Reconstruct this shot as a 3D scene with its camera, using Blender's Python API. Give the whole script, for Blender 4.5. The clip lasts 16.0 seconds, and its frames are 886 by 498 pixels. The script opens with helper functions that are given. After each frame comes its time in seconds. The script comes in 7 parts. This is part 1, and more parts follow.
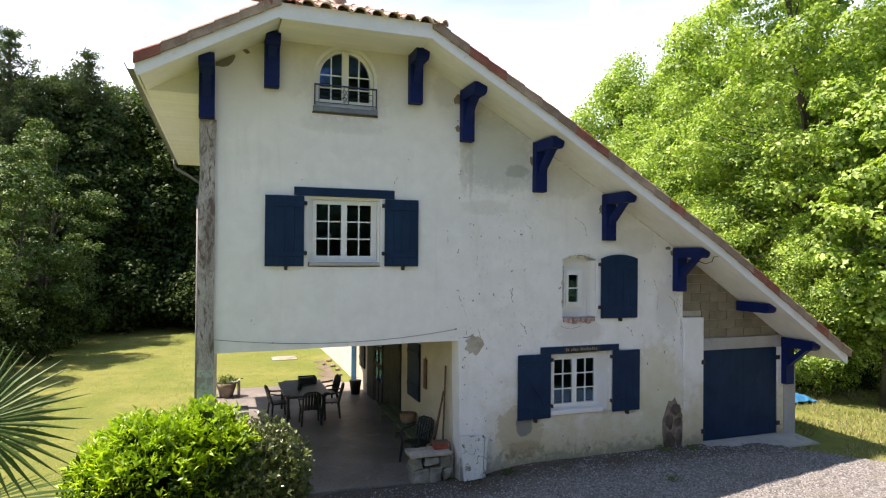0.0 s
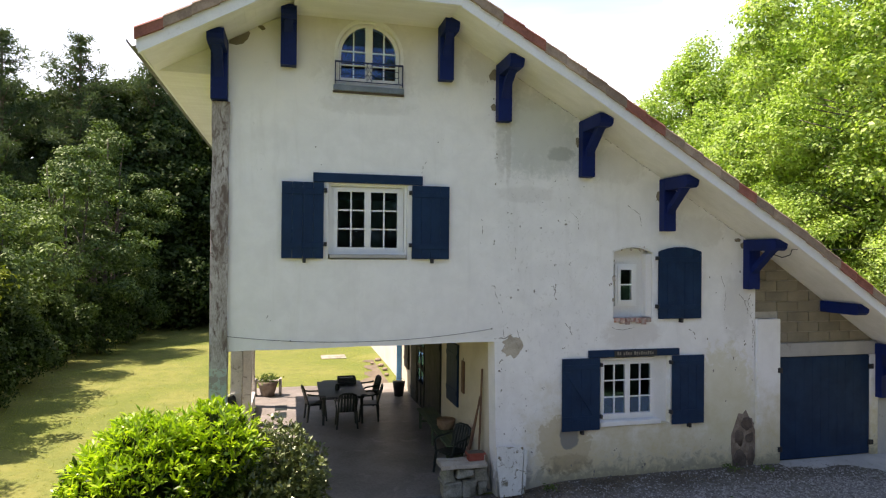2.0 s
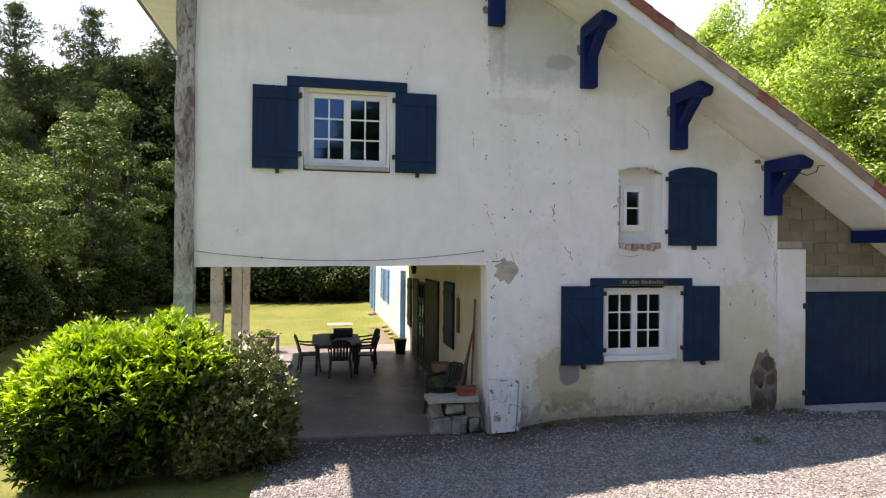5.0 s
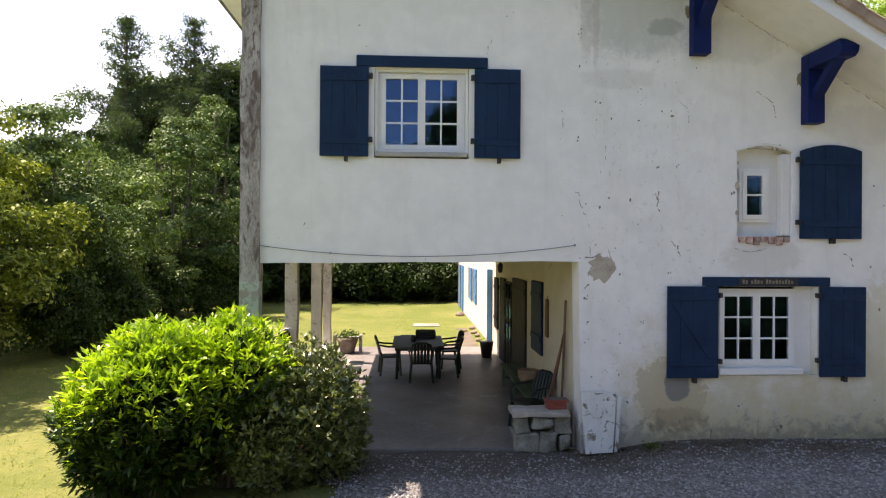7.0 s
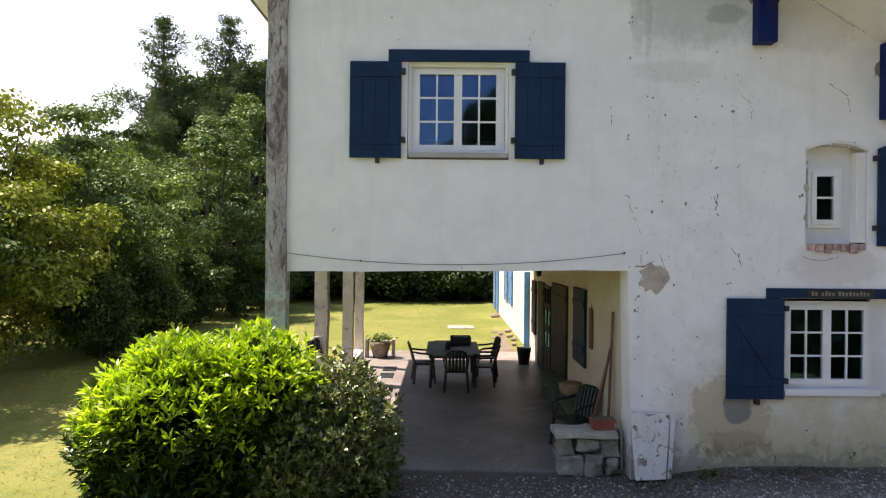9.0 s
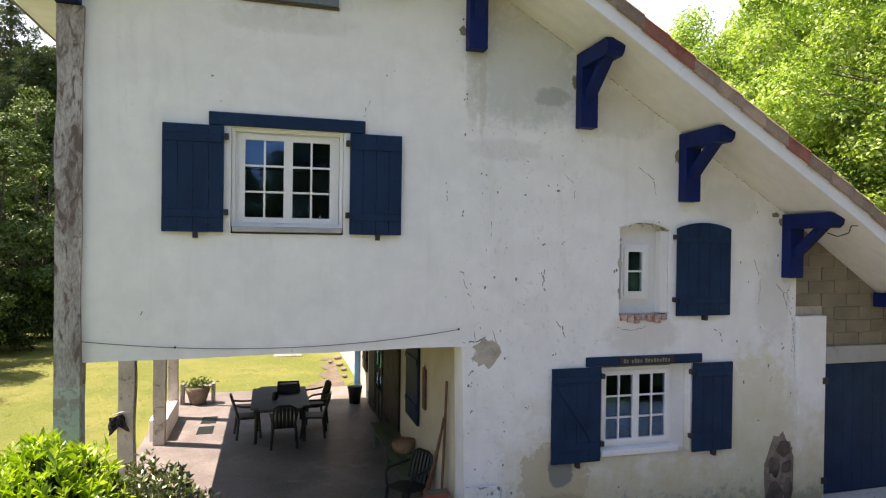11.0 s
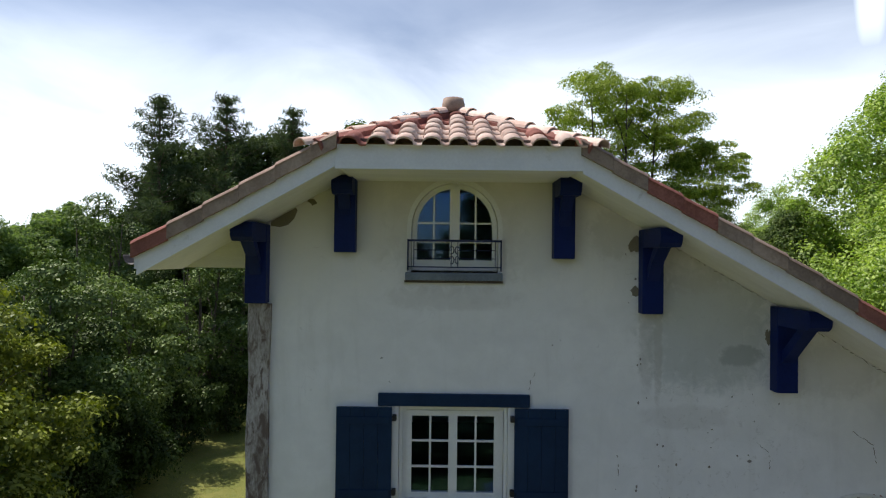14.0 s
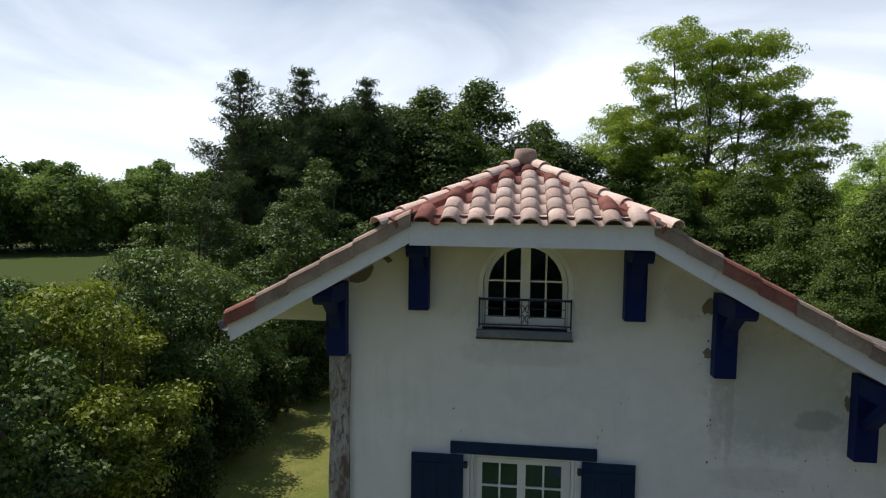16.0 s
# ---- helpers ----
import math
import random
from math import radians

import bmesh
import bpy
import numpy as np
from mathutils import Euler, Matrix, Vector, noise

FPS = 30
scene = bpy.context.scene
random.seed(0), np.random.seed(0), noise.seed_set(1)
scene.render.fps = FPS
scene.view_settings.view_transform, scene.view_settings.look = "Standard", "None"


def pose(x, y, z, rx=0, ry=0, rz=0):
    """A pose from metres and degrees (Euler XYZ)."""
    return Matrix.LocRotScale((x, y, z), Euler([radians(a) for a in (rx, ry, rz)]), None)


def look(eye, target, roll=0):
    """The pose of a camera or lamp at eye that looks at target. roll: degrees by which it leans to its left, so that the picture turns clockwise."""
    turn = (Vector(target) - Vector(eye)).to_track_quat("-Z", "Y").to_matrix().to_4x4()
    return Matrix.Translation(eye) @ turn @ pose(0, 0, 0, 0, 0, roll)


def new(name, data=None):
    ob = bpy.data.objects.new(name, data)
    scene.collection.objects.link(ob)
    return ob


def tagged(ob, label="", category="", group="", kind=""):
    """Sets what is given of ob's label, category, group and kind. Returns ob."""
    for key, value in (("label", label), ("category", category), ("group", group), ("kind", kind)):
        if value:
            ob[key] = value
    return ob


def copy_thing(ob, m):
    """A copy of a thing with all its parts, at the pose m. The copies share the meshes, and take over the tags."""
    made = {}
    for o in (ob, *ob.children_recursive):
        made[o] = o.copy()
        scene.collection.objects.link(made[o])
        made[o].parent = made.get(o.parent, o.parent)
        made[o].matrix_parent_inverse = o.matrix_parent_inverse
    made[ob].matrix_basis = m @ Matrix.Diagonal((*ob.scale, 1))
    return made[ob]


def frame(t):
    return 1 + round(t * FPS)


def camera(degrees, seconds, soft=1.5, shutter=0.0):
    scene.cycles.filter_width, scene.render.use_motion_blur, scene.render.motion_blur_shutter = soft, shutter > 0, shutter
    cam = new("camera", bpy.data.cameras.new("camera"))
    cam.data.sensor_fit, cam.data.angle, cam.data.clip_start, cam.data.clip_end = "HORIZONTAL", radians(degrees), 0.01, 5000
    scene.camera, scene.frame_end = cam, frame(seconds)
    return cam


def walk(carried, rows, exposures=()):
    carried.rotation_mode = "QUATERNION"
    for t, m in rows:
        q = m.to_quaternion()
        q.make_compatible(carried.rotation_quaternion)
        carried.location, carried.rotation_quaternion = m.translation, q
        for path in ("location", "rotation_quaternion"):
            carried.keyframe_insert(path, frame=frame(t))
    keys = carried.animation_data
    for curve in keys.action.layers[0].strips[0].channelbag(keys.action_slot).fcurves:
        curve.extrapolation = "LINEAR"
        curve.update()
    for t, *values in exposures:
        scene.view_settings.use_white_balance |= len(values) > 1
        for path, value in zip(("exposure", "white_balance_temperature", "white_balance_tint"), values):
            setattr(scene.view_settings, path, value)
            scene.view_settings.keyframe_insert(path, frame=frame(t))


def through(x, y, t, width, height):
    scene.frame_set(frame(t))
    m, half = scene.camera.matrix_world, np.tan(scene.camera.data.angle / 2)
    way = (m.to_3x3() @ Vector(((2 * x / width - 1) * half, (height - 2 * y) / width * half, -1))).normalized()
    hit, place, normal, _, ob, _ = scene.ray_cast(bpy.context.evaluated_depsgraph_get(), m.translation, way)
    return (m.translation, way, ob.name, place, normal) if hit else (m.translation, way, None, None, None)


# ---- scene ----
cam = camera(70.9, 16.0, soft=1.2)
PATH = [
    (0, (0.257, -11.245, 4.435), (0.933, -9.363, 4.45), 0.5),
    (0.5, (0.483, -10.991, 4.443), (1.151, -9.106, 4.457), 0.5),
    (1, (0.709, -10.776, 4.453), (1.273, -8.857, 4.465), 0.5),
    (1.5, (0.965, -10.57, 4.452), (1.475, -8.636, 4.465), 0.5),
    (2, (1.173, -10.4, 4.292), (1.643, -8.456, 4.306), 0.5),
    (2.5, (1.353, -10.268, 3.837), (1.792, -8.317, 3.849), 0.6),
    (3, (1.505, -10.177, 3.627), (1.929, -8.222, 3.638), 0.6),
    (3.5, (1.665, -10.081, 3.321), (2.077, -8.124, 3.33), 0.5),
    (4, (1.802, -10.012, 3.141), (2.204, -8.053, 3.148), 0.5),
    (6.3, (2.17, -9.024, 2.902), (2.525, -7.056, 2.905), 0.4),
    (6.5, (2.212, -8.925, 2.896), (2.509, -6.948, 2.901), 0.4),
    (7, (2.279, -8.694, 2.89), (2.378, -6.697, 2.896), 0.4),
    (7.5, (2.315, -8.508, 2.87), (2.33, -6.508, 2.877), 0.5),
    (8, (2.318, -8.354, 2.866), (2.229, -6.356, 2.874), 0.4),
    (8.2, (2.311, -8.303, 2.867), (2.195, -6.307, 2.874), 0.5),
    (10.3, (2.188, -7.873, 3.681), (2.506, -5.899, 3.654), 0.7),
    (10.5, (2.211, -7.854, 3.782), (2.569, -5.886, 3.766), 0.7),
    (11, (2.2, -7.752, 4.088), (2.734, -5.825, 4.072), 0.8),
    (11.5, (2.233, -7.682, 4.568), (2.812, -5.767, 4.557), 0.8),
    (12, (2.188, -7.561, 5.181), (2.801, -5.658, 5.207), 0.4),
    (12.5, (2.257, -7.52, 5.737), (2.754, -5.582, 5.745), 0.6),
    (13, (2.203, -7.495, 6.17), (2.549, -5.526, 6.195), 0.5),
    (13.5, (2.222, -7.505, 6.702), (2.359, -5.51, 6.726), 0.6),
    (14, (2.288, -7.537, 7.242), (2.278, -5.537, 7.269), 0.7),
    (14.5, (2.324, -7.534, 7.721), (2.232, -5.536, 7.748), 0.7),
    (15, (2.307, -7.581, 8.311), (2.115, -5.595, 8.182), 0.8),
    (15.5, (2.288, -7.647, 8.591), (2.067, -5.663, 8.462), 0.8),
    (16, (2.281, -7.7, 8.605), (2.044, -5.72, 8.461), 0.8),
]
walk(cam, [(t, look(eye, target, roll)) for t, eye, target, roll in PATH], [(0.0, 1.18, 7150, 23), (3.0, 1.29, 7300, 26), (7.0, 1.38, 7300, 28), (8.2, 1.34, 7300, 28), (10.5, 1.38, 7350, 29), (11.5, 1.34, 7250, 28), (12.5, 1.16, 7050, 27), (13.0, 1.02, 6950, 26), (13.5, 0.83, 6850, 25), (14.0, 0.12, 6550, 20), (14.5, -0.10, 6500, 19), (15.0, -0.28, 6550, 19), (16.0, -0.24, 6600, 20)])

# ---- world, sun, exposure ----
SUN_DIR = Vector((0.485, -0.185, -1.0)).normalized()
sun_az = math.atan2(-SUN_DIR.x, -SUN_DIR.y)
sun_el = math.asin(-SUN_DIR.z)
world = bpy.data.worlds.new("sky")
scene.world = world
world.use_nodes = True
wn, wl = world.node_tree.nodes, world.node_tree.links
bg = wn["Background"]
bg.inputs["Strength"].default_value = 0.09
sky = wn.new("ShaderNodeTexSky")
sky.sky_type = "NISHITA"
sky.sun_disc = False
sky.sun_elevation = sun_el
sky.sun_rotation = sun_az
sky.dust_density = 0.15
sky.air_density = 1.25
sky.ozone_density = 2.8
wtc = wn.new("ShaderNodeTexCoord")
wmap = wn.new("ShaderNodeMapping")
wmap.inputs["Scale"].default_value = (1.0, 1.0, 3.2)
wmap.inputs["Rotation"].default_value = (0.0, 0.25, 0.6)
wnoise = wn.new("ShaderNodeTexNoise")
wnoise.inputs["Scale"].default_value = 1.9
wnoise.inputs["Detail"].default_value = 7.0
wnoise.inputs["Roughness"].default_value = 0.52
wnoise.inputs["Distortion"].default_value = 0.7
wramp = wn.new("ShaderNodeValToRGB")
wramp.color_ramp.elements[0].position = 0.35
wramp.color_ramp.elements[1].position = 0.66
wramp.color_ramp.elements[0].color = (0.42, 0.42, 0.42, 1.0)
wmix = wn.new("ShaderNodeMix")
wmix.data_type = "RGBA"
wl.new(wtc.outputs["Generated"], wmap.inputs["Vector"])
wl.new(wmap.outputs["Vector"], wnoise.inputs["Vector"])
wl.new(wnoise.outputs["Fac"], wramp.inputs["Fac"])
wsep = wn.new("ShaderNodeSeparateXYZ")
wl.new(wtc.outputs["Generated"], wsep.inputs[0])
wside = wn.new("ShaderNodeMapRange")
wside.interpolation_type = "SMOOTHSTEP"
wside.inputs[1].default_value, wside.inputs[2].default_value = -0.5, 0.55
wside.inputs[3].default_value, wside.inputs[4].default_value = 0.08, 1.0
wl.new(wsep.outputs[1], wside.inputs[0])
wcov = wn.new("ShaderNodeMath")
wcov.operation = "MULTIPLY"
wl.new(wramp.outputs["Color"], wcov.inputs[0])
wthin = wn.new("ShaderNodeMapRange")
wthin.interpolation_type = "SMOOTHSTEP"
wthin.inputs[1].default_value, wthin.inputs[2].default_value = 0.18, 0.38
wthin.inputs[3].default_value, wthin.inputs[4].default_value = 1.0, 0.25
wl.new(wsep.outputs[2], wthin.inputs[0])
wveil = wn.new("ShaderNodeMath")
wveil.operation = "MULTIPLY"
wl.new(wside.outputs[0], wveil.inputs[0])
wl.new(wthin.outputs[0], wveil.inputs[1])
wl.new(wveil.outputs[0], wcov.inputs[1])
wbear = wn.new("ShaderNodeMath")
wbear.operation = "ARCTAN2"
wl.new(wsep.outputs[0], wbear.inputs[0])
wl.new(wsep.outputs[1], wbear.inputs[1])
woff = wn.new("ShaderNodeMath")
woff.operation = "SUBTRACT"
wl.new(wbear.outputs[0], woff.inputs[0])
woff.inputs[1].default_value = radians(34.2)
wabs = wn.new("ShaderNodeMath")
wabs.operation = "ABSOLUTE"
wl.new(woff.outputs[0], wabs.inputs[0])
wtrail = wn.new("ShaderNodeMapRange")
wtrail.interpolation_type = "SMOOTHSTEP"
wtrail.inputs[1].default_value, wtrail.inputs[2].default_value = radians(1.7), radians(0.4)
wl.new(wabs.outputs[0], wtrail.inputs[0])
wrise = wn.new("ShaderNodeMapRange")
wrise.interpolation_type = "SMOOTHSTEP"
wrise.inputs[1].default_value, wrise.inputs[2].default_value = 0.22, 0.33
wrise.inputs[4].default_value = 0.8
wl.new(wsep.outputs[2], wrise.inputs[0])
wcon = wn.new("ShaderNodeMath")
wcon.operation = "MULTIPLY"
wl.new(wtrail.outputs[0], wcon.inputs[0])
wl.new(wrise.outputs[0], wcon.inputs[1])
wboth = wn.new("ShaderNodeMath")
wboth.operation = "MAXIMUM"
wl.new(wcov.outputs[0], wboth.inputs[0])
wl.new(wcon.outputs[0], wboth.inputs[1])
wl.new(wboth.outputs[0], wmix.inputs[0])
wl.new(sky.outputs["Color"], wmix.inputs[6])
wmix.inputs[7].default_value = (13.8, 16.0, 17.0, 1.0)
wl.new(wmix.outputs[2], bg.inputs["Color"])

sun_data = bpy.data.lights.new("sun", "SUN")
sun_data.energy = 5.0
sun_data.angle = radians(0.55)
sun_data.color = (1.0, 0.95, 0.86)
sun = new("sun", sun_data)
sun.matrix_world = look((0, 0, 30), Vector((0, 0, 30)) + SUN_DIR)


# ---- materials ----
def nodes_of(name):
    m = bpy.data.materials.new(name)
    m.use_nodes = True
    nt = m.node_tree
    return m, nt.nodes, nt.links, nt.nodes["Principled BSDF"]


def noise_node(n, l, vec, scale, detail=4.0, rough=0.55, dist=0.0):
    t = n.new("ShaderNodeTexNoise")
    t.inputs["Scale"].default_value = scale
    t.inputs["Detail"].default_value = detail
    t.inputs["Roughness"].default_value = rough
    t.inputs["Distortion"].default_value = dist
    l.new(vec, t.inputs["Vector"])
    return t.outputs["Fac"]


def ramp(n, l, fac, a, b):
    r = n.new("ShaderNodeMapRange")
    r.interpolation_type = "SMOOTHSTEP"
    r.inputs[1].default_value, r.inputs[2].default_value = a, b
    l.new(fac, r.inputs[0])
    return r.outputs[0]


def mixc(n, l, fac, a, b, mode="MIX"):
    m = n.new("ShaderNodeMix")
    m.data_type = "RGBA"
    m.blend_type = mode
    for sock, v in ((m.inputs[0], fac), (m.inputs[6], a), (m.inputs[7], b)):
        if hasattr(v, "links"):
            l.new(v, sock)
        elif isinstance(v, (int, float)):
            sock.default_value = v
        else:
            sock.default_value = (*v, 1.0)
    return m.outputs[2]


def math_node(n, l, op, a, b=0.0):
    m = n.new("ShaderNodeMath")
    m.operation = op
    for sock, v in zip(m.inputs, (a, b)):
        if hasattr(v, "links"):
            l.new(v, sock)
        else:
            sock.default_value = v
    return m.outputs[0]


def bump(n, l, bsdf, height, strength, dist=0.02):
    b = n.new("ShaderNodeBump")
    b.inputs["Strength"].default_value = strength
    b.inputs["Distance"].default_value = dist
    l.new(height, b.inputs["Height"])
    l.new(b.outputs["Normal"], bsdf.inputs["Normal"])


def surface(name, c1, c2, rough=0.8, big=1.5, fine=40.0, relief=0.25, metal=0.0, stretch=(1, 1, 1), vary=0.0, spec=0.4, grime=None, grime_at=(0.55, 0.75)):
    """A worn surface: two colours mixed at a large and a fine scale, with relief."""
    m, n, l, p = nodes_of(name)
    tc = n.new("ShaderNodeTexCoord")
    mp = n.new("ShaderNodeMapping")
    mp.inputs["Scale"].default_value = stretch
    l.new(tc.outputs["Object"], mp.inputs["Vector"])
    v = mp.outputs["Vector"]
    if vary:
        oi = n.new("ShaderNodeObjectInfo")
        off = n.new("ShaderNodeVectorMath")
        off.operation = "ADD"
        sc = math_node(n, l, "MULTIPLY", oi.outputs["Random"], 37.0)
        cb = n.new("ShaderNodeCombineXYZ")
        for k in range(3):
            l.new(sc, cb.inputs[k])
        l.new(v, off.inputs[0])
        l.new(cb.outputs[0], off.inputs[1])
        v = off.outputs[0]
    a = noise_node(n, l, v, big, 5.0, 0.6, 0.4)
    f = noise_node(n, l, v, fine, 4.0, 0.6)
    both = math_node(n, l, "ADD", math_node(n, l, "MULTIPLY", a, 0.65), math_node(n, l, "MULTIPLY", f, 0.35))
    c = mixc(n, l, ramp(n, l, both, 0.36, 0.64), c1, c2)
    if vary:
        hs = n.new("ShaderNodeHueSaturation")
        val = math_node(n, l, "ADD", math_node(n, l, "MULTIPLY", oi.outputs["Random"], vary), 1.0 - vary * 0.5)
        l.new(val, hs.inputs["Value"])
        hs.inputs["Fac"].default_value = 1.0
        l.new(c, hs.inputs["Color"])
        c = hs.outputs["Color"]
    if grime:
        g = noise_node(n, l, v, big * 2.3, 6.0, 0.65, 0.8)
        c = mixc(n, l, ramp(n, l, g, *grime_at), c, grime)
    l.new(c, p.inputs["Base Color"])
    p.inputs["Roughness"].default_value = rough
    p.inputs["Metallic"].default_value = metal
    p.inputs["Specular IOR Level"].default_value = spec
    bump(n, l, p, both, relief, 0.01)
    return m


def leaf_mat(name, dark, light, through=0.45, gloss=0.12, rough=0.4):
    """Leaves: diffuse, light shining through, a little gloss; each leaf its own shade."""
    m, n, l, p = nodes_of(name)
    geo = n.new("ShaderNodeNewGeometry")
    tc = n.new("ShaderNodeTexCoord")
    big = noise_node(n, l, tc.outputs["Object"], 0.55, 3.0)
    fac = math_node(n, l, "ADD", math_node(n, l, "MULTIPLY", geo.outputs["Random Per Island"], 0.6), math_node(n, l, "MULTIPLY", ramp(n, l, big, 0.35, 0.65), 0.4))
    c = mixc(n, l, fac, dark, light)
    d = n.new("ShaderNodeBsdfDiffuse")
    t = n.new("ShaderNodeBsdfTranslucent")
    g = n.new("ShaderNodeBsdfGlossy")
    g.inputs["Roughness"].default_value = rough + 0.12
    g.inputs["Color"].default_value = (0.55, 0.6, 0.5, 1)
    l.new(c, d.inputs["Color"])
    tcol = mixc(n, l, 1.0, c, (1.38, 1.5, 0.65), "MULTIPLY")
    l.new(tcol, t.inputs["Color"])
    m1 = n.new("ShaderNodeMixShader")
    m1.inputs[0].default_value = through
    l.new(d.outputs[0], m1.inputs[1])
    l.new(t.outputs[0], m1.inputs[2])
    m2 = n.new("ShaderNodeMixShader")
    m2.inputs[0].default_value = gloss
    l.new(m1.outputs[0], m2.inputs[1])
    l.new(g.outputs[0], m2.inputs[2])
    l.new(m2.outputs[0], n["Material Output"].inputs["Surface"])
    return m


def facade_mat():
    """Old white lime plaster: grey cement repair, yellowed foot, brown damp stains, fine cracks."""
    m, n, l, p = nodes_of("white_plaster")
    tc = n.new("ShaderNodeTexCoord")
    v = tc.outputs["Object"]
    sep = n.new("ShaderNodeSeparateXYZ")
    l.new(v, sep.inputs[0])
    X, Z = sep.outputs[0], sep.outputs[2]
    wob = noise_node(n, l, v, 2.2, 5.0, 0.65, 0.3)
    wob2 = noise_node(n, l, v, 7.0, 5.0, 0.65, 0.6)
    fine = noise_node(n, l, v, 60.0, 4.0, 0.6)

    def blob(cx, cz, rx, rz, soft=0.35, amp=0.9, pw=2.6):
        dx = math_node(n, l, "POWER", math_node(n, l, "ABSOLUTE", math_node(n, l, "DIVIDE", math_node(n, l, "SUBTRACT", X, cx), rx)), pw)
        dz = math_node(n, l, "POWER", math_node(n, l, "ABSOLUTE", math_node(n, l, "DIVIDE", math_node(n, l, "SUBTRACT", Z, cz), rz)), pw)
        d = math_node(n, l, "ADD", dx, dz)
        d = math_node(n, l, "ADD", d, math_node(n, l, "MULTIPLY", math_node(n, l, "SUBTRACT", wob2, 0.5), amp * 2))
        return ramp(n, l, d, 1.0 + soft, 1.0 - soft)

    c = mixc(n, l, ramp(n, l, wob, 0.3, 0.7), (0.78, 0.775, 0.76), (0.85, 0.845, 0.83))
    c = mixc(n, l, math_node(n, l, "MULTIPLY", ramp(n, l, noise_node(n, l, v, 1.1, 6.0, 0.6, 0.5), 0.46, 0.68), 0.12), c, (0.60, 0.60, 0.58))
    mid_band = math_node(n, l, "MULTIPLY", ramp(n, l, math_node(n, l, "ABSOLUTE", math_node(n, l, "SUBTRACT", X, 5.6)), 1.6, 0.5), ramp(n, l, noise_node(n, l, v, 11.0, 6.0, 0.7, 0.8), 0.57, 0.66))
    c = mixc(n, l, math_node(n, l, "MULTIPLY", mid_band, 0.30), c, (0.42, 0.40, 0.36))
    c = mixc(n, l, math_node(n, l, "MULTIPLY", blob(5.45, 6.45, 0.76, 0.74, 0.75, 1.5, 3.2), 0.70), c, (0.47, 0.50, 0.48))
    c = mixc(n, l, math_node(n, l, "MULTIPLY", blob(5.85, 6.10, 0.26, 0.12, 0.5, 1.3), 0.5), c, (0.26, 0.28, 0.27))
    c = mixc(n, l, math_node(n, l, "MULTIPLY", blob(1.4, 7.8, 0.55, 0.6, 0.6), 0.35), c, (0.58, 0.57, 0.50))
    c = mixc(n, l, math_node(n, l, "MULTIPLY", blob(3.45, 7.7, 0.5, 0.7, 0.6), 0.35), c, (0.56, 0.56, 0.52))
    c = mixc(n, l, math_node(n, l, "MULTIPLY", blob(7.3, 2.85, 0.55, 0.28, 0.6, 1.2), 0.4), c, (0.52, 0.47, 0.42))
    top = math_node(n, l, "ADD", Z, math_node(n, l, "MULTIPLY", wob, 1.6))
    c = mixc(n, l, math_node(n, l, "MULTIPLY", ramp(n, l, top, 7.4, 9.0), 0.6), c, (0.66, 0.61, 0.53))
    streak = n.new("ShaderNodeMapping")
    streak.inputs["Scale"].default_value = (3.0, 1.0, 0.35)
    l.new(v, streak.inputs["Vector"])
    c = mixc(n, l, math_node(n, l, "MULTIPLY", ramp(n, l, noise_node(n, l, streak.outputs["Vector"], 1.3, 6.0, 0.65, 0.4), 0.52, 0.72), 0.13), c, (0.50, 0.47, 0.42))
    for cx, cz, rx, rz, k in ((2.38, 7.55, 0.78, 0.72, 0.24), (4.86, 6.3, 0.05, 0.75, 0.45), (5.2, 7.15, 0.55, 0.28, 0.35), (4.35, 7.55, 0.3, 0.3, 0.4), (6.95, 5.95, 0.55, 0.32, 0.30), (8.75, 4.75, 0.5, 0.28, 0.28), (4.72, 6.4, 0.09, 0.75, 0.35), (9.55, 3.3, 0.3, 0.6, 0.28), (5.2, 5.35, 0.5, 0.14, 0.22), (2.36, 6.75, 0.75, 0.14, 0.25)):
        c = mixc(n, l, math_node(n, l, "MULTIPLY", blob(cx, cz, rx, rz, 0.7, 1.6), k), c, (0.45, 0.43, 0.39))
    # yellowed, algae-tinged foot of the wall
    foot = math_node(n, l, "ADD", Z, math_node(n, l, "MULTIPLY", math_node(n, l, "SUBTRACT", wob, 0.5), 2.6))
    right = ramp(n, l, math_node(n, l, "ADD", X, math_node(n, l, "MULTIPLY", wob2, 1.0)), 5.3, 6.4)
    fm = math_node(n, l, "MULTIPLY", math_node(n, l, "MULTIPLY", math_node(n, l, "MULTIPLY", ramp(n, l, foot, 2.3, 0.45), math_node(n, l, "ADD", 0.80, math_node(n, l, "MULTIPLY", ramp(n, l, wob2, 0.35, 0.68), 0.22))), right), 0.9)
    c = mixc(n, l, fm, c, (0.58, 0.50, 0.29))
    c = mixc(n, l, math_node(n, l, "MULTIPLY", blob(9.3, 1.6, 0.6, 0.9, 0.6, 1.8), 0.6), c, (0.60, 0.56, 0.36))
    c = mixc(n, l, math_node(n, l, "MULTIPLY", blob(5.98, 0.86, 0.50, 0.52, 0.14, 1.5), 0.75), c, (0.50, 0.42, 0.27))
    c = mixc(n, l, math_node(n, l, "MULTIPLY", blob(6.10, 0.52, 0.42, 0.16, 0.5, 1.9), 0.35), c, (0.27, 0.18, 0.09))
    c = mixc(n, l, math_node(n, l, "MULTIPLY", blob(6.06, 1.0, 0.18, 0.22, 0.25, 0.7), 0.85), c, (0.20, 0.20, 0.195))
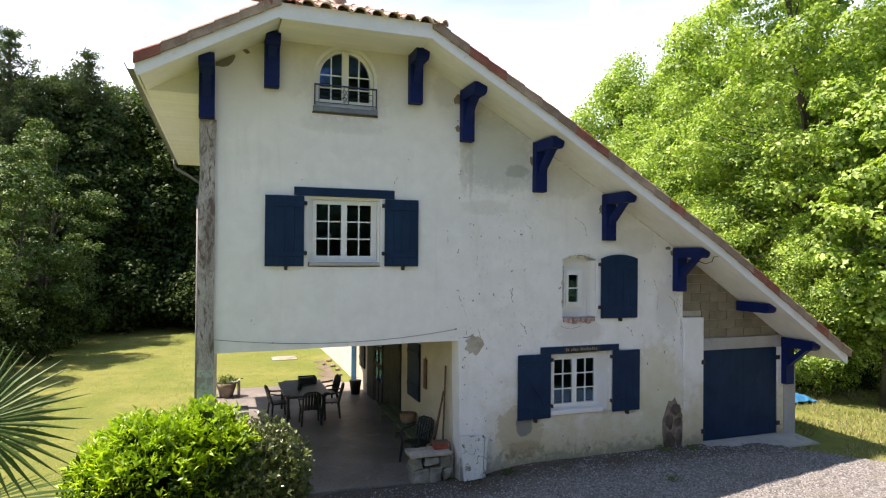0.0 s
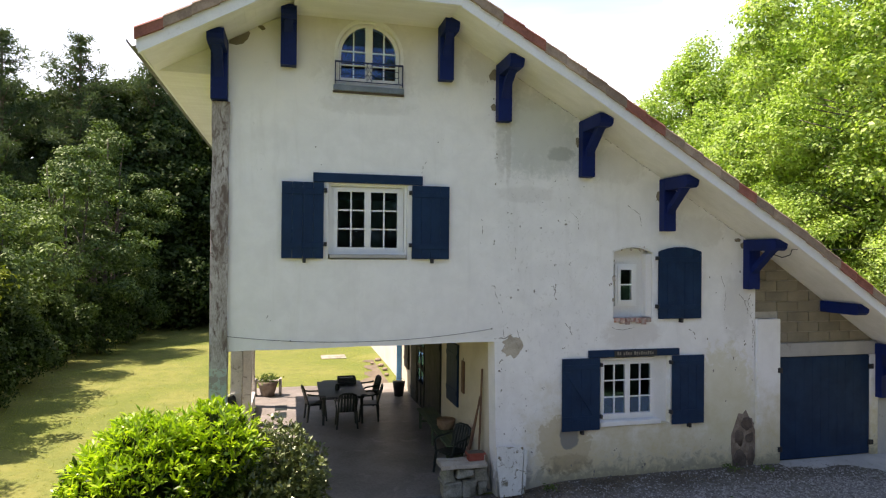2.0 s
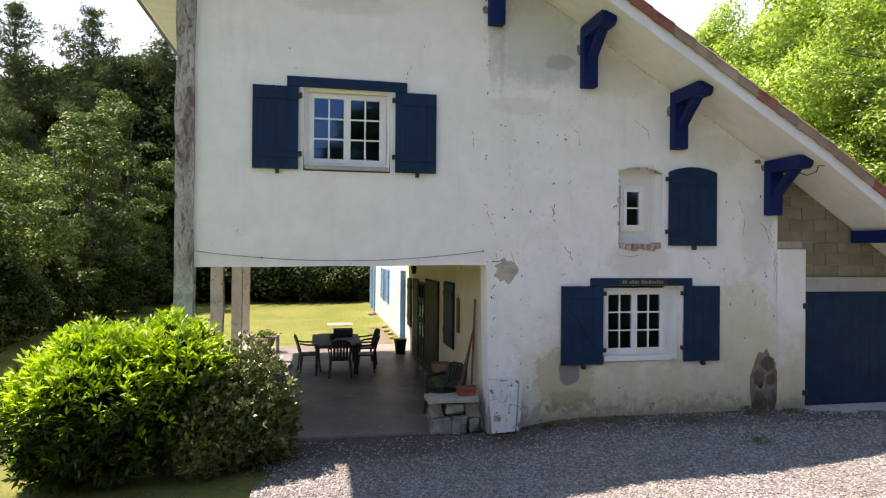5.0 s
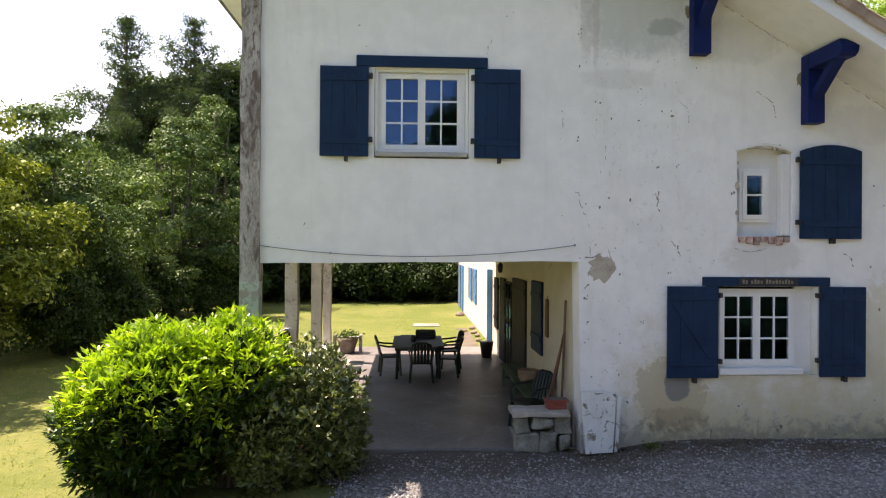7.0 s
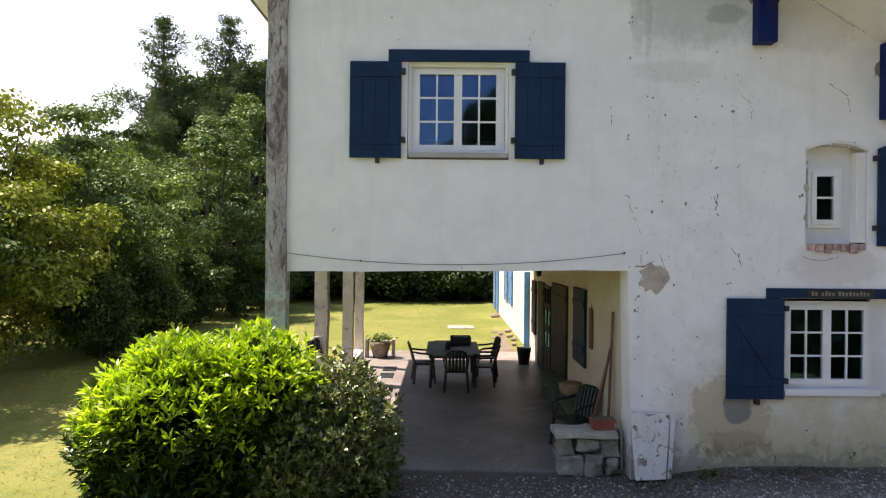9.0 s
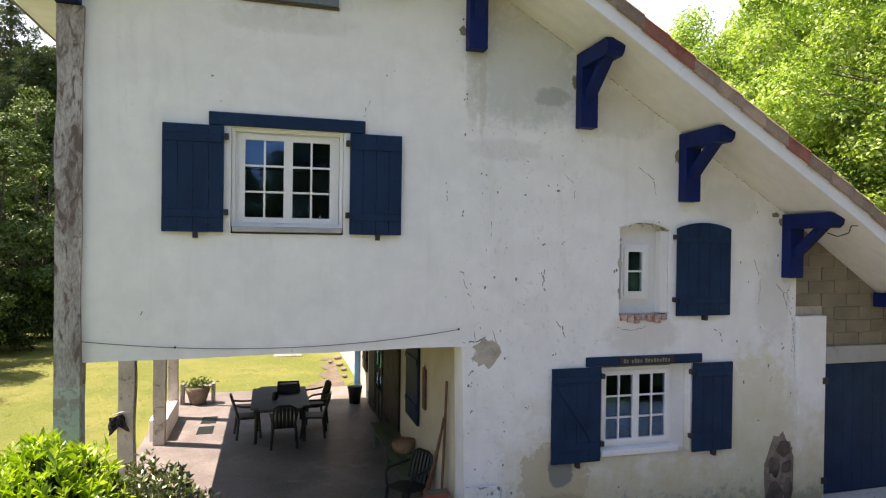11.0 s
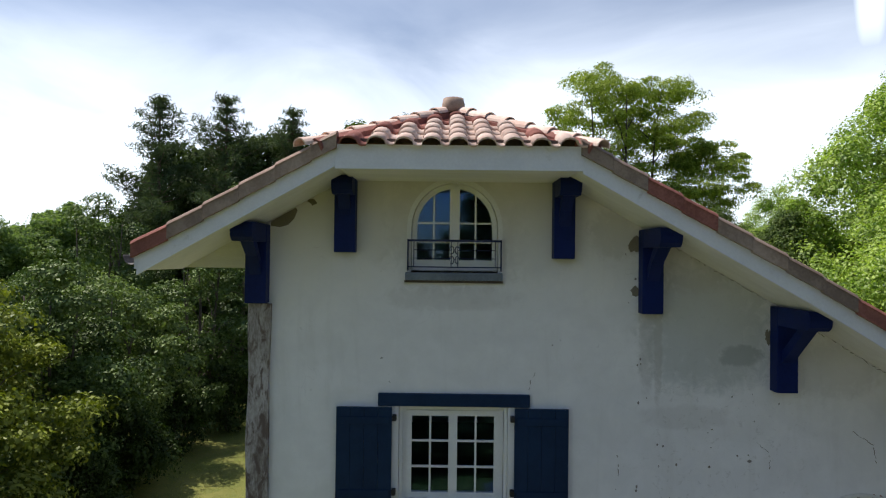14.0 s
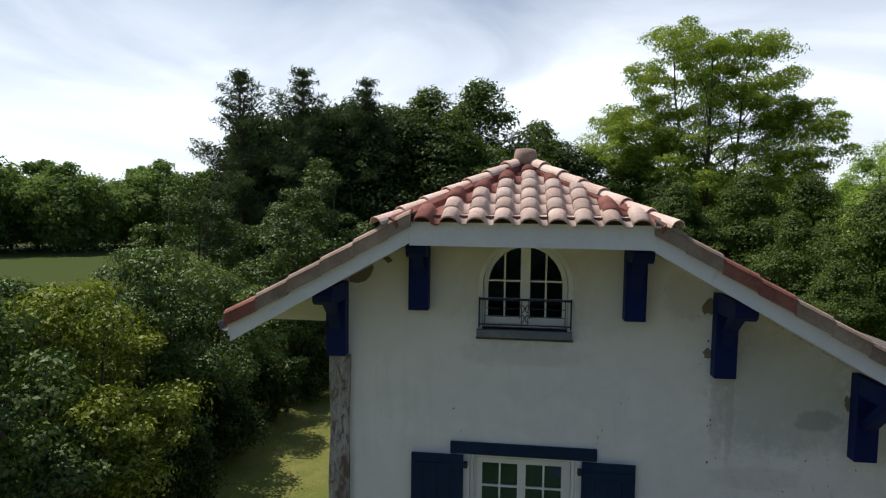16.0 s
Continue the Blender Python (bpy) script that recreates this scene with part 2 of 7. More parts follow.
    low = math_node(n, l, "ADD", Z, math_node(n, l, "MULTIPLY", math_node(n, l, "SUBTRACT", wob2, 0.5), 1.3))
    c = mixc(n, l, math_node(n, l, "MULTIPLY", ramp(n, l, low, 0.62, 0.2), 0.65), c, (0.20, 0.18, 0.12))
    # hairline cracks
    vor = n.new("ShaderNodeTexVoronoi")
    vor.feature = "DISTANCE_TO_EDGE"
    vor.inputs["Scale"].default_value = 1.1
    dv = n.new("ShaderNodeVectorMath")
    dv.operation = "ADD"
    l.new(v, dv.inputs[0])
    cn = n.new("ShaderNodeTexNoise")
    cn.inputs["Scale"].default_value = 3.0
    l.new(v, cn.inputs["Vector"])
    l.new(cn.outputs["Color"], dv.inputs[1])
    l.new(dv.outputs[0], vor.inputs["Vector"])
    crack = ramp(n, l, vor.outputs["Distance"], 0.006, 0.0)
    crack = math_node(n, l, "MULTIPLY", crack, ramp(n, l, wob, 0.54, 0.62))
    c = mixc(n, l, math_node(n, l, "MULTIPLY", crack, 0.16), c, (0.25, 0.24, 0.22))
    l.new(c, p.inputs["Base Color"])
    p.inputs["Roughness"].default_value = 0.92
    p.inputs["Specular IOR Level"].default_value = 0.2
    h = math_node(n, l, "ADD", math_node(n, l, "MULTIPLY", wob, 1.2), math_node(n, l, "ADD", math_node(n, l, "MULTIPLY", wob2, 0.5), math_node(n, l, "MULTIPLY", fine, 0.12)))
    h = math_node(n, l, "SUBTRACT", h, math_node(n, l, "MULTIPLY", crack, 0.2))
    bump(n, l, p, h, 0.22, 0.03)
    return m


def lawn_mat():
    m, n, l, p = nodes_of("lawn")
    tc = n.new("ShaderNodeTexCoord")
    v = tc.outputs["Object"]
    a = noise_node(n, l, v, 0.22, 5.0, 0.6, 0.5)
    b = noise_node(n, l, v, 1.6, 6.0, 0.7, 0.3)
    f = noise_node(n, l, v, 28.0, 5.0, 0.7)
    c = mixc(n, l, ramp(n, l, a, 0.36, 0.62), (0.110, 0.148, 0.025), (0.20, 0.205, 0.056))
    c = mixc(n, l, ramp(n, l, b, 0.42, 0.7), c, (0.115, 0.15, 0.034))
    c = mixc(n, l, math_node(n, l, "MULTIPLY", ramp(n, l, f, 0.4, 0.7), 0.6), c, (0.215, 0.225, 0.078))
    fx = n.new("ShaderNodeSeparateXYZ")
    l.new(v, fx.inputs[0])
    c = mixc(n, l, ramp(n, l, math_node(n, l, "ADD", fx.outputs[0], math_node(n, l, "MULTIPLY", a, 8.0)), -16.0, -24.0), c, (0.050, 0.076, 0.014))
    l.new(c, p.inputs["Base Color"])
    p.inputs["Roughness"].default_value = 0.95
    p.inputs["Specular IOR Level"].default_value = 0.15
    bump(n, l, p, math_node(n, l, "ADD", f, b), 0.7, 0.05)
    return m


def gravel_mat():
    m, n, l, p = nodes_of("gravel")
    tc = n.new("ShaderNodeTexCoord")
    v = tc.outputs["Object"]
    vo = n.new("ShaderNodeTexVoronoi")
    vo.inputs["Scale"].default_value = 26.0
    l.new(v, vo.inputs["Vector"])
    sp = n.new("ShaderNodeSeparateColor")
    l.new(vo.outputs["Color"], sp.inputs[0])
    b = noise_node(n, l, v, 0.9, 5.0, 0.65, 0.5)
    c = mixc(n, l, sp.outputs[0], (0.105, 0.10, 0.095), (0.31, 0.30, 0.28))
    c = mixc(n, l, math_node(n, l, "MULTIPLY", ramp(n, l, b, 0.46, 0.66), 0.55), c, (0.16, 0.15, 0.12))
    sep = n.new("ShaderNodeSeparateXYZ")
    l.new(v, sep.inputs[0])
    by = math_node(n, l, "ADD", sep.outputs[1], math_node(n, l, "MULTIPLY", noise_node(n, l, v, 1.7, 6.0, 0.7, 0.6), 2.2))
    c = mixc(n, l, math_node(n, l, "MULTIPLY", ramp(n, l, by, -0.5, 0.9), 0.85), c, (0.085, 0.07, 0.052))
    l.new(c, p.inputs["Base Color"])
    p.inputs["Roughness"].default_value = 0.9
    bump(n, l, p, math_node(n, l, "MULTIPLY", vo.outputs["Distance"], -1.0), 0.9, 0.04)
    return m


def glass_mat():
    m, n, l, p = nodes_of("window_glass")
    tr = n.new("ShaderNodeBsdfTransparent")
    tr.inputs["Color"].default_value = (0.86, 0.90, 0.89, 1)
    gl = n.new("ShaderNodeBsdfGlossy")
    gl.inputs["Roughness"].default_value = 0.015
    # The blue of the reflected sky is put into the gloss colour.
    gl.inputs["Color"].default_value = (0.20, 0.46, 0.95, 1)
    fr = n.new("ShaderNodeFresnel")
    fr.inputs["IOR"].default_value = 2.1
    mx = n.new("ShaderNodeMixShader")
    l.new(fr.outputs[0], mx.inputs[0])
    l.new(tr.outputs[0], mx.inputs[1])
    l.new(gl.outputs[0], mx.inputs[2])
    l.new(mx.outputs[0], n["Material Output"].inputs["Surface"])
    return m


M_FACADE = facade_mat()
M_PLASTER = surface("cream_plaster", (0.56, 0.50, 0.38), (0.67, 0.61, 0.48), 0.9, 1.2, 50, 0.3, grime=(0.45, 0.40, 0.30), grime_at=(0.6, 0.8))
M_WHITEWALL = surface("white_limewash", (0.70, 0.69, 0.66), (0.80, 0.79, 0.77), 0.9, 1.0, 45, 0.3, grime=(0.5, 0.45, 0.38), grime_at=(0.6, 0.82))
M_SOFFIT = surface("white_soffit_boards", (0.70, 0.69, 0.66), (0.79, 0.78, 0.76), 0.6, 0.8, 20, 0.1, stretch=(1, 6, 6))
M_FASCIA = surface("white_painted_wood", (0.72, 0.73, 0.74), (0.80, 0.81, 0.82), 0.5, 1.4, 35, 0.1, grime=(0.55, 0.55, 0.52), grime_at=(0.62, 0.8))
M_UPVC = surface("white_window_frame", (0.74, 0.74, 0.72), (0.81, 0.81, 0.79), 0.4, 2.0, 40, 0.05)
M_BLUE = surface("blue_shutter_paint", (0.0045, 0.021, 0.058), (0.008, 0.032, 0.080), 0.6, 2.5, 50, 0.12, spec=0.2, grime=(0.012, 0.032, 0.075), grime_at=(0.6, 0.85))
M_BLUE2 = surface("bright_blue_beam_paint", (0.0015, 0.010, 0.080), (0.003, 0.016, 0.115), 0.55, 2.5, 40, 0.12, spec=0.2)
M_SKYBLUE = surface("faded_blue_paint", (0.05, 0.20, 0.42), (0.08, 0.28, 0.52), 0.6, 2.0, 40, 0.15)
M_WOOD = surface("weathered_oak", (0.22, 0.19, 0.17), (0.50, 0.47, 0.45), 0.9, 2.2, 26, 0.9, stretch=(2.2, 2.2, 0.7), grime=(0.14, 0.105, 0.09), grime_at=(0.48, 0.62))
M_GREENPAINT = surface("pale_green_flaking_paint", (0.38, 0.44, 0.38), (0.50, 0.54, 0.47), 0.85, 3.0, 40, 0.4, grime=(0.33, 0.29, 0.25), grime_at=(0.50, 0.58))
M_POST = surface("limewashed_post", (0.50, 0.44, 0.38), (0.66, 0.60, 0.53), 0.9, 2.5, 35, 0.5, grime=(0.26, 0.22, 0.18), grime_at=(0.55, 0.68))
M_BLOCK = surface("concrete_block", (0.185, 0.155, 0.11), (0.265, 0.23, 0.165), 0.95, 2.0, 60, 0.5, vary=0.18)
M_MORTAR = surface("mortar", (0.33, 0.31, 0.25), (0.40, 0.37, 0.30), 0.95, 2.5, 70, 0.5)
M_CEMENT = surface("grey_cement", (0.34, 0.335, 0.32), (0.44, 0.43, 0.41), 0.9, 1.6, 50, 0.3, grime=(0.24, 0.23, 0.2))
M_FLOOR = surface("stained_porch_concrete", (0.155, 0.140, 0.123), (0.255, 0.235, 0.21), 0.45, 0.8, 22, 0.2, spec=0.16, grime=(0.32, 0.285, 0.26), grime_at=(0.55, 0.75))
# Ceiling is never in view; its dark colour is chosen to dim the porch.
M_CEILDIM = surface("porch_dimming_ceiling", (0.035, 0.026, 0.02), (0.075, 0.055, 0.04), 0.85, 1.2, 30, 0.4, stretch=(5, 1, 1))
M_OLDDOOR = surface("dark_weathered_door", (0.022, 0.022, 0.020), (0.06, 0.058, 0.05), 0.75, 2.5, 40, 0.25)
M_WINGWALL = surface("sunlit_wing_limewash", (0.50, 0.48, 0.44), (0.62, 0.60, 0.56), 0.9, 0.9, 40, 0.4, grime=(0.40, 0.30, 0.23), grime_at=(0.60, 0.72))
M_BARE = surface("bare_lime_mortar", (0.36, 0.32, 0.26), (0.50, 0.45, 0.37), 0.95, 5.0, 60, 0.6, grime=(0.24, 0.20, 0.15), grime_at=(0.58, 0.72))
M_TARP = surface("blue_tarpaulin", (0.02, 0.13, 0.30), (0.04, 0.22, 0.42), 0.45, 3.0, 40, 0.3)
M_STONE = surface("rubble_stone", (0.15, 0.145, 0.105), (0.34, 0.32, 0.26), 0.9, 4.0, 40, 0.6, vary=0.3)
M_RUST = surface("ironstone", (0.075, 0.055, 0.045), (0.15, 0.115, 0.09), 0.9, 5.0, 50, 0.6, vary=0.4)
M_EARTHMORTAR = surface("earth_mortar", (0.17, 0.125, 0.095), (0.30, 0.24, 0.19), 0.95, 5.0, 50, 0.6)
M_SLATE = surface("blue_grey_slate", (0.13, 0.16, 0.20), (0.20, 0.235, 0.28), 0.6, 3.0, 40, 0.2)
M_IRON = surface("black_iron", (0.012, 0.012, 0.014), (0.03, 0.03, 0.034), 0.5, 5.0, 60, 0.15)
M_NAVYIRON = surface("navy_iron", (0.010, 0.016, 0.06), (0.016, 0.026, 0.09), 0.45, 5.0, 60, 0.1)
M_ZINC = surface("zinc_gutter", (0.13, 0.13, 0.125), (0.22, 0.22, 0.21), 0.55, 3.0, 40, 0.15, metal=0.4)
M_PVCDARK = surface("dark_green_plastic", (0.010, 0.016, 0.014), (0.018, 0.026, 0.022), 0.4, 3.0, 60, 0.05)
M_TABLE = surface("grey_resin_tabletop", (0.050, 0.055, 0.062), (0.085, 0.09, 0.10), 0.38, 2.0, 40, 0.05)
M_TERRA = surface("terracotta", (0.24, 0.055, 0.035), (0.36, 0.10, 0.07), 0.85, 6.0, 60, 0.3)
M_HANDLE = surface("worn_ash_handle", (0.11, 0.055, 0.032), (0.19, 0.10, 0.06), 0.7, 5.0, 50, 0.2)
M_BOARD = surface("flaking_white_board", (0.60, 0.60, 0.56), (0.72, 0.72, 0.68), 0.8, 3.0, 40, 0.5, grime=(0.19, 0.165, 0.11), grime_at=(0.53, 0.62))
M_GREENBENCH = surface("green_bench_paint", (0.07, 0.10, 0.06), (0.12, 0.15, 0.09), 0.75, 3.0, 40, 0.3)
M_WICKER = surface("wicker", (0.24, 0.15, 0.09), (0.36, 0.25, 0.16), 0.8, 8.0, 90, 0.8)
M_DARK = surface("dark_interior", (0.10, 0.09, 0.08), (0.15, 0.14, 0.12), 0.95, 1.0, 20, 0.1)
M_CHIP = surface("plaster_chip_shadow", (0.16, 0.145, 0.12), (0.28, 0.26, 0.22), 0.95, 9.0, 60, 0.4)
M_BRICKRED = surface("broken_brick_sill", (0.30, 0.12, 0.09), (0.55, 0.45, 0.40), 0.9, 14.0, 80, 0.6, vary=0.5)
M_SIGN = surface("weathered_sign_board", (0.018, 0.018, 0.020), (0.035, 0.034, 0.034), 0.7, 6.0, 60, 0.2)
M_LETTER = surface("worn_gilt_letters", (0.16, 0.14, 0.11), (0.26, 0.23, 0.18), 0.6, 20.0, 80, 0.1)
M_SOIL = surface("bare_earth", (0.10, 0.08, 0.055), (0.17, 0.14, 0.10), 0.95, 2.0, 40, 0.6)
M_TILE = surface("clay_tile", (0.60, 0.41, 0.32), (0.78, 0.64, 0.53), 0.85, 3.0, 40, 0.35, vary=0.35, grime=(0.48, 0.26, 0.20), grime_at=(0.60, 0.80))
M_TILERED = surface("red_clay_tile", (0.21, 0.075, 0.055), (0.34, 0.135, 0.10), 0.85, 4.0, 40, 0.3, vary=0.3)
M_TILETAN = surface("tan_verge_tile", (0.26, 0.185, 0.14), (0.40, 0.30, 0.23), 0.85, 4.0, 40, 0.3, vary=0.35)
M_GLASS = glass_mat()
M_LAWN = lawn_mat()
M_GRAVEL = gravel_mat()
M_BARK = surface("bark", (0.06, 0.05, 0.04), (0.13, 0.11, 0.09), 0.95, 3.0, 30, 0.9, stretch=(2, 2, 0.5))
M_PINEBARK = surface("pine_bark", (0.09, 0.065, 0.05), (0.17, 0.12, 0.095), 0.95, 3.0, 30, 0.9, stretch=(2, 2, 0.5))
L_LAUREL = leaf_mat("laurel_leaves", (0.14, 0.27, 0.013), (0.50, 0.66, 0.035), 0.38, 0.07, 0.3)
# Darker copy of the laurel green: the bush's shaded underside put into colour.
L_SHADELAUREL = leaf_mat("shaded_laurel_leaves", (0.012, 0.032, 0.006), (0.055, 0.105, 0.013), 0.15, 0.07, 0.3)
L_LIGHT = leaf_mat("light_border_leaves", (0.045, 0.085, 0.022), (0.22, 0.31, 0.095), 0.22, 0.05)
L_DARKSHRUB = leaf_mat("dark_shrub_leaves", (0.022, 0.042, 0.010), (0.21, 0.255, 0.085), 0.18, 0.15, 0.3)
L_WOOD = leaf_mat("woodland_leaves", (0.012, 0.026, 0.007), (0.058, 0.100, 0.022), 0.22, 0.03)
L_BORDER = leaf_mat("border_leaves", (0.018, 0.046, 0.011), (0.135, 0.212, 0.046), 0.15, 0.06)
L_FAR = leaf_mat("far_leaves", (0.07, 0.130, 0.045), (0.22, 0.31, 0.11), 0.45, 0.015)
L_OAK = leaf_mat("oak_leaves", (0.036, 0.075, 0.020), (0.15, 0.215, 0.055), 0.32, 0.03)
L_PINE = leaf_mat("pine_needles", (0.036, 0.060, 0.032), (0.105, 0.150, 0.078), 0.2, 0.02)
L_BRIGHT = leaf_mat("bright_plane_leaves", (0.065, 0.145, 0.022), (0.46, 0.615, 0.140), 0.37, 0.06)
L_ACACIA = leaf_mat("acacia_leaves", (0.12, 0.195, 0.030), (0.34, 0.42, 0.075), 0.40, 0.03)
L_YELLOW = leaf_mat("yellowing_leaves", (0.05, 0.085, 0.010), (0.30, 0.350, 0.042), 0.22, 0.05)
L_PALM = leaf_mat("palm_leaf", (0.035, 0.075, 0.02), (0.12, 0.18, 0.045), 0.30, 0.035, 0.35)
L_GRASS = leaf_mat("grass_blades", (0.20, 0.235, 0.05), (0.31, 0.31, 0.095), 0.4, 0.005)


# ---- building helpers ----
def to_mesh(bm, name):
    me = bpy.data.meshes.new(name)
    bm.normal_update()
    bm.to_mesh(me)
    bm.free()
    return me


def part(name, bm, material, parent=None, label="", smooth=False):
    """One mesh object from a bmesh or a mesh, under a thing or a part."""
    me = bm if isinstance(bm, bpy.types.Mesh) else to_mesh(bm, name)
    if not me.materials:
        me.materials.append(material)
    if smooth:
        me.polygons.foreach_set("use_smooth", [True] * len(me.polygons))
    ob = new(name, me)
    if parent is not None:
        ob.parent = parent
    if label:
        ob["label"] = label
    return ob


def box(x0, x1, y0, y1, z0, z1, bevel=0.0, bm=None):
    own = bm is None
    bm = bm or bmesh.new()
    vs = [bm.verts.new((x, y, z)) for x in (x0, x1) for y in (y0, y1) for z in (z0, z1)]
    fs = [(0, 1, 3, 2), (4, 6, 7, 5), (0, 4, 5, 1), (2, 3, 7, 6), (0, 2, 6, 4), (1, 5, 7, 3)]
    for f in fs:
        bm.faces.new([vs[i] for i in f])
    if own:
        bmesh.ops.recalc_face_normals(bm, faces=bm.faces)
    if bevel and own:
        bmesh.ops.bevel(bm, geom=list(bm.edges), offset=bevel, segments=2, affect="EDGES", profile=0.5)
    return bm


def prism(outline, y0, y1, bm=None):
    """An outline in x and z, from y0 to y1."""
    bm = bm or bmesh.new()
    a = [bm.verts.new((x, y0, z)) for x, z in outline]
    b = [bm.verts.new((x, y1, z)) for x, z in outline]
    bm.faces.new(a)
    bm.faces.new(b[::-1])
    k = len(outline)
    for i in range(k):
        bm.faces.new((a[i], b[i], b[(i + 1) % k], a[(i + 1) % k]))
    bmesh.ops.recalc_face_normals(bm, faces=bm.faces)
    return bm


def tube(bm, path, radii, sides=8, cap=True):
    """A tapered tube along a path."""
    rings = []
    path = [Vector([float(c) for c in q]) for q in path]
    for i, q in enumerate(path):
        d = (path[min(i + 1, len(path) - 1)] - path[max(i - 1, 0)]).normalized()
        u = d.cross(Vector((0.31, 0.17, 0.93)))
        if u.length < 1e-3:
            u = d.cross(Vector((1, 0, 0)))
        u.normalize()
        w = d.cross(u)
        r = float(radii[i] if hasattr(radii, "__len__") else radii)
        rings.append([bm.verts.new(q + r * (math.cos(2 * math.pi * k / sides) * u + math.sin(2 * math.pi * k / sides) * w)) for k in range(sides)])
    for a, b in zip(rings, rings[1:]):
        for k in range(sides):
            bm.faces.new((a[k], a[(k + 1) % sides], b[(k + 1) % sides], b[k]))
    if cap:
        bm.faces.new(rings[0][::-1])
        bm.faces.new(rings[-1])
    return bm


def cut(me_bm, cutters, name):
    """A solid with openings cut through it."""
    a = new(name, to_mesh(me_bm, name))
    subs = []
    for c in cutters:
        o = new("cutter", to_mesh(c, "cutter"))
        md = a.modifiers.new("b", "BOOLEAN")
        md.operation, md.solver, md.object = "DIFFERENCE", "EXACT", o
        subs.append(o)
    dg = bpy.context.evaluated_depsgraph_get()
    me = bpy.data.meshes.new_from_object(a.evaluated_get(dg))
    for o in subs + [a]:
        old = o.data
        bpy.data.objects.remove(o)
        bpy.data.meshes.remove(old)
    return me


def empty(name, at=(0, 0, 0)):
    ob = new(name)
    ob.empty_display_size = 0.2
    ob.location = at
    return ob


def smoothstep(a, b, x):
    t = min(1.0, max(0.0, (x - a) / (b - a)))
    return t * t * (3 - 2 * t)


def ground_z(x, y):
    near = 0.21 * smoothstep(4.4, 6.2, x) * smoothstep(-7.0, -0.6, y) * (1 - smoothstep(13.5, 17.0, x))
    far = 0.12 * noise.noise(Vector((x * 0.11, y * 0.11, 0.3))) * smoothstep(6, 14, max(abs(x - 4) - 6, abs(y - 2) - 9, 0) + 6)
    return near + far


# ---- ground ----
def sheet(xs, ys, lift, inside=None):
    bm = bmesh.new()
    g = {}
    for i, x in enumerate(xs):
        for j, y in enumerate(ys):
            g[i, j] = bm.verts.new((x, y, ground_z(x, y) + lift(x, y)))
    for i in range(len(xs) - 1):
        for j in range(len(ys) - 1):
            if inside is None or inside((xs[i] + xs[i + 1]) / 2, (ys[j] + ys[j + 1]) / 2):
                bm.faces.new((g[i, j], g[i + 1, j], g[i + 1, j + 1], g[i, j + 1]))
    for v in [v for v in bm.verts if not v.link_faces]:
        bm.verts.remove(v)
    return bm


def steps(far, near0, near1, fine):
    a = list(np.arange(near0, near1 + 1e-6, fine))
    out = [near0 - d for d in (1500, 700, 300, 140, 70, 35, 17, 8, 3) if d <= far]
    return out + [float(q) for q in a] + [near1 + d for d in (3, 8, 17, 35, 70, 140, 300, 700, 1500) if d <= far]


def in_gravel(x, y):
    e = 0.35 * noise.noise(Vector((x * 0.9, y * 0.9, 2.0))) + 0.12 * noise.noise(Vector((x * 4, y * 4, 5.0)))
    left = 1.3 + 0.25 * max(0.0, -2.0 - y)
    # Stretch beyond y -11.5 is out of view, added to bounce light on the facade.
    return x > left + e and y < 0.32 and (y > -6.4 + 0.6 * e or y < -11.5) and y > -26 and x < 12.9 + e + (-y - 1.6) * 0.9


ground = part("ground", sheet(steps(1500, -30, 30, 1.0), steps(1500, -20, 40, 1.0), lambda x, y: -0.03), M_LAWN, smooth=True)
tagged(ground, "mown lawn, sunlit and dry in places", "lawn", kind="structure")
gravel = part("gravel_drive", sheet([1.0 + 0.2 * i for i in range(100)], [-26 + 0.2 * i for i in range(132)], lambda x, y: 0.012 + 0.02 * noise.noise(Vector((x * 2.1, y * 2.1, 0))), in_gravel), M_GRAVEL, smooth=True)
tagged(gravel, "pale grey gravel drive before the house", "gravel", kind="structure")

porch_floor = part("porch_floor", box(-0.25, 4.7, 0.3, 9.9, -0.2, 0.03, 0.02), M_FLOOR)
tagged(porch_floor, "brown stained concrete porch floor", "floor", kind="structure")
path = part("path", sheet([3.0 + 0.07 * i for i in range(25)], [9.85 + 0.08 * i for i in range(64)], lambda x, y: -0.012, lambda x, y: x > 3.35 + 0.18 * (y - 9.9) + 0.5 * noise.noise(Vector((x * 1.5, y * 1.5, 3.0)))), M_SOIL, smooth=True)
tagged(path, "trodden bare earth path along the wing", "path", kind="structure")
apron = part("doorstep", prism([(10.35, 0.0), (13.5, 0.0), (13.2, 0.25), (10.5, 0.25)], -0.75, 0.02), M_CEMENT)
for v in apron.data.vertices:
    if v.co.y < -0.5 and v.co.z > 0.1:
        v.co.z = 0.19
tagged(apron, "low grey concrete ramp before the garage door", "ramp", kind="structure")

# ---- house ----
house = tagged(empty("house", (6.0, 4.5, 0.0)), "white plastered farmhouse with blue shutters and clay tile roof", "house")
house.matrix_parent_inverse.identity()


def hpart(name, bm, material, label="", parent=None, smooth=False):
    ob = part(name, bm, material, parent or house, label, smooth)
    if parent is None:
        ob.matrix_parent_inverse = Matrix.Translation((-6.0, -4.5, 0.0))
    return ob


RX = (-0.95, 2.36, 6.1, 10.0, 13.7)
RZ = (7.30, 9.17, 7.08, 4.74, 2.28)
BACK = 9.0


def roof_z(x):
    return float(np.interp(x, RX, RZ))


def soffit_z(x):
    return min(roof_z(x) - 0.26, 8.16)


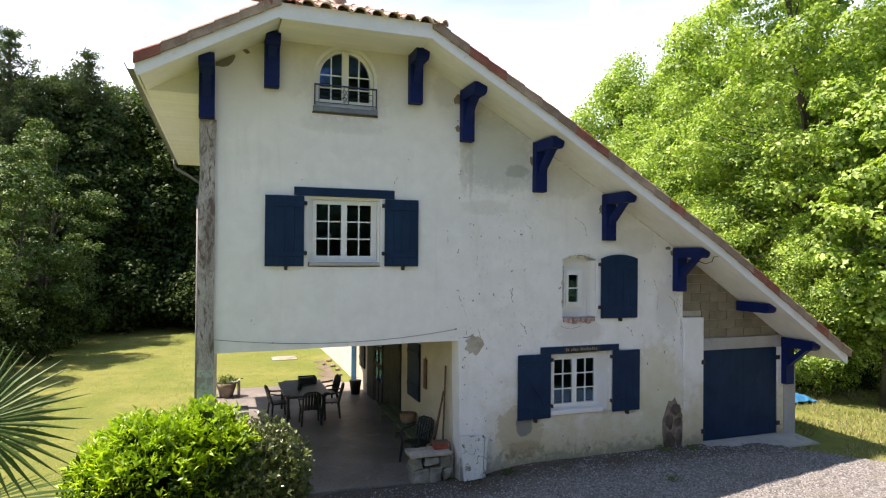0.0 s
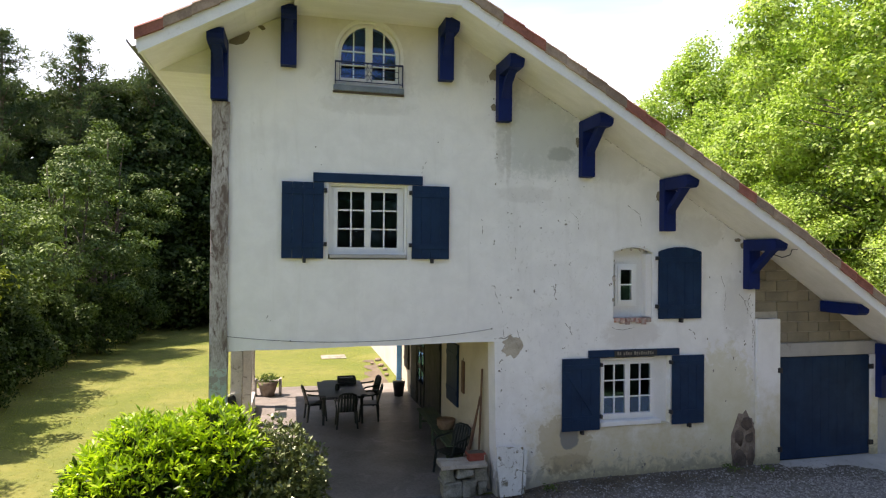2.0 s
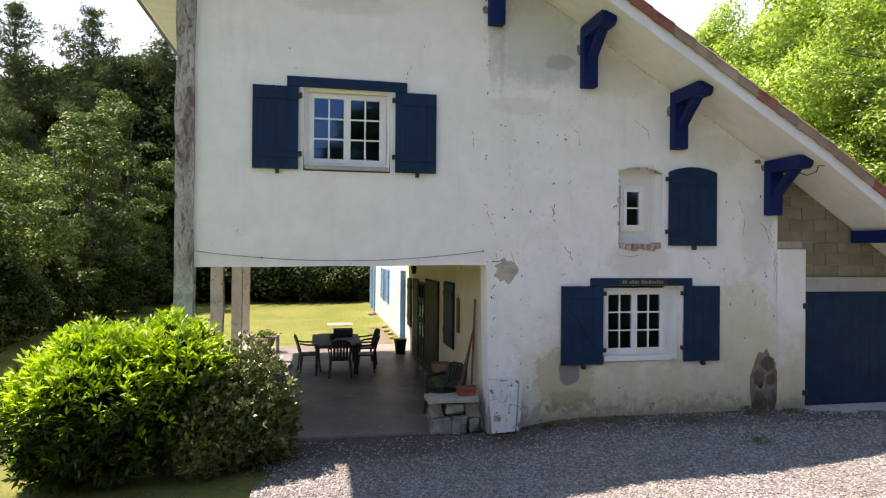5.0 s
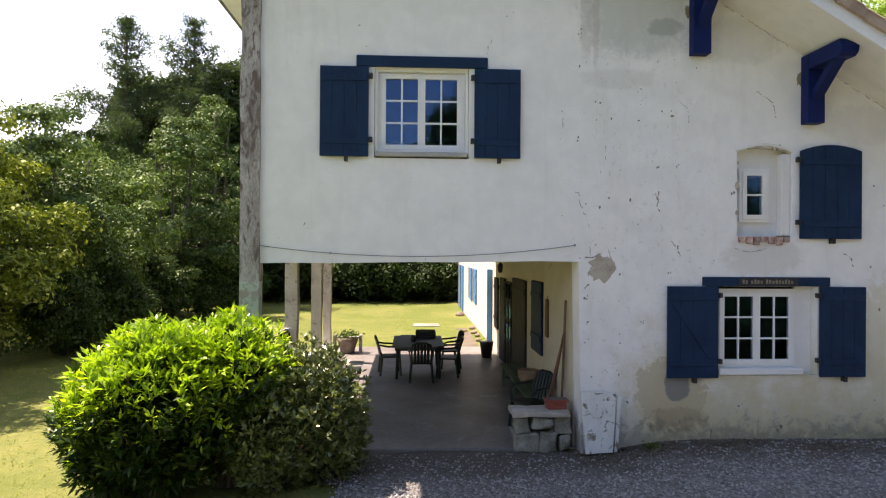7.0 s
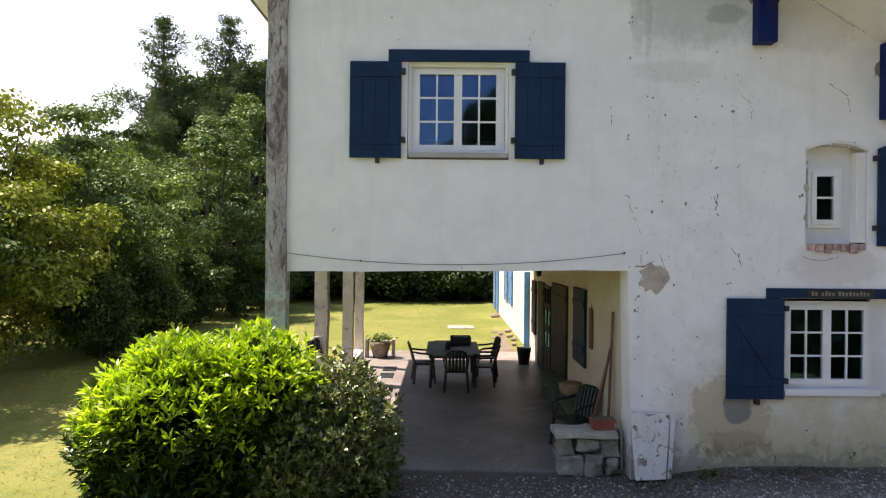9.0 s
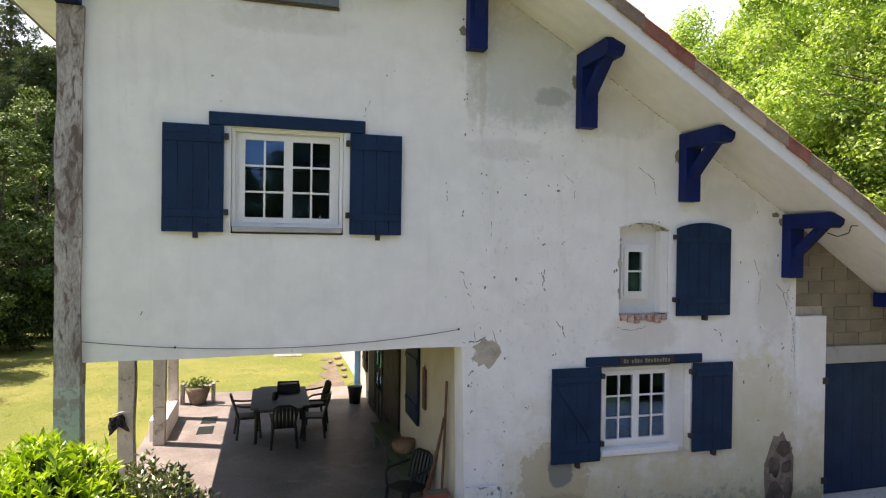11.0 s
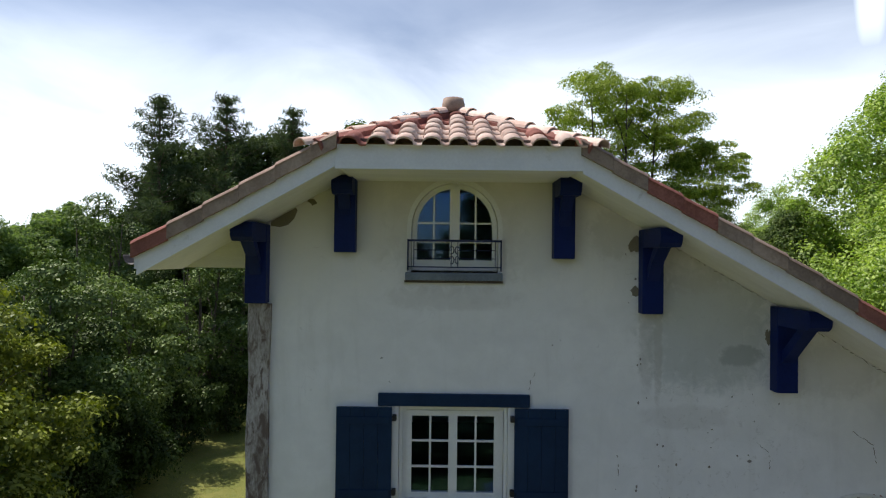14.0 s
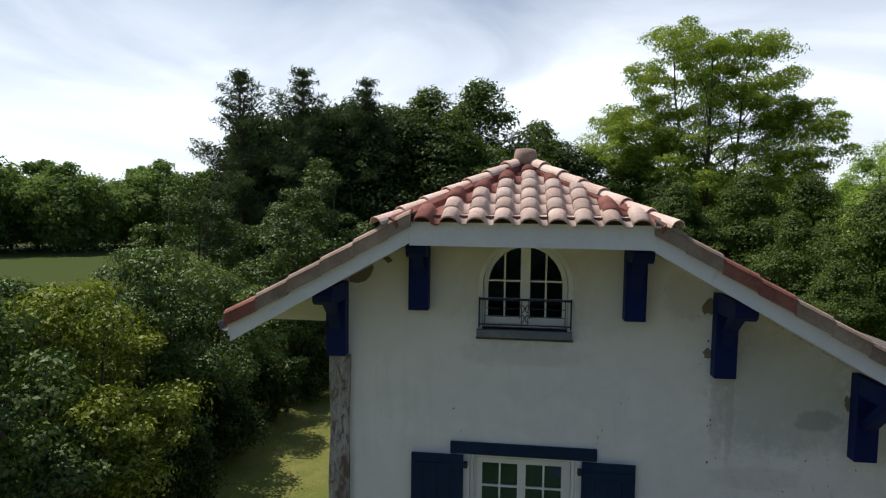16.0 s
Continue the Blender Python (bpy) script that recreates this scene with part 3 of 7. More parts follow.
def arch(x0, x1, z0, zs, rise, k=10):
    """An outline with a curved head: springing at zs, rising by rise."""
    pts = [(x0, z0), (x1, z0), (x1, zs)]
    for i in range(1, k):
        a = math.pi * i / k
        pts.append(((x0 + x1) / 2 + (x1 - x0) / 2 * math.cos(a), zs + rise * math.sin(a)))
    return pts + [(x0, zs)]


def sag(x0, x1, n=8):
    """The uneven lower edge of the upper floor."""
    return [(x0 + (x1 - x0) * i / n, 2.70 + 0.055 * i / n + 0.006 * math.sin(i * 2.1)) for i in range(n + 1)]


SX = (0.0, 0.6, 1.18, 2.36, 3.66, 4.5, 6.1, 8.0, 9.98)
outline = sag(0.0, 4.63) + [(4.66, 1.4), (4.70, -0.2), (9.98, -0.2)] + [(x, soffit_z(x) + 0.03) for x in SX[::-1]]
wall_bm = prism(outline, 0.0, 0.38)
wall_me = cut(wall_bm, [
    prism([(1.74, 4.18), (3.06, 4.18), (3.06, 5.44), (1.74, 5.44)], -0.5, 0.9),
    prism(arch(1.86, 2.92, 7.06, 7.60, 0.555, 16), -0.5, 0.9),
    prism(arch(6.92, 7.73, 3.12, 4.33, 0.10), -0.5, 0.9),
    prism([(6.65, 1.14), (8.12, 1.14), (8.12, 2.41), (6.65, 2.41)], -0.5, 0.9)], "wall")
hpart("wall", wall_me, M_FACADE, "white lime plaster, cracked and stained, with a grey cement repair")


def wall_x(name, x0, x1, y0, y1, z0, z1, mat, label=""):
    return hpart(name, box(x0, x1, y0, y1, z0, z1), mat, label)


wall_x("wall", 0.0, 0.3, 0.38, BACK, 2.72, 7.5, M_WHITEWALL, "white limewashed side wall")
wall_x("wall", 4.96, 12.9, BACK - 0.3, BACK, -0.2, 2.5, M_WHITEWALL)
wall_x("wall", 0.3, 4.96, BACK - 0.3, BACK, 2.72, 2.9, M_WHITEWALL)
hpart("wall", prism([(0.3, 2.9), (4.96, 2.9), (4.96, 2.5), (12.9, 2.5)] + [(x, roof_z(x) - 0.1) for x in (12.6, 10, 6.1, 2.36, 0.3)], BACK - 0.3, BACK), M_WHITEWALL)
wall_x("wall", 4.66, 4.96, 0.38, 9.6, -0.2, 2.74, M_PLASTER, "cream plastered porch wall")
wall_x("wall", 4.72, 5.02, 9.6, 24.0, -0.2, 3.6, M_WINGWALL, "stained limewashed wing wall in the sun")
wall_x("wall", 12.6, 12.9, 0.38, BACK - 0.3, -0.2, 2.72, M_WHITEWALL)
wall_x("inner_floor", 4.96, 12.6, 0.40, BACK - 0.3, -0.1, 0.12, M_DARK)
wall_x("ceiling_slab", 0.3, 4.66, 0.38, BACK - 0.3, 2.76, 2.96, M_CEILDIM, "unseen porch ceiling, dark colour chosen to dim the porch")
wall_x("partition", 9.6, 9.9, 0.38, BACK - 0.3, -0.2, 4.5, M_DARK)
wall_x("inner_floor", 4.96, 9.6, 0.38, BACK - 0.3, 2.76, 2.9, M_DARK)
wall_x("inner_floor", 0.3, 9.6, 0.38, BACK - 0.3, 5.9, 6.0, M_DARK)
# wing roof, behind
hpart("wing_roof", prism([(4.3, 3.55), (9.5, 3.0), (9.5, 3.15), (4.3, 3.75)], 9.4, 24.3), M_TILERED)
wall_x("wall", 4.72, 9.4, 23.7, 24.0, -0.2, 3.2, M_WHITEWALL)
wall_x("wall", 9.1, 9.4, 9.0, 24.0, -0.2, 3.1, M_WHITEWALL)

# garage bay: piers, lintel, block infill, right pier
hpart("pilaster", box(9.985, 10.52, -0.06, 0.3, -0.2, 3.06, 0.012), M_FACADE, "white rendered pier")
hpart("lintel", box(10.523, 13.0, -0.02, 0.28, 2.30, 2.57, 0.01), M_CEMENT, "bare cement lintel")
hpart("pilaster", box(12.74, 12.93, -0.03, 0.3, -0.2, 2.297, 0.012), M_FACADE)
hpart("pilaster", box(12.93, 13.3, -0.04, 0.4, -0.2, 1.95, 0.012), M_CEMENT, "rough grey cement pier")
hpart("infill", prism([(9.985, 3.07), (10.52, 3.07), (10.53, 2.575), (12.95, 2.575)] + [(x, soffit_z(x) + 0.02) for x in (12.6, 11.2, 9.985)], 0.045, 0.28), M_BARE)

# ---- roof ----
HIP_Y0, HIP_Y1 = -1.10, 0.70
HX0, HX1 = 1.12, 3.70


def roof_deck():
    bm = bmesh.new()
    apex = (2.36, HIP_Y1, 9.17)
    y0 = HIP_Y0 + 0.06
    el, er = (HX0, y0, roof_z(HX0)), (HX1, y0, roof_z(HX1))
    back = BACK + 0.5
    polys = [
        [(-0.95, y0, roof_z(-0.95)), el, apex, (2.36, back, 9.17), (-0.95, back, roof_z(-0.95))],
        [er, (6.1, y0, RZ[2]), (6.1, back, RZ[2]), (2.36, back, 9.17), apex],
        [(6.1, y0, RZ[2]), (10, y0, RZ[3]), (10, back, RZ[3]), (6.1, back, RZ[2])],
        [(10, y0, RZ[3]), (13.7, y0, RZ[4]), (13.7, back, RZ[4]), (10, back, RZ[3])],
        [el, er, apex]]
    for poly in polys:
        f = bm.faces.new([bm.verts.new((q[0], q[1], q[2] - 0.045)) for q in poly])
    bmesh.ops.remove_doubles(bm, verts=bm.verts, dist=0.001)
    bmesh.ops.recalc_face_normals(bm, faces=bm.faces)
    r = bmesh.ops.extrude_face_region(bm, geom=list(bm.faces))
    for v in [q for q in r["geom"] if isinstance(q, bmesh.types.BMVert)]:
        v.co.z -= 0.06
    return bm


roof = hpart("roof", roof_deck(), M_TILERED, "hipped roof of mixed pink and red clay tiles")


def soffit(xs, y0, y1, thick=0.025, label=""):
    """Eaves lining, board by board."""
    first_board = None
    for a, b in zip(xs, xs[1:]):
        za, zb = roof_z(a) - 0.26, roof_z(b) - 0.26
        n0 = max(1, int((b - a) / 0.14))
        for i in range(n0):
            x0, x1 = a + (b - a) * i / n0, a + (b - a) * (i + 1) / n0 - 0.0012
            q0, q1 = za + (zb - za) * i / n0, za + (zb - za) * (i + 1) / n0
            bm = prism([(x0, q0), (x1, q1), (x1, q1 + thick), (x0, q0 + thick)], y0, y1)
            if first_board is None:
                first_board = hpart("soffit", bm, M_SOFFIT, label)
            else:
                part("soffit_board", bm, M_SOFFIT, first_board)


soffit([3.62, 6.1, 10.0, 13.62], -1.04, 0.03, label="white boarded eaves lining")
soffit([-0.9, 0.0], -1.04, -0.012)
box_soffit = hpart("soffit", box(-0.92, -0.775, 0.03, BACK + 0.4, 7.09, 7.115), M_SOFFIT, "white boarded flat eaves lining")
for i in range(1, 6):
    part("soffit_board", box(-0.92 + i * 0.1465, -0.775 + i * 0.1465, 0.03, BACK + 0.4, 7.09, 7.115), M_SOFFIT, box_soffit)
hpart("eaves_board", prism([(-0.90, 7.085), (0.0, 7.085), (0.0, 7.57), (-0.86, 7.115)], -0.011, 0.02), M_SOFFIT)
soffit([0.0, 1.18], -1.04, 0.03)
flat_soffit = hpart("soffit", box(1.16, 3.66, -1.04, -0.91, 8.16, 8.185), M_SOFFIT)
for i in range(1, 8):
    part("soffit_board", box(1.16, 3.66, -1.04 + i * 0.134, -1.04 + (i + 1) * 0.134 - 0.0012, 8.16, 8.185), M_SOFFIT, flat_soffit)


def fascia(pts, h0, h1, y0, y1):
    bm = bmesh.new()
    for (xa, za), (xb, zb) in zip(pts, pts[1:]):
        prism([(xa, za + h0), (xb, zb + h0), (xb, zb + h1), (xa, za + h1)], y0, y1, bm)
    return bm


hpart("fascia", fascia([(-0.93, roof_z(-0.93)), (1.118, roof_z(1.118))], -0.29, -0.075, -1.08, -1.045), M_FASCIA, "white painted verge board")
hpart("fascia", fascia([(1.12, 8.455), (3.70, 8.455)], -0.30, -0.045, -1.08, -1.045), M_FASCIA, "white painted eaves board")
for xa, xb in ((3.702, 6.1), (6.1, 10.0), (10.0, 13.66)):
    hpart("fascia", fascia([(xa, roof_z(xa)), (xb - 0.002, roof_z(xb))], -0.29, -0.075, -1.08, -1.045), M_FASCIA, "white painted verge board")
hpart("fascia", box(-0.955, -0.925, -1.08, BACK + 0.4, 7.085, 7.23), M_FASCIA)
# gutter along the left eave, with its downpipe
gt = bmesh.new()
for i in range(10):
    a0, a1 = math.pi * (1 + i / 10), math.pi * (1 + (i + 1) / 10)
    q = [(-1.01 + 0.085 * math.cos(a), 7.23 + 0.10 * math.sin(a)) for a in (a0, a1)]
    vs = [gt.verts.new((q[0][0], -1.03, q[0][1])), gt.verts.new((q[1][0], -1.03, q[1][1])), gt.verts.new((q[1][0], BACK + 0.4, q[1][1])), gt.verts.new((q[0][0], BACK + 0.4, q[0][1]))]
    gt.faces.new(vs)
bmesh.ops.remove_doubles(gt, verts=gt.verts, dist=0.0005)
gutter = hpart("gutter", gt, M_ZINC, "grey zinc half-round gutter", smooth=True)
sm = gutter.modifiers.new("thick", "SOLIDIFY")
sm.thickness = 0.006
hpart("downpipe", tube(bmesh.new(), [(-1.02, 8.6, 7.16), (-1.0, 8.6, 6.9), (-0.16, 8.9, 6.4), (-0.12, 8.9, 6.0), (-0.12, 8.9, 0.0)], 0.045, 10), M_ZINC, smooth=True)
hpart("downpipe", tube(bmesh.new(), [(-0.10, 0.27, 5.4), (-0.10, 0.27, 0.03)], 0.024, 8), M_ZINC, smooth=True)

# ---- windows ----
def ring(x0, x1, z0, z1, w, y0, y1, bm=None):
    """A rectangular frame."""
    bm = bm or bmesh.new()
    for q in ((x0, x0 + w, z0, z1), (x1 - w, x1, z0, z1), (x0 + w, x1 - w, z0, z0 + w), (x0 + w, x1 - w, z1 - w, z1)):
        box(q[0], q[1], y0, y1, q[2], q[3], bm=bm)
    bmesh.ops.recalc_face_normals(bm, faces=bm.faces)
    return bm


def sheet_of_glass(x0, x1, y, z0, z1):
    bm = bmesh.new()
    bm.faces.new([bm.verts.new(q) for q in ((x0, y, z0), (x1, y, z0), (x1, y, z1), (x0, y, z1))])
    return bm


def casement(x0, x1, z0, z1, y, rows=3, cols=2, label=""):
    """A two-leaf casement with glazing bars, each pane on its own."""
    w = hpart("window", ring(x0, x1, z0, z1, 0.055, y, y + 0.09), M_UPVC, label)
    mid = (x0 + x1) / 2
    for a, b in ((x0 + 0.045, mid + 0.012), (mid - 0.012, x1 - 0.045)):
        lift = 0.0 if a < mid - 0.1 else 0.004
        part("sash", ring(a, b, z0 + 0.045, z1 - 0.045, 0.065, y - 0.02 + lift, y + 0.05), M_UPVC, w)
        gx0, gx1, gz0, gz1 = a + 0.06, b - 0.06, z0 + 0.105, z1 - 0.105
        pw, ph = (gx1 - gx0) / cols, (gz1 - gz0) / rows
        for i in range(cols):
            for j in range(rows):
                p = part("pane", sheet_of_glass(gx0 + i * pw + 0.004, gx0 + (i + 1) * pw - 0.004, y + 0.014, gz0 + j * ph + 0.004, gz0 + (j + 1) * ph - 0.004), M_GLASS, w)
                p.visible_shadow = False
        for i in range(1, cols):
            part("glazing_bar", box(gx0 + i * pw - 0.012, gx0 + i * pw + 0.012, y - 0.006, y + 0.03, gz0, gz1), M_UPVC, w)
        for j in range(1, rows):
            part("glazing_bar", box(gx0, gx1, y - 0.004, y + 0.028, gz0 + j * ph - 0.012, gz0 + j * ph + 0.012), M_UPVC, w)
    return w


w1 = casement(1.785, 3.01, 4.27, 5.42, 0.10, label="white twelve-pane casement window on the upper floor")
part("window_sill", box(1.76, 3.04, -0.05, 0.19, 4.20, 4.265, 0.01), M_CEMENT, w1, "pale grey sill")
part("frame_lining", ring(1.745, 3.055, 4.265, 5.438, 0.04, 0.05, 0.16), M_UPVC, w1)
w2 = casement(6.68, 7.86, 1.24, 2.37, 0.10, label="white twelve-pane casement window on the ground floor")
part("window_sill", box(6.66, 7.90, -0.04, 0.19, 1.15, 1.235, 0.01), M_UPVC, w2)
part("frame_lining", box(7.862, 8.115, 0.14, 0.2, 1.145, 2.405), M_UPVC, w2, "white boarding beside the casement")
hpart("lintel", box(1.49, 3.32, -0.035, 0.1, 5.445, 5.60, 0.01), M_BLUE, "dark blue wooden lintel")
hpart("lintel", box(6.42, 8.29, -0.035, 0.1, 2.415, 2.545, 0.01), M_BLUE, "dark blue wooden lintel")
sign = hpart("sign_board", box(6.93, 7.80, -0.055, -0.036, 2.425, 2.535, 0.004), M_SIGN, "dark name board with illegible worn lettering")
# the lettering cannot be read: plain bars
xl = 6.98
k = 0
for wlen in (2, 4, 9):
    for i in range(wlen):
        part("letter_bar", box(xl, xl + 0.03, -0.059, -0.0555, 2.452, 2.512 - 0.008 * (k % 3)), M_LETTER, sign)
        xl += 0.046
        k += 1
    xl += 0.035

# small window in a bricked-up arch
w3 = hpart("window", ring(7.02, 7.46, 3.34, 4.12, 0.05, 0.12, 0.21), M_UPVC, "small white window under a flat brick arch")
part("sash", ring(7.065, 7.415, 3.385, 4.075, 0.06, 0.10, 0.18), M_UPVC, w3)
for j in range(2):
    z0 = 3.45 + 0.285 * j
    p = part("pane", sheet_of_glass(7.13, 7.35, 0.137, z0, z0 + 0.275), M_GLASS, w3)
    p.visible_shadow = False
part("glazing_bar", box(7.12, 7.36, 0.12, 0.15, 3.722, 3.748), M_UPVC, w3)
hpart("window_surround", cut(prism(arch(6.93, 7.72, 3.13, 4.325, 0.095), 0.17, 0.26), [prism([(7.03, 3.35), (7.45, 3.35), (7.45, 4.11), (7.03, 4.11)], 0.0, 0.4)], "window_surround"), M_WHITEWALL, "white rendered infill round the small window")
hpart("window_jamb", box(7.60, 7.725, 0.03, 0.17, 3.14, 4.32, 0.01), M_WHITEWALL)
hpart("window_arch", fascia([(6.90 + 0.83 * i / 8, 4.335 + 0.10 * math.sin(math.pi * i / 8)) for i in range(9)], 0.0, 0.035, -0.012, 0.02), M_WHITEWALL)

wr = random.Random(23)
for i in range(9):
    side = (0, 2, 2)[i % 3]
    x = (6.915, 7.735, wr.uniform(6.95, 7.7))[side] + wr.uniform(-0.02, 0.02)
    z = wr.uniform(3.2, 4.3) if side < 2 else 4.40 + wr.uniform(-0.03, 0.03)
    r = wr.uniform(0.018, 0.045)
    k = 8
    ol = [(x + r * wr.uniform(0.5, 1.1) * math.cos(2 * math.pi * q / k), z + 1.5 * r * wr.uniform(0.5, 1.1) * math.sin(2 * math.pi * q / k)) for q in range(k)]
    hpart("plaster_patch", prism(ol, -0.005 - 0.0004 * i, 0.004), M_BRICKRED if i % 4 == 1 else M_BARE)

# arched attic window with its guard rail
def arch_ring(x0, x1, z0, zs, rise, w, y0, y1, k=16):
    a = arch(x0, x1, z0, zs, rise, k)
    b = arch(x0 + w, x1 - w, z0 + w, zs, rise - w, k)
    bm = bmesh.new()
    for i in range(len(a)):
        j = (i + 1) % len(a)
        v = [bm.verts.new((q[0], y, q[1])) for y in (y0, y1) for q in (a[i], a[j], b[j], b[i])]
        for f in ((0, 1, 2, 3), (7, 6, 5, 4), (0, 4, 5, 1), (1, 5, 6, 2), (2, 6, 7, 3), (3, 7, 4, 0)):
            bm.faces.new([v[q] for q in f])
    bmesh.ops.remove_doubles(bm, verts=bm.verts, dist=0.0005)
    bmesh.ops.recalc_face_normals(bm, faces=bm.faces)
    return bm


AX0, AX1, AZ0, AZS, ARISE = 1.87, 2.91, 7.08, 7.60, 0.545
w4 = hpart("window", arch_ring(AX0, AX1, AZ0, AZS, ARISE, 0.06, 0.08, 0.17), M_UPVC, "white arched attic window with two casements")
part("frame_lining", arch_ring(1.81, 2.97, 7.0, AZS, 0.605, 0.055, -0.012, 0.1), M_WHITEWALL, w4, "raised plaster surround")
mid = (AX0 + AX1) / 2
part("mullion", box(mid - 0.06, mid + 0.06, 0.055, 0.14, AZ0 + 0.05, AZS + ARISE - 0.04), M_UPVC, w4)
part("rail", box(AX0 + 0.05, AX1 - 0.05, 0.06, 0.14, AZ0 + 0.05, AZ0 + 0.13), M_UPVC, w4)
for sx in (-1, 1):
    xg = mid + sx * 0.255
    zt = AZS + 0.60 * ARISE
    part("glazing_bar", box(xg - 0.011, xg + 0.011, 0.075, 0.115, AZ0 + 0.1, zt + 0.08), M_UPVC, w4)
    for zz in (AZ0 + 0.35, AZS + 0.06):
        part("glazing_bar", box(min(mid + sx * 0.05, mid + sx * 0.47), max(mid + sx * 0.05, mid + sx * 0.47), 0.078, 0.112, zz - 0.011, zz + 0.011), M_UPVC, w4)
gp = bmesh.new()
ol = arch(AX0 + 0.05, AX1 - 0.05, AZ0 + 0.05, AZS, ARISE - 0.05, 16)
gp.faces.new([gp.verts.new((q[0], 0.1, q[1])) for q in ol])
pane = part("pane", gp, M_GLASS, w4)
pane.visible_shadow = False
part("window_sill", box(1.80, 2.97, -0.07, 0.12, 6.965, 7.06, 0.008), M_SLATE, w4, "blue-grey stone sill")
part("sill_course", box(1.79, 2.98, -0.04, 0.05, 6.935, 6.962), M_RUST, w4, "thin brown tile course under the sill")
guard = hpart("window_guard", box(1.835, 2.945, -0.052, -0.036, 7.118, 7.132), M_NAVYIRON, "low dark blue iron guard rail")
part("guard_rail", box(1.82, 2.96, -0.056, -0.034, 7.43, 7.456), M_NAVYIRON, guard)
for i in range(2):
    xs0 = 1.90 + i * 0.53
    for xx in (xs0, xs0 + 0.45):
        part("guard_bar", box(xx - 0.005, xx + 0.005, -0.049, -0.039, 7.132, 7.43), M_NAVYIRON, guard)
    for zz in (7.23, 7.33):
        part("guard_bar", box(xs0 + 0.005, xs0 + 0.445, -0.048, -0.040, zz - 0.004, zz + 0.004), M_NAVYIRON, guard)
for sx in (-1, 1):
    for zz in (7.21, 7.33):
        pts = [(mid + sx * (0.035 + 0.028 * math.cos(a)), -0.045, zz + 0.045 * math.sin(a)) for a in np.linspace(0, 5.2, 12)]
        part("guard_scroll", tube(bmesh.new(), pts, 0.006, 5), M_NAVYIRON, guard)
for x in (1.828, 2.952):
    part("guard_fixing", box(x - 0.008, x + 0.008, -0.056, 0.02, 7.08, 7.46), M_NAVYIRON, guard)


# ---- shutters ----
def shutter(x0, x1, z0, z1, hinge_left, head=0.0, boards=4, y=-0.055, mat=None, label="", brace=False):
    """Ledged board shutter folded back against the wall, with strap hinges."""
    mat = mat or M_BLUE
    w = (x1 - x0) / boards
    s = None
    for i in range(boards):
        a, b = x0 + i * w, x0 + (i + 1) * w - 0.004
        def top(x):
            t = (x - x0) / (x1 - x0)
            return z1 + head * math.sin(math.pi * min(1, max(0, t))) ** 0.8
        ol = [(a, z0), (b, z0), (b, top(b)), ((a + b) / 2, top((a + b) / 2)), (a, top(a))]
        bm = prism(ol, y, y + 0.03)
        if s is None:
            s = hpart("shutter", bm, mat, label)
        else:
            part("board", bm, mat, s)
    for zz in (z0 + 0.17, z1 - 0.20):
        part("ledge", box(x0 + 0.03, x1 - 0.03, y - 0.012, y - 0.001, zz, zz + 0.09, 0.004), mat, s)
    if brace:
        part("brace", prism([(x0 + 0.05, z1 - 0.24), (x0 + 0.15, z1 - 0.24), (x1 - 0.05, z0 + 0.28), (x1 - 0.15, z0 + 0.28)], y - 0.016, y - 0.001), mat, s)
    hx = x0 if hinge_left else x1
    sx = -1 if hinge_left else 1
    for zz in (z0 + 0.2, z1 - 0.16):
        part("hinge", box(min(hx, hx + sx * 0.05), max(hx, hx + sx * 0.05), y - 0.02, 0.0, zz, zz + 0.07, 0.006), M_IRON, s, "black iron hinge")
    part("shutter_catch", box((x0 + x1) / 2 + 0.02 - 0.02, (x0 + x1) / 2 + 0.05, y - 0.03, 0.01, z0 - 0.07, z0 + 0.012, 0.006), M_IRON, s, "black iron shutter catch")
    return s


shutter(0.995, 1.665, 4.19, 5.435, False, label="dark blue board shutter folded open")
shutter(3.135, 3.785, 4.19, 5.435, True, label="dark blue board shutter folded open")
shutter(7.83, 8.74, 3.10, 4.36, True, 0.09, 5, label="dark blue arched shutter folded open")
shutter(5.90, 6.64, 1.11, 2.41, False, label="dark blue braced shutter folded open", brace=True)
shutter(8.13, 8.81, 1.12, 2.41, True, label="dark blue board shutter folded open, chipped at its hinge side")

gd = hpart("garage_door", box(10.525, 12.735, 0.02, 0.07, 0.26, 2.29, 0.006), M_BLUE, "dark blue boarded garage door, closed")
for i in range(11):
    a = 10.535 + i * 0.2
    part("board", box(a, a + 0.1985, 0.0, 0.022, 0.27, 2.285, 0.003), M_BLUE, gd)
for zz in (0.45, 2.0):
    part("hinge", box(10.46, 10.56, -0.075, 0.01, zz, zz + 0.1, 0.006), M_IRON, gd)
    part("hinge", box(12.70, 12.80, -0.05, 0.01, zz, zz + 0.1, 0.006), M_IRON, gd)


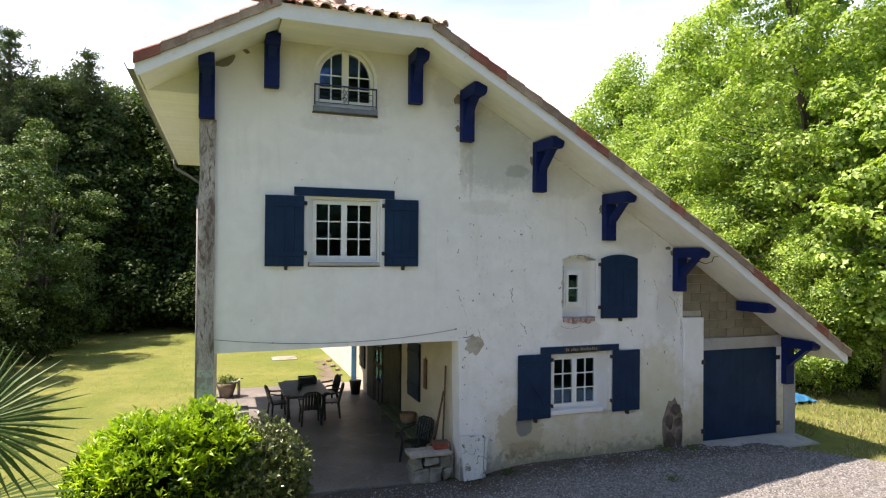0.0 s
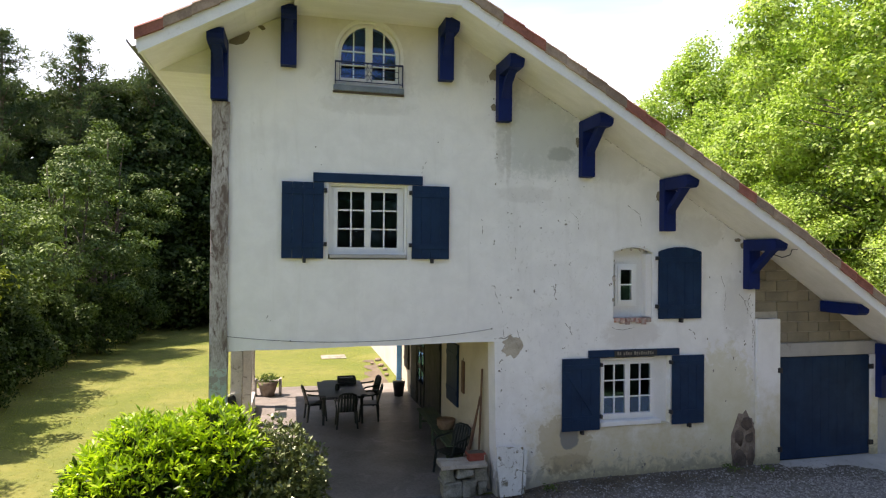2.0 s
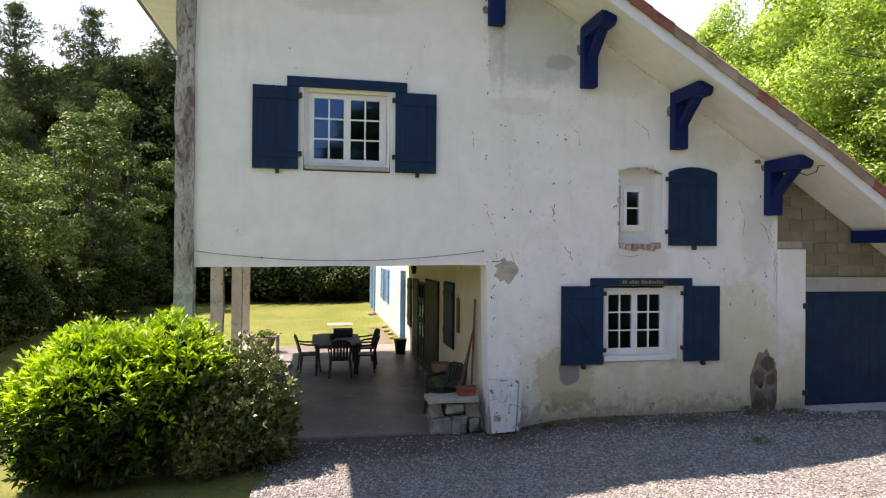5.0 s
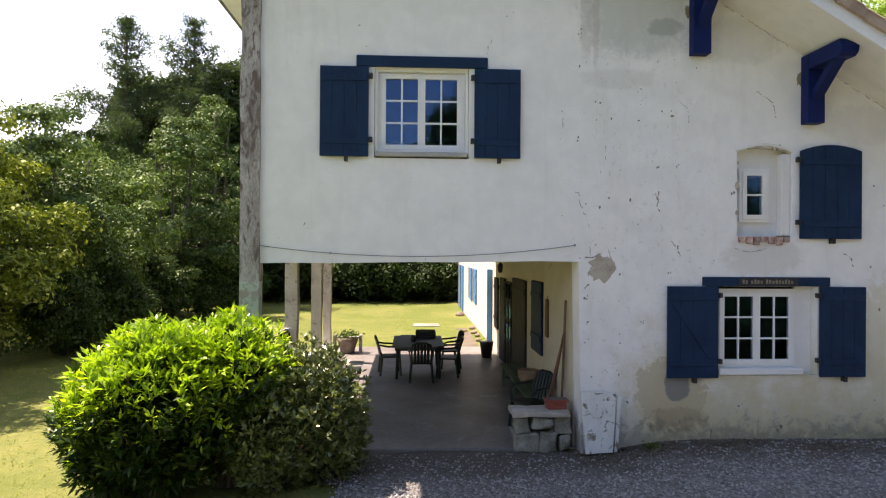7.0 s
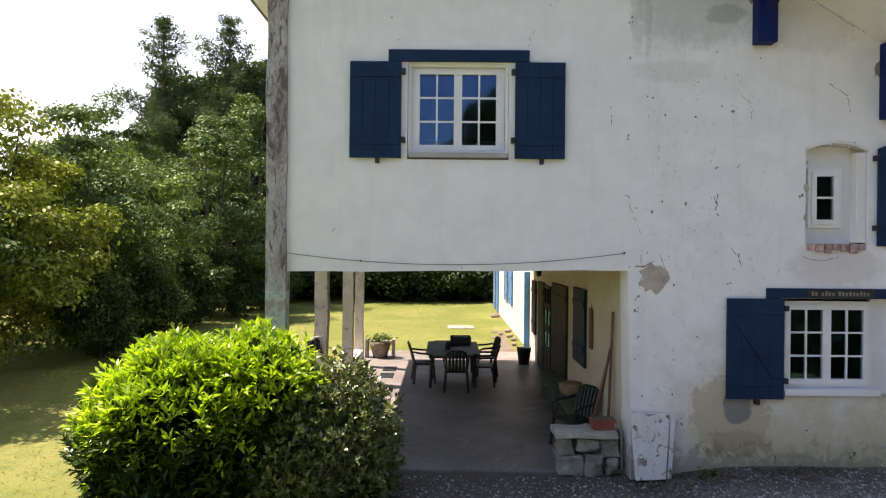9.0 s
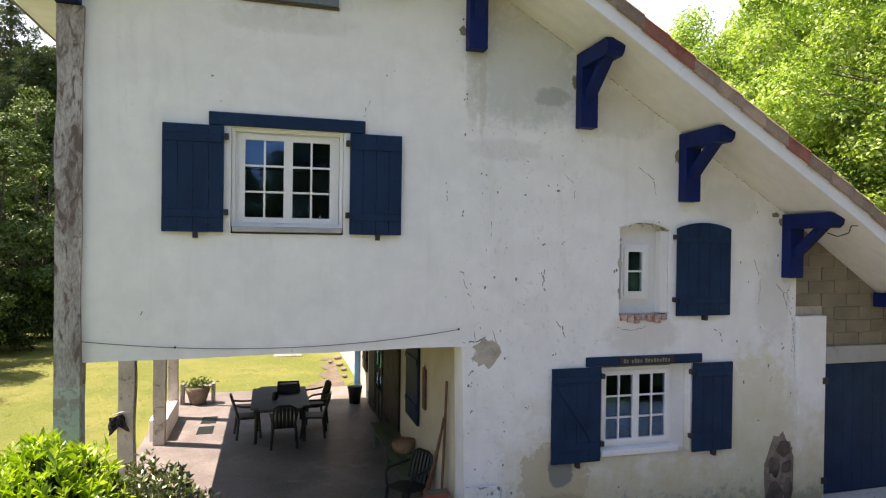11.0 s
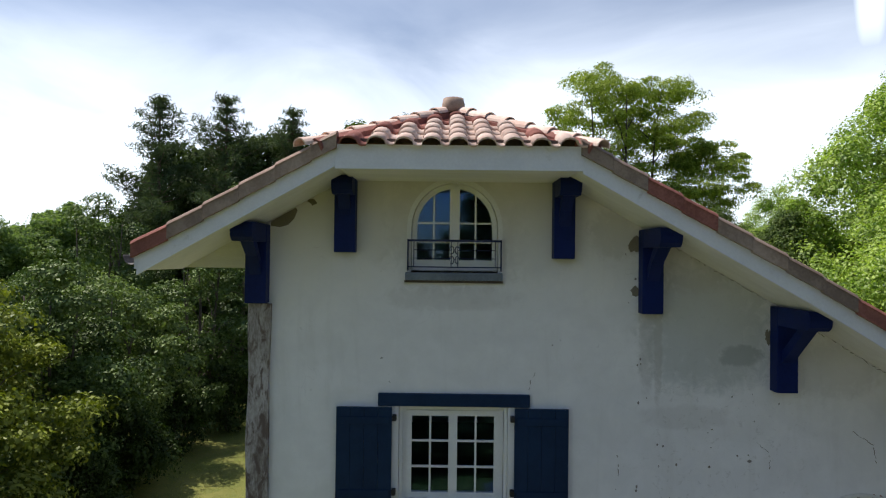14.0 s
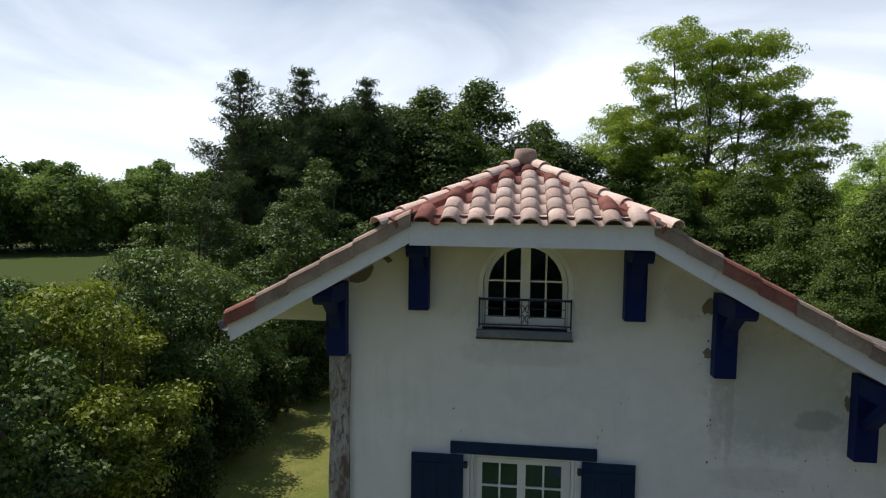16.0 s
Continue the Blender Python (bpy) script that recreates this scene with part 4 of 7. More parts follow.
# ---- roof brackets ----
def bracket(x, zbot, ztop, post=True, ax=0.0, brace=True, wide=0.25, solid=True, reach=0.85):
    """A wall post, an arm with a rounded nose under the eaves and a diagonal brace."""
    h = wide / 2
    arm_outline = [(0.01 - reach, ztop - 0.06), (-reach, ztop - 0.1), (0.015 - reach, ztop - 0.17), (0.07 - reach, ztop - 0.215), (0.02, ztop - 0.215), (0.02, ztop), (0.04 - reach, ztop)]
    bm = bmesh.new()
    ha = h - 0.004
    a = [bm.verts.new((x - ha + ax, y, z)) for y, z in arm_outline]
    b = [bm.verts.new((x + ha + ax, y, z)) for y, z in arm_outline]
    bm.faces.new(a), bm.faces.new(b[::-1])
    for i in range(len(a)):
        bm.faces.new((a[i], b[i], b[(i + 1) % len(a)], a[(i + 1) % len(a)]))
    bmesh.ops.recalc_face_normals(bm, faces=bm.faces)
    if not post:
        return hpart("roof_bracket", bm, M_BLUE2, "blue painted purlin end")
    s = hpart("roof_bracket", box(x - h, x + h, -0.17, 0.0, zbot, ztop - 0.01, 0.008), M_BLUE2, "blue painted wooden eaves bracket")
    part("arm", bm, M_BLUE2, s)
    if brace:
        bm = bmesh.new()
        ol = [(-0.12, ztop - 0.68), (-0.12, ztop - 0.50), (-0.50 * reach, ztop - 0.205), (-0.74 * reach, ztop - 0.205), (-0.44 * reach, ztop - 0.38)]
        if not solid:
            ol = [(-0.12, ztop - 0.70), (-0.12, ztop - 0.56), (-0.62 * reach, ztop - 0.205), (-0.80 * reach, ztop - 0.205)]
        hh = h - 0.055
        a = [bm.verts.new((x - hh, y, z)) for y, z in ol]
        b = [bm.verts.new((x + hh, y, z)) for y, z in ol]
        bm.faces.new(a), bm.faces.new(b[::-1])
        for i in range(len(a)):
            bm.faces.new((a[i], b[i], b[(i + 1) % len(a)], a[(i + 1) % len(a)]))
        bmesh.ops.recalc_face_normals(bm, faces=bm.faces)
        part("brace", bm, M_BLUE2, s)
    return s


for x, zb, out in ((0.03, 6.67, 0.72), (1.08, 7.29, 0.42), (3.69, 7.24, 0.55), (4.74, 6.60, 0.77), (6.33, 5.69, 0.83), (7.98, 4.74, 0.85), (9.82, 3.65, 0.86), (12.98, 1.42, 0.86)):
    bracket(x, zb, soffit_z(x) + 0.02, solid=x < 5, reach=out)
bracket(11.65, 0, soffit_z(11.65) + 0.02, post=False, reach=0.87)

# ---- posts ----
def timber(x0, x1, y0, y1, z0, z1, seed, n=14):
    """A hewn post with wavering faces."""
    bm = bmesh.new()
    rings = []
    for i in range(n + 1):
        z = z0 + (z1 - z0) * i / n
        d = [0.018 * noise.noise(Vector((seed + c * 3.1, z * 1.3, 0))) for c in range(4)]
        rings.append([bm.verts.new(q) for q in ((x0 + d[0], y0 + d[1], z), (x1 + d[2], y0 + d[1], z), (x1 + d[2], y1 + d[3], z), (x0 + d[0], y1 + d[3], z))])
    for a, b in zip(rings, rings[1:]):
        for k in range(4):
            bm.faces.new((a[k], a[(k + 1) % 4], b[(k + 1) % 4], b[k]))
    bm.faces.new(rings[0][::-1]), bm.faces.new(rings[-1])
    return bm


hpart("corner_post", timber(-0.08, 0.18, -0.06, 0.16, 2.45, 6.66, 1.0, 24), M_WOOD, "tall weathered grey oak corner post")
hpart("post_foot", timber(-0.08, 0.18, -0.06, 0.16, -0.1, 2.45, 1.0), M_GREENPAINT, "flaking pale green paint")
for i, (y, wd) in enumerate(((2.6, 0.22), (5.55, 0.22), (7.45, 0.20))):
    hpart("porch_post", timber(0.0, wd, y, y + wd, 0.0, 2.76, 5.0 + i), M_POST, "limewashed wooden porch post")
hpart("low_wall", box(-0.12, 0.22, 5.85, 7.4, -0.1, 0.46, 0.02), M_WHITEWALL, "low whitewashed wall between two porch posts")

# ---- plaster damage ----
rng = random.Random(7)


def chip(bm, x, z, rx, rz, y=-0.004, k=9, lo=0.5):
    vs = [bm.verts.new((x + rx * rng.uniform(lo, 1.15) * math.cos(2 * math.pi * i / k), y, z + rz * rng.uniform(lo, 1.15) * math.sin(2 * math.pi * i / k))) for i in range(k)]
    f = bm.faces.new(vs)
    r = bmesh.ops.extrude_face_region(bm, geom=[f])
    for v in [q for q in r["geom"] if isinstance(q, bmesh.types.BMVert)]:
        v.co.y += 0.01


def crack(bm, pts, w=0.005):
    """A jagged hairline with an uneven width."""
    fine = []
    for (xa, za), (xb, zb) in zip(pts, pts[1:]):
        k = max(2, int(math.hypot(xb - xa, zb - za) / 0.035))
        fine += [(xa + (xb - xa) * i / k + rng.uniform(-0.012, 0.012), za + (zb - za) * i / k + rng.uniform(-0.012, 0.012)) for i in range(k)]
    for (xa, za), (xb, zb) in zip(fine, fine[1:]):
        if rng.random() < 0.22:
            continue
        d = Vector((xb - xa, zb - za)).normalized()
        q = w * rng.uniform(0.25, 1.0)
        vs = [bm.verts.new(c) for c in ((xa + d.y * q, -0.003, za - d.x * q), (xb + d.y * q, -0.003, zb - d.x * q), (xb - d.y * q, -0.003, zb + d.x * q), (xa - d.y * q, -0.003, za + d.x * q))]
        bm.faces.new(vs)


cb = bmesh.new()
for x, z, r in ((5.98, 4.90, 0.05), (4.61, 4.48, 0.03), (4.62, 6.0, 0.035), (4.36, 4.49, 0.012), (1.52, 5.99, 0.025), (1.62, 5.72, 0.012), (3.6, 6.2, 0.02), (3.68, 6.23, 0.02), (2.48, 2.78, 0.02), (5.71, 4.22, 0.03), (5.75, 4.12, 0.03), (6.05, 4.13, 0.025), (5.73, 3.7, 0.03), (5.79, 3.6, 0.02), (4.95, 4.0, 0.02), (4.86, 3.0, 0.02), (5.2, 2.2, 0.03), (5.25, 1.6, 0.025), (5.05, 1.2, 0.03), (5.55, 1.9, 0.02), (5.35, 0.8, 0.03), (5.1, 0.55, 0.04), (5.7, 0.45, 0.05), (6.0, 5.62, 0.02), (5.75, 5.62, 0.015), (6.3, 5.55, 0.02), (8.95, 3.9, 0.03), (9.1, 3.6, 0.02), (9.3, 2.9, 0.03), (9.55, 2.1, 0.03), (9.9, 1.9, 0.03), (9.75, 2.6, 0.03), (6.6, 2.75, 0.02), (5.95, 2.62, 0.03), (8.9, 2.7, 0.025), (4.75, 2.4, 0.035), (4.74, 2.25, 0.03), (4.76, 1.9, 0.03), (4.74, 1.6, 0.03), (4.8, 1.1, 0.03), (7.0, 0.7, 0.04), (7.6, 0.4, 0.06), (8.4, 0.35, 0.06), (6.5, 0.35, 0.07), (0.85, 3.2, 0.012), (6.86, 3.75, 0.03), (3.35, 3.35, 0.008), (0.45, 3.05, 0.01)):
    for _ in range(rng.randint(1, 3)):
        s = r * rng.uniform(0.25, 0.75)
        chip(cb, x + rng.uniform(-r, r), z + rng.uniform(-1.4, 1.4) * r, s * rng.uniform(0.5, 1.0), s * rng.uniform(0.6, 1.5), k=7)
for _ in range(60):
    x = rng.choice((rng.gauss(5.25, 0.55), rng.gauss(5.0, 0.3), rng.gauss(9.4, 0.3), rng.uniform(4.7, 9.9)))
    z = rng.uniform(0.4, 5.6) if x > 4.75 else rng.uniform(2.95, 7.6)
    if not (0.4 < x < 9.9) or z > soffit_z(x) - 0.2 or (0.9 < x < 3.9 and 4.1 < z < 5.7) or (5.8 < x < 8.9 and 1.0 < z < 4.5) or (1.7 < x < 3.1 and z > 6.8):
        continue
    q = rng.uniform(0.006, 0.017)
    chip(cb, x, z, q * rng.uniform(0.6, 1.2), q * rng.uniform(0.7, 2.2), k=7)
for pts in ([(6.05, 2.98), (6.10, 2.80)], [(4.64, 2.80), (4.85, 2.82), (5.0, 2.9)], [(8.5, 2.9), (8.62, 2.82), (8.66, 2.66)], [(9.6, 3.55), (9.74, 3.42), (9.86, 3.46), (9.94, 3.28)], [(9.72, 3.45), (9.8, 3.25), (9.9, 3.05)], [(5.78, 3.75), (5.76, 3.55), (5.82, 3.42)]):
    crack(cb, pts, 0.009)
for pts in ([(4.55, 3.75), (4.62, 3.72), (4.66, 3.55), (4.74, 3.35), (4.80, 3.22)], [(5.77, 3.62), (5.74, 3.72), (5.80, 3.5)], [(0.79, 3.23), (0.79, 3.34)], [(5.0, 4.42), (5.01, 4.2), (4.97, 4.12)], [(9.88, 3.55), (9.80, 3.4), (9.9, 3.2), (9.93, 2.9), (9.92, 2.4)], [(9.95, 3.0), (9.97, 2.2)], [(5.05, 2.95), (5.1, 2.8), (5.15, 2.6)], [(6.05, 5.05), (6.2, 4.95), (6.22, 4.7)], [(3.3, 5.66), (3.38, 5.9)], [(7.2, 5.2), (7.45, 5.05), (7.5, 4.75)], [(9.2, 3.9), (9.32, 3.6), (9.28, 3.2)], [(4.79, 2.95), (4.82, 2.7), (4.76, 2.5)], [(6.9, 2.95), (7.1, 2.9), (7.4, 2.96)], [(4.38, 4.9), (4.39, 4.6)], [(5.95, 3.05), (6.05, 2.95)], [(5.0 + 0.2 * i, soffit_z(5.0 + 0.2 * i) - 0.012) for i in range(7)], [(6.7 + 0.2 * i, soffit_z(6.7 + 0.2 * i) - 0.012) for i in range(6)], [(8.3 + 0.2 * i, soffit_z(8.3 + 0.2 * i) - 0.012) for i in range(8)]):
    crack(cb, pts)
bmesh.ops.recalc_face_normals(cb, faces=cb.faces)
chips = hpart("plaster_damage", cb, M_CHIP, "small chips, nail holes and cracks in the plaster")
chips["kind"] = "stuff"
pb = bmesh.new()
chip(pb, 4.97, 2.66, 0.22, 0.19, -0.006, 21, 0.6)
hpart("plaster_patch", pb, M_BARE, "grey bare cement where plaster fell off")
# Dark strip set back under the eave tiles, for the shade in their mouths.
hpart("tile_bedding", box(1.14, 3.68, -1.00, -0.92, 8.40, 8.486), M_RUST)
for x, z, rx, rz in ((4.59, 7.42, 0.10, 0.13), (4.585, 6.85, 0.07, 0.09), (0.66, 7.90, 0.06, 0.05), (7.84, 5.40, 0.06, 0.13), (6.19, 6.33, 0.05, 0.10), (9.68, 4.50, 0.05, 0.07), (9.57, 4.60, 0.08, 0.04)):
    pb = bmesh.new()
    chip(pb, x, z, rx, rz, -0.006, 16)
    hpart("plaster_patch", pb, M_BLOCK)
hpart("plaster_patch", prism([(0.16, 7.60), (0.27, 7.585), (0.37, 7.615), (0.44, 7.69), (0.48, 7.79), (0.46, 7.825), (0.30, 7.735), (0.16, 7.655)], -0.006, 0.004), M_BLOCK)
# brick sill of the small window, crumbling
for i in range(7):
    a = 6.94 + i * 0.11
    hpart("brick", box(a, a + 0.095, -0.025 - 0.012 * (i % 2), 0.1, 3.045 - 0.02 * (i % 3), 3.125, 0.008), M_BRICKRED)
# exposed stones at the foot of the pier
pb = bmesh.new()
chip(pb, 9.74, 0.66, 0.27, 0.56, -0.008, 22, 0.95)
hpart("bare_patch", pb, M_EARTHMORTAR, "brown earth mortar where plaster is gone")
for x, z, rx, rz in ((9.63, 0.34, 0.15, 0.21), (9.88, 0.36, 0.09, 0.25), (9.62, 0.78, 0.11, 0.17), (9.80, 1.03, 0.15, 0.13), (9.86, 0.76, 0.10, 0.10)):
    bm = bmesh.new()
    bmesh.ops.create_icosphere(bm, subdivisions=2, radius=1.0)
    for v in bm.verts:
        d = 1 + 0.45 * noise.noise(v.co * 1.5 + Vector((x * 5, z * 7, 0)))
        v.co = Vector((x + v.co.x * rx * d, -0.006 + v.co.y * 0.012, z + v.co.z * rz * d))
    hpart("stone", bm, M_RUST, smooth=True)

# ---- porch things ----
def thing(name, label, category, at, group=""):
    return tagged(empty(name, at), label, category, group)


def plastic_chair(at, turn):
    c = thing("garden_chair", "dark green moulded plastic garden armchair", "chair", (0, 0, 0), "chairs round the porch table")
    seat = bmesh.new()
    box(-0.23, 0.23, -0.22, 0.22, 0.40, 0.435, bm=seat)
    bmesh.ops.recalc_face_normals(seat, faces=seat.faces)
    bmesh.ops.bevel(seat, geom=list(seat.edges), offset=0.014, segments=2, affect="EDGES")
    part("seat", seat, M_PVCDARK, c)
    for sx in (-1, 1):
        for sy in (-1, 1):
            part("leg", tube(bmesh.new(), [(sx * 0.25, sy * 0.24, 0.0), (sx * 0.22, sy * 0.2, 0.42)], (0.024, 0.03), 6), M_PVCDARK, c)
        part("armrest", tube(bmesh.new(), [(sx * 0.235, -0.2, 0.42), (sx * 0.27, -0.2, 0.62), (sx * 0.275, -0.1, 0.66), (sx * 0.265, 0.1, 0.67), (sx * 0.23, 0.25, 0.70)], 0.022, 6), M_PVCDARK, c)
        part("back_post", tube(bmesh.new(), [(sx * 0.21, 0.21, 0.42), (sx * 0.215, 0.27, 0.66), (sx * 0.19, 0.32, 0.84)], 0.022, 6), M_PVCDARK, c)
    for i in range(5):
        x = -0.14 + i * 0.07
        part("back_slat", tube(bmesh.new(), [(x, 0.21, 0.43), (x * 1.02, 0.27, 0.66), (x, 0.33, 0.86 - abs(x) * 0.15)], 0.030, 6), M_PVCDARK, c)
    part("top_rail", tube(bmesh.new(), [(-0.19, 0.32, 0.83), (-0.1, 0.335, 0.875), (0.1, 0.335, 0.875), (0.19, 0.32, 0.83)], 0.024, 6), M_PVCDARK, c)
    c.matrix_basis = pose(*at, 0, 0, turn)
    return c


first = plastic_chair((2.50, 4.98, 0.03), 180)
for x, y, a in ((1.78, 5.80, 98), (3.12, 5.55, -98), (3.20, 6.60, -80)):
    copy_thing(first, pose(x, y, 0.03, 0, 0, a))

table = thing("garden_table", "long dark grey resin garden table on the porch", "table", (2.43, 6.0, 0.03))
bm = box(-0.58, 0.58, -1.02, 1.02, 0.70, 0.74)
bmesh.ops.bevel(bm, geom=[e for e in bm.edges if abs(e.verts[0].co.z - e.verts[1].co.z) > 0.02], offset=0.16, segments=5, affect="EDGES")
part("tabletop", bm, M_TABLE, table)
part("apron", box(-0.52, 0.52, -0.84, 0.84, 0.63, 0.698, 0.01), M_PVCDARK, table)
for sx in (-1, 1):
    for sy in (-1, 1):
        part("leg", tube(bmesh.new(), [(sx * 0.48, sy * 0.80, 0), (sx * 0.46, sy * 0.76, 0.64)], (0.03, 0.042), 8), M_PVCDARK, table)
crate = thing("crate", "dark shallow plastic crate on the table", "crate", (2.62, 6.55, 0.772))
for q in ((-0.24, 0.24, -0.17, -0.155), (-0.24, 0.24, 0.155, 0.17), (-0.24, -0.225, -0.155, 0.155), (0.225, 0.24, -0.155, 0.155)):
    part("crate_side", box(*q, 0.0, 0.17, 0.004), M_PVCDARK, crate)
part("crate_floor", box(-0.225, 0.225, -0.155, 0.155, 0.0, 0.02), M_IRON, crate)
for i in range(4):
    part("crate_rib", box(-0.25, 0.25, -0.178, -0.1705, 0.03 + i * 0.036, 0.045 + i * 0.036), M_TABLE, crate)
part("contents", box(-0.2, 0.2, -0.13, 0.13, 0.022, 0.15, 0.03), M_TABLE, crate, "grey folded cloth")
jug = thing("jug", "small dark jug on the table", "jug", (2.32, 5.75, 0.772))
bm = bmesh.new()
tube(bm, [(0, 0, 0), (0, 0, 0.05), (0, 0, 0.12), (0, 0, 0.16)], (0.05, 0.065, 0.05, 0.045), 12)
part("jug_body", bm, M_PVCDARK, jug, smooth=True)
part("handle", tube(bmesh.new(), [(0.045, 0, 0.14), (0.09, 0, 0.12), (0.085, 0, 0.06), (0.055, 0, 0.04)], 0.009, 5), M_PVCDARK, jug)

# doors and shutters along the porch wall, folded against it
def porch_leaf(y0, y1, z0, z1, mat, label, name="shutter", x=4.655, out=0.035):
    s = hpart(name, box(x - out, x, y0, y1, z0, z1, 0.005), mat, label)
    k = max(2, int((y1 - y0) / 0.17))
    for i in range(k):
        a = y0 + (y1 - y0) * i / k
        part("board", box(x - out - 0.012, x - out + 0.001, a + 0.003, a + (y1 - y0) / k - 0.003, z0 + 0.01, z1 - 0.01), mat, s)
    for zz in (z0 + 0.25, z1 - 0.3):
        part("ledge", box(x - out - 0.03, x - out - 0.0125, y0 + 0.02, y1 - 0.02, zz, zz + 0.09), mat, s)
    return s


porch_leaf(2.45, 3.38, 1.0, 2.33, M_BLUE, "dark blue shutter folded open in the porch")
porch_leaf(4.05, 5.70, 0.05, 2.28, M_OLDDOOR, "dark glazed porch door", "door")
porch_leaf(6.9, 7.75, 0.05, 2.2, M_OLDDOOR, "dark weathered door leaf standing open", "door")
porch_leaf(8.2, 8.9, 0.75, 2.16, M_OLDDOOR, "dark weathered shutter folded open in the porch")
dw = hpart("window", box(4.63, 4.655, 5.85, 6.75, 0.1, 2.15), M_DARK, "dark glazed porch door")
for y in (5.85, 6.28, 6.70):
    part("stile", box(4.60, 4.632, y, y + 0.05, 0.1, 2.15), M_OLDDOOR, dw)
for z in (0.1, 0.7, 1.2, 1.7, 2.1):
    part("rail", box(4.602, 4.631, 5.85, 6.75, z, z + 0.05), M_OLDDOOR, dw)
for y in (5.9, 6.33):
    for z in (0.75, 1.25, 1.75):
        part("pane", box(4.618, 4.624, y, y + 0.37, z, z + 0.35), M_GLASS, dw)
# blue leaf at the porch's far end, standing out from the wall into the sun
bl = hpart("door", box(4.50, 4.715, 9.62, 9.66, 0.02, 2.35, 0.004), M_SKYBLUE, "faded bright blue door leaf standing open")
part("ledge", box(4.51, 4.70, 9.60, 9.618, 0.4, 0.5), M_SKYBLUE, bl)
part("ledge", box(4.51, 4.70, 9.60, 9.618, 1.8, 1.9), M_SKYBLUE, bl)
for y, z0, z1 in ((14.6, 0.9, 2.2), (16.4, 0.9, 2.2), (20.6, 0.05, 2.2), (22.2, 0.05, 2.2)):
    porch_leaf(y, y + 0.75, z0, z1, M_SKYBLUE, "faded blue shutter on the sunlit wing", x=4.715)
    hpart("window", box(4.700, 4.719, y + 0.78, y + 1.55, z0, z1), M_DARK)
plaque = thing("plank", "narrow dark wooden plank hanging on the porch wall", "plank", (4.65, 2.05, 1.40))
part("plank_body", box(-0.03, 0.0, -0.08, 0.10, 0.0, 0.66, 0.006), M_HANDLE, plaque)
part("loop", tube(bmesh.new(), [(-0.015, 0.01, 0.655), (-0.012, 0.01, 0.70), (-0.004, 0.01, 0.72)], 0.006, 5), M_IRON, plaque)

lan = thing("lantern", "small black iron lantern under the porch ceiling", "lantern", (4.45, 6.55, 2.36))
part("lantern_body", tube(bmesh.new(), [(0, 0, 0), (0, 0, 0.03), (0, 0, 0.18), (0, 0, 0.25)], (0.035, 0.055, 0.075, 0.02), 6), M_IRON, lan)
part("bracket", tube(bmesh.new(), [(0, 0, 0.25), (0, 0, 0.30), (0.12, 0, 0.32), (0.2, 0, 0.32)], 0.009, 5), M_IRON, lan)

bench = thing("garden_bench", "long green painted wooden bench against the porch wall", "bench", (4.4, 3.1, 0.03))
for i in range(3):
    part("plank", box(-0.22 + i * 0.145, -0.085 + i * 0.145, -1.55, 1.55, 0.42, 0.455, 0.006), M_GREENBENCH, bench)
for y in (-1.35, 0.0, 1.35):
    part("leg", box(-0.19, -0.14, y - 0.03, y + 0.03, 0, 0.418, 0.005), M_GREENBENCH, bench)
    part("leg", box(0.12, 0.17, y - 0.03, y + 0.03, 0, 0.418, 0.005), M_GREENBENCH, bench)
    part("stretcher", box(-0.139, 0.119, y - 0.02, y + 0.02, 0.15, 0.2), M_GREENBENCH, bench)
bk = thing("basket", "brown wicker basket on the green bench", "basket", (4.45, 2.75, 0.487))
bm = bmesh.new()
tube(bm, [(0, 0, 0), (0, 0, 0.08), (0, 0, 0.16), (0, 0, 0.20)], (0.15, 0.19, 0.20, 0.19), 14)
part("basket_body", bm, M_WICKER, bk, smooth=True)
part("rim", tube(bmesh.new(), [(0.195 * math.cos(a), 0.195 * math.sin(a), 0.2) for a in np.linspace(0, 2 * math.pi, 15)], 0.014, 6), M_WICKER, bk)
ch2 = copy_thing(first, pose(4.22, 1.35, 0.03, 0, 0, -60))
tagged(ch2, "dark plastic garden armchair beside the broom", group="chairs against the porch wall")
bk2 = thing("bucket", "dark bucket by the porch door", "bucket", (4.3, 8.0, 0.03))
bm = bmesh.new()
tube(bm, [(0, 0, 0), (0, 0, 0.3), (0, 0, 0.42)], (0.13, 0.17, 0.19), 14)
part("bucket_body", bm, M_IRON, bk2, smooth=True)
part("handle", tube(bmesh.new(), [(0.19 * math.cos(a), 0, 0.40 + 0.12 * math.sin(a)) for a in np.linspace(0, math.pi, 9)], 0.006, 5), M_ZINC, bk2)

# planter at the porch corner
pl = thing("planter", "weathered brown planter with a low green plant", "planter", (0.5, 8.8, 0.03))
bm = bmesh.new()
tube(bm, [(0, 0, 0), (0, 0, 0.06), (0, 0, 0.30), (0, 0, 0.42), (0, 0, 0.42)], (0.20, 0.20, 0.27, 0.31, 0.26), 14)
part("pot", bm, M_EARTHMORTAR, pl, smooth=True)
part("stand", box(-0.36, 0.36, -0.1, 0.1, 0.42, 0.45), M_WOOD, pl)
for sx in (-1, 1):
    part("stand_leg", box(sx * 0.36 - 0.04, sx * 0.36 + 0.04, -0.12, 0.12, 0, 0.5, 0.01), M_WOOD, pl)

